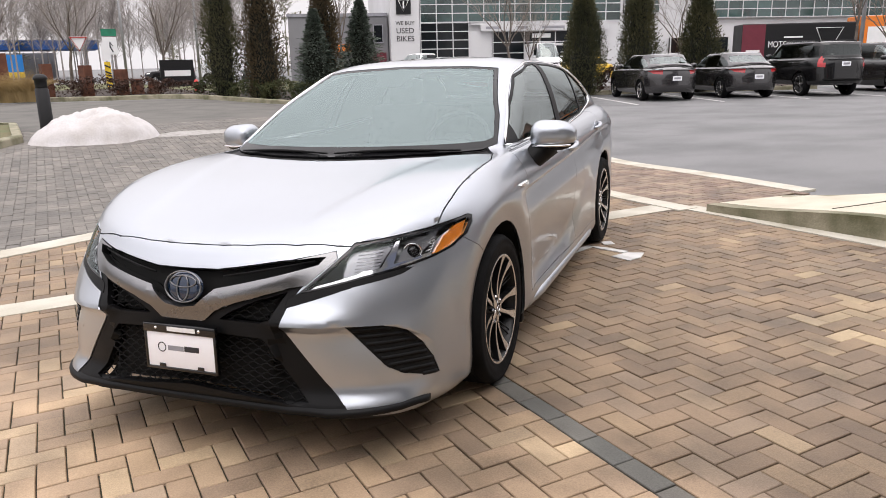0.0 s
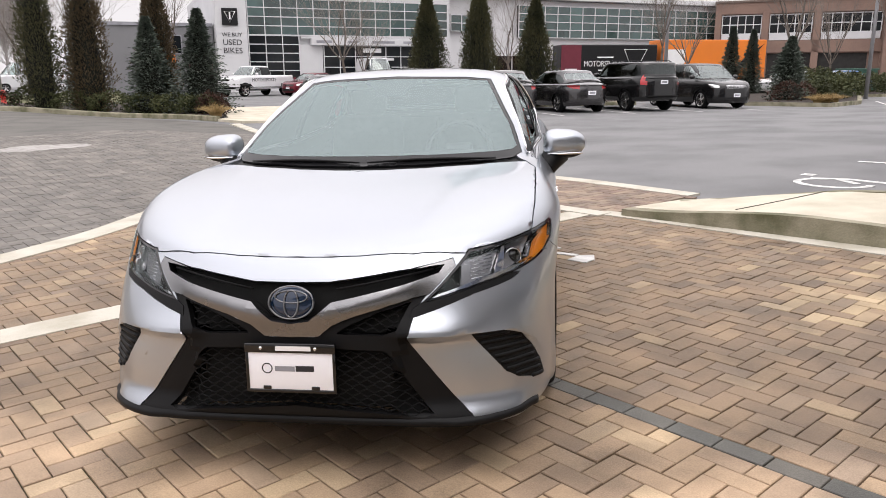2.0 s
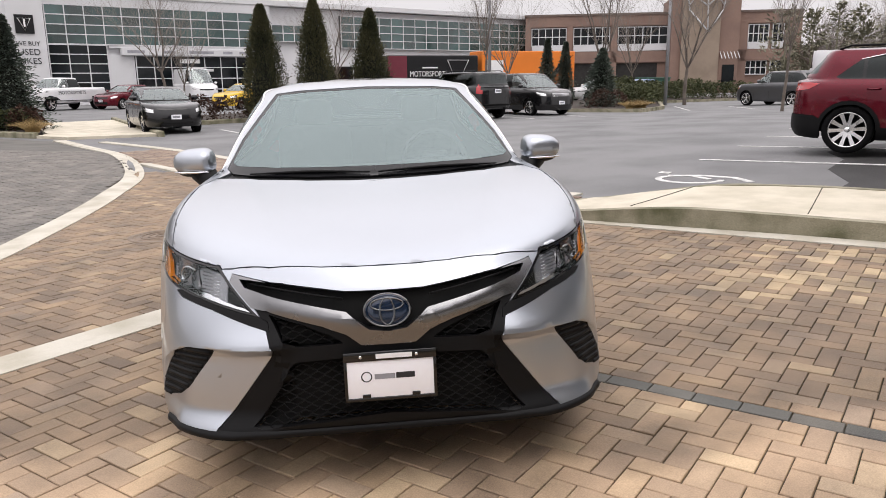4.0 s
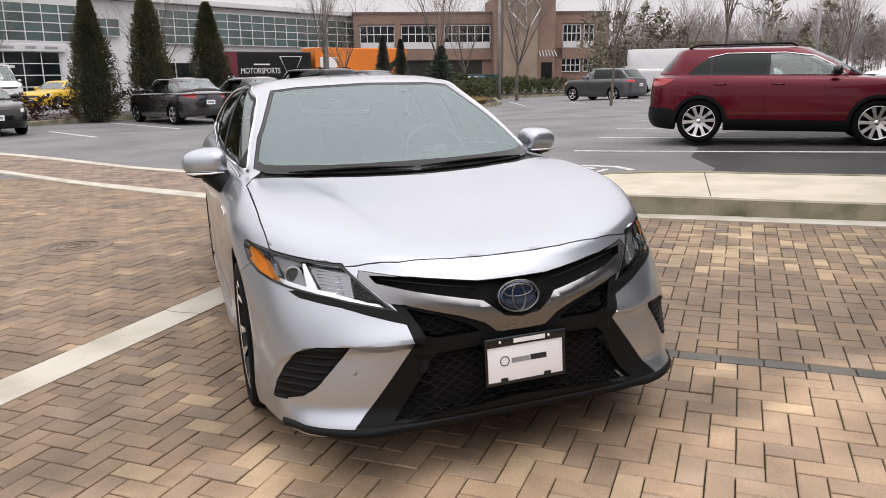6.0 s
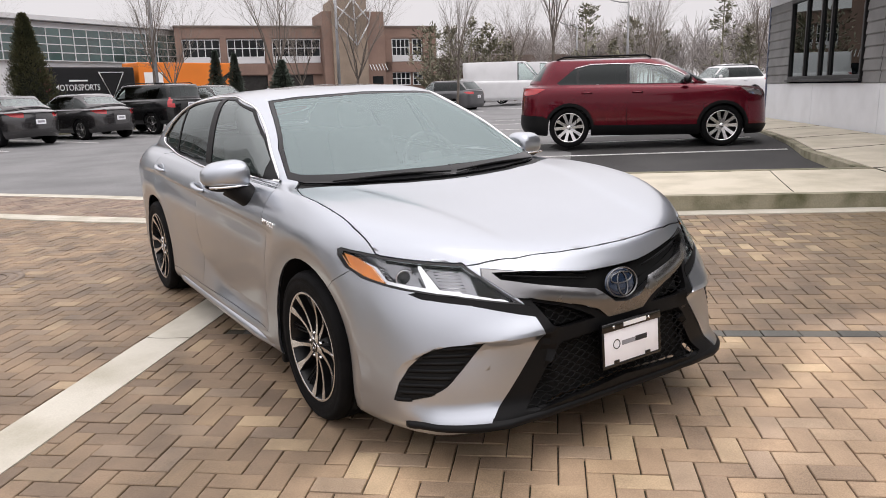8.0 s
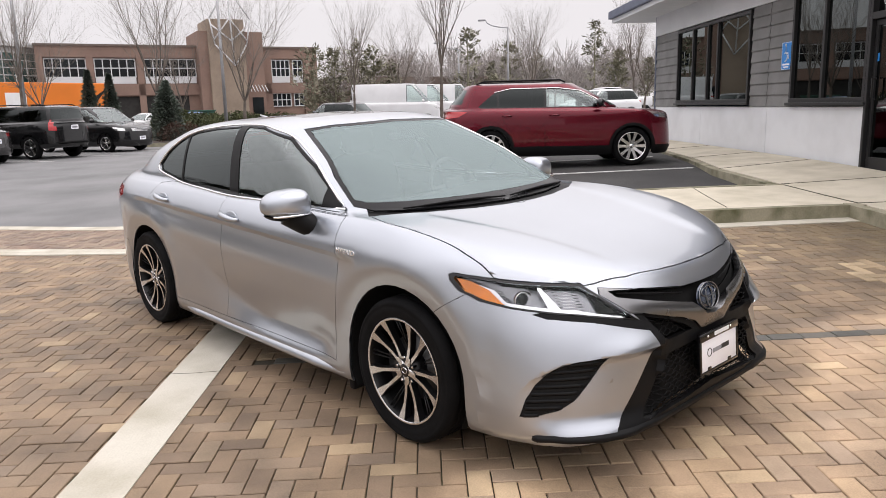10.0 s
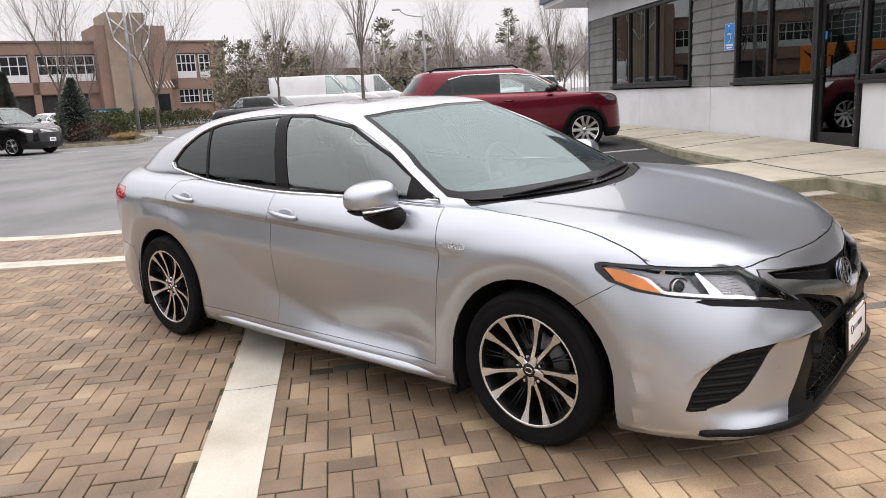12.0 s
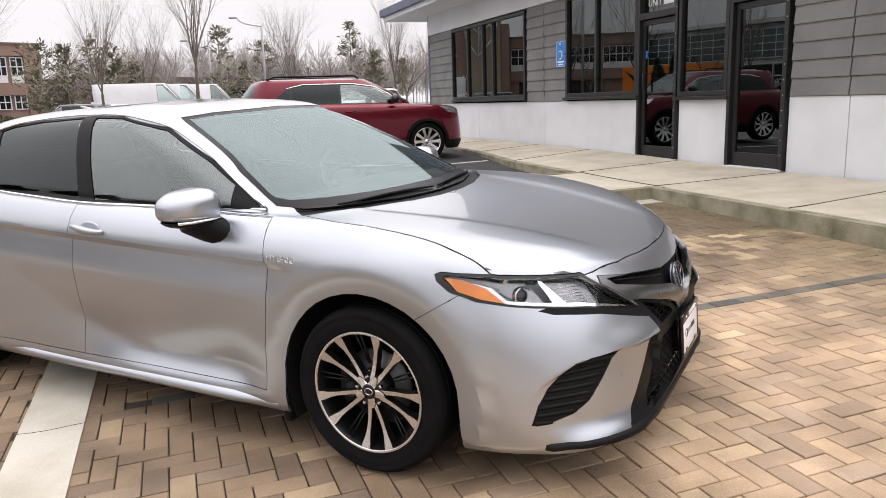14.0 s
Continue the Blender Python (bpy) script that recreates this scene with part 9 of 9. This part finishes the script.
rest.parent = paving
M_PALE = brick_material("pale_paving_bricks", [(0.0, (0.30, 0.225, 0.14)), (0.5, (0.38, 0.29, 0.18)), (1.0, (0.44, 0.34, 0.22))], True, False)
many("pale_brick", pale, CELL, M_PALE, "paler clean bricks among the paving", rng, category="").parent = paving
# the dark course
slate_me = bpy.data.meshes.new("slate_brick")
slate_me.from_pydata(pv, [], pf)
slate_me.materials.append(M_SLATE)
for k in range(29):
    y = -0.82 + 2 * CELL * k
    if y < 4.9:
        ob = new("slate_brick", slate_me)
        ob.parent = paving
        ob.matrix_basis = pose(1.63, y, level(1.63, y) + rng.uniform(-0.002, 0.001)) @ TILT @ pose(0, 0, 0, 0, 0, 90 + rng.uniform(-0.6, 0.6))
# half bricks that fill the edge of the dark course
halves = []
for s in herring(ZONE_1, -9.174, 5.3, -1.0, 5.3, CELL):
    if s not in chosen and abs(s[0] - 1.63) <= 0.102 and s[1] <= 5.0 and s[2] == 0:
        halves.append((1.63 + math.copysign(0.1005, s[0] - 1.63 + 1e-6), s[1]))
hv, hf = brick_points(CELL - 0.0056, CELL - 0.0056)
half_me = bpy.data.meshes.new("half_brick")
half_me.from_pydata(hv, [], hf)
half_me.materials.append(M_BRICK_ONE)
for x, y in halves:
    ob = new("half_brick", half_me)
    ob.parent = paving
    ob.matrix_basis = pose(x, y, level(x, y) + rng.uniform(-0.002, 0.001)) @ TILT @ pose(0, 0, 0, 0, 0, 90 + rng.uniform(-0.6, 0.6))
many("paving_bricks", herring(ZONE_2, -6.0, 6.4, 5.4, 12.6, CELL), CELL, M_BRICK_MANY, "tan bricks of the paving beyond the concrete band", rng)
many("paving_bricks", herring(ZONE_3, 5.2, 9.3, 5.0, 17.0, CELL), CELL, M_BROWN_MANY, "brown bricks of the curved strip", rng)
many("grey_pavers", [s for s in herring(ZONE_4, -4.0, 8.6, 5.6, 18.0, CELL * 1.12) if s[1] < 17.5], CELL * 1.12, M_GREY_MANY, "grey pavers of the turning circle", rng)
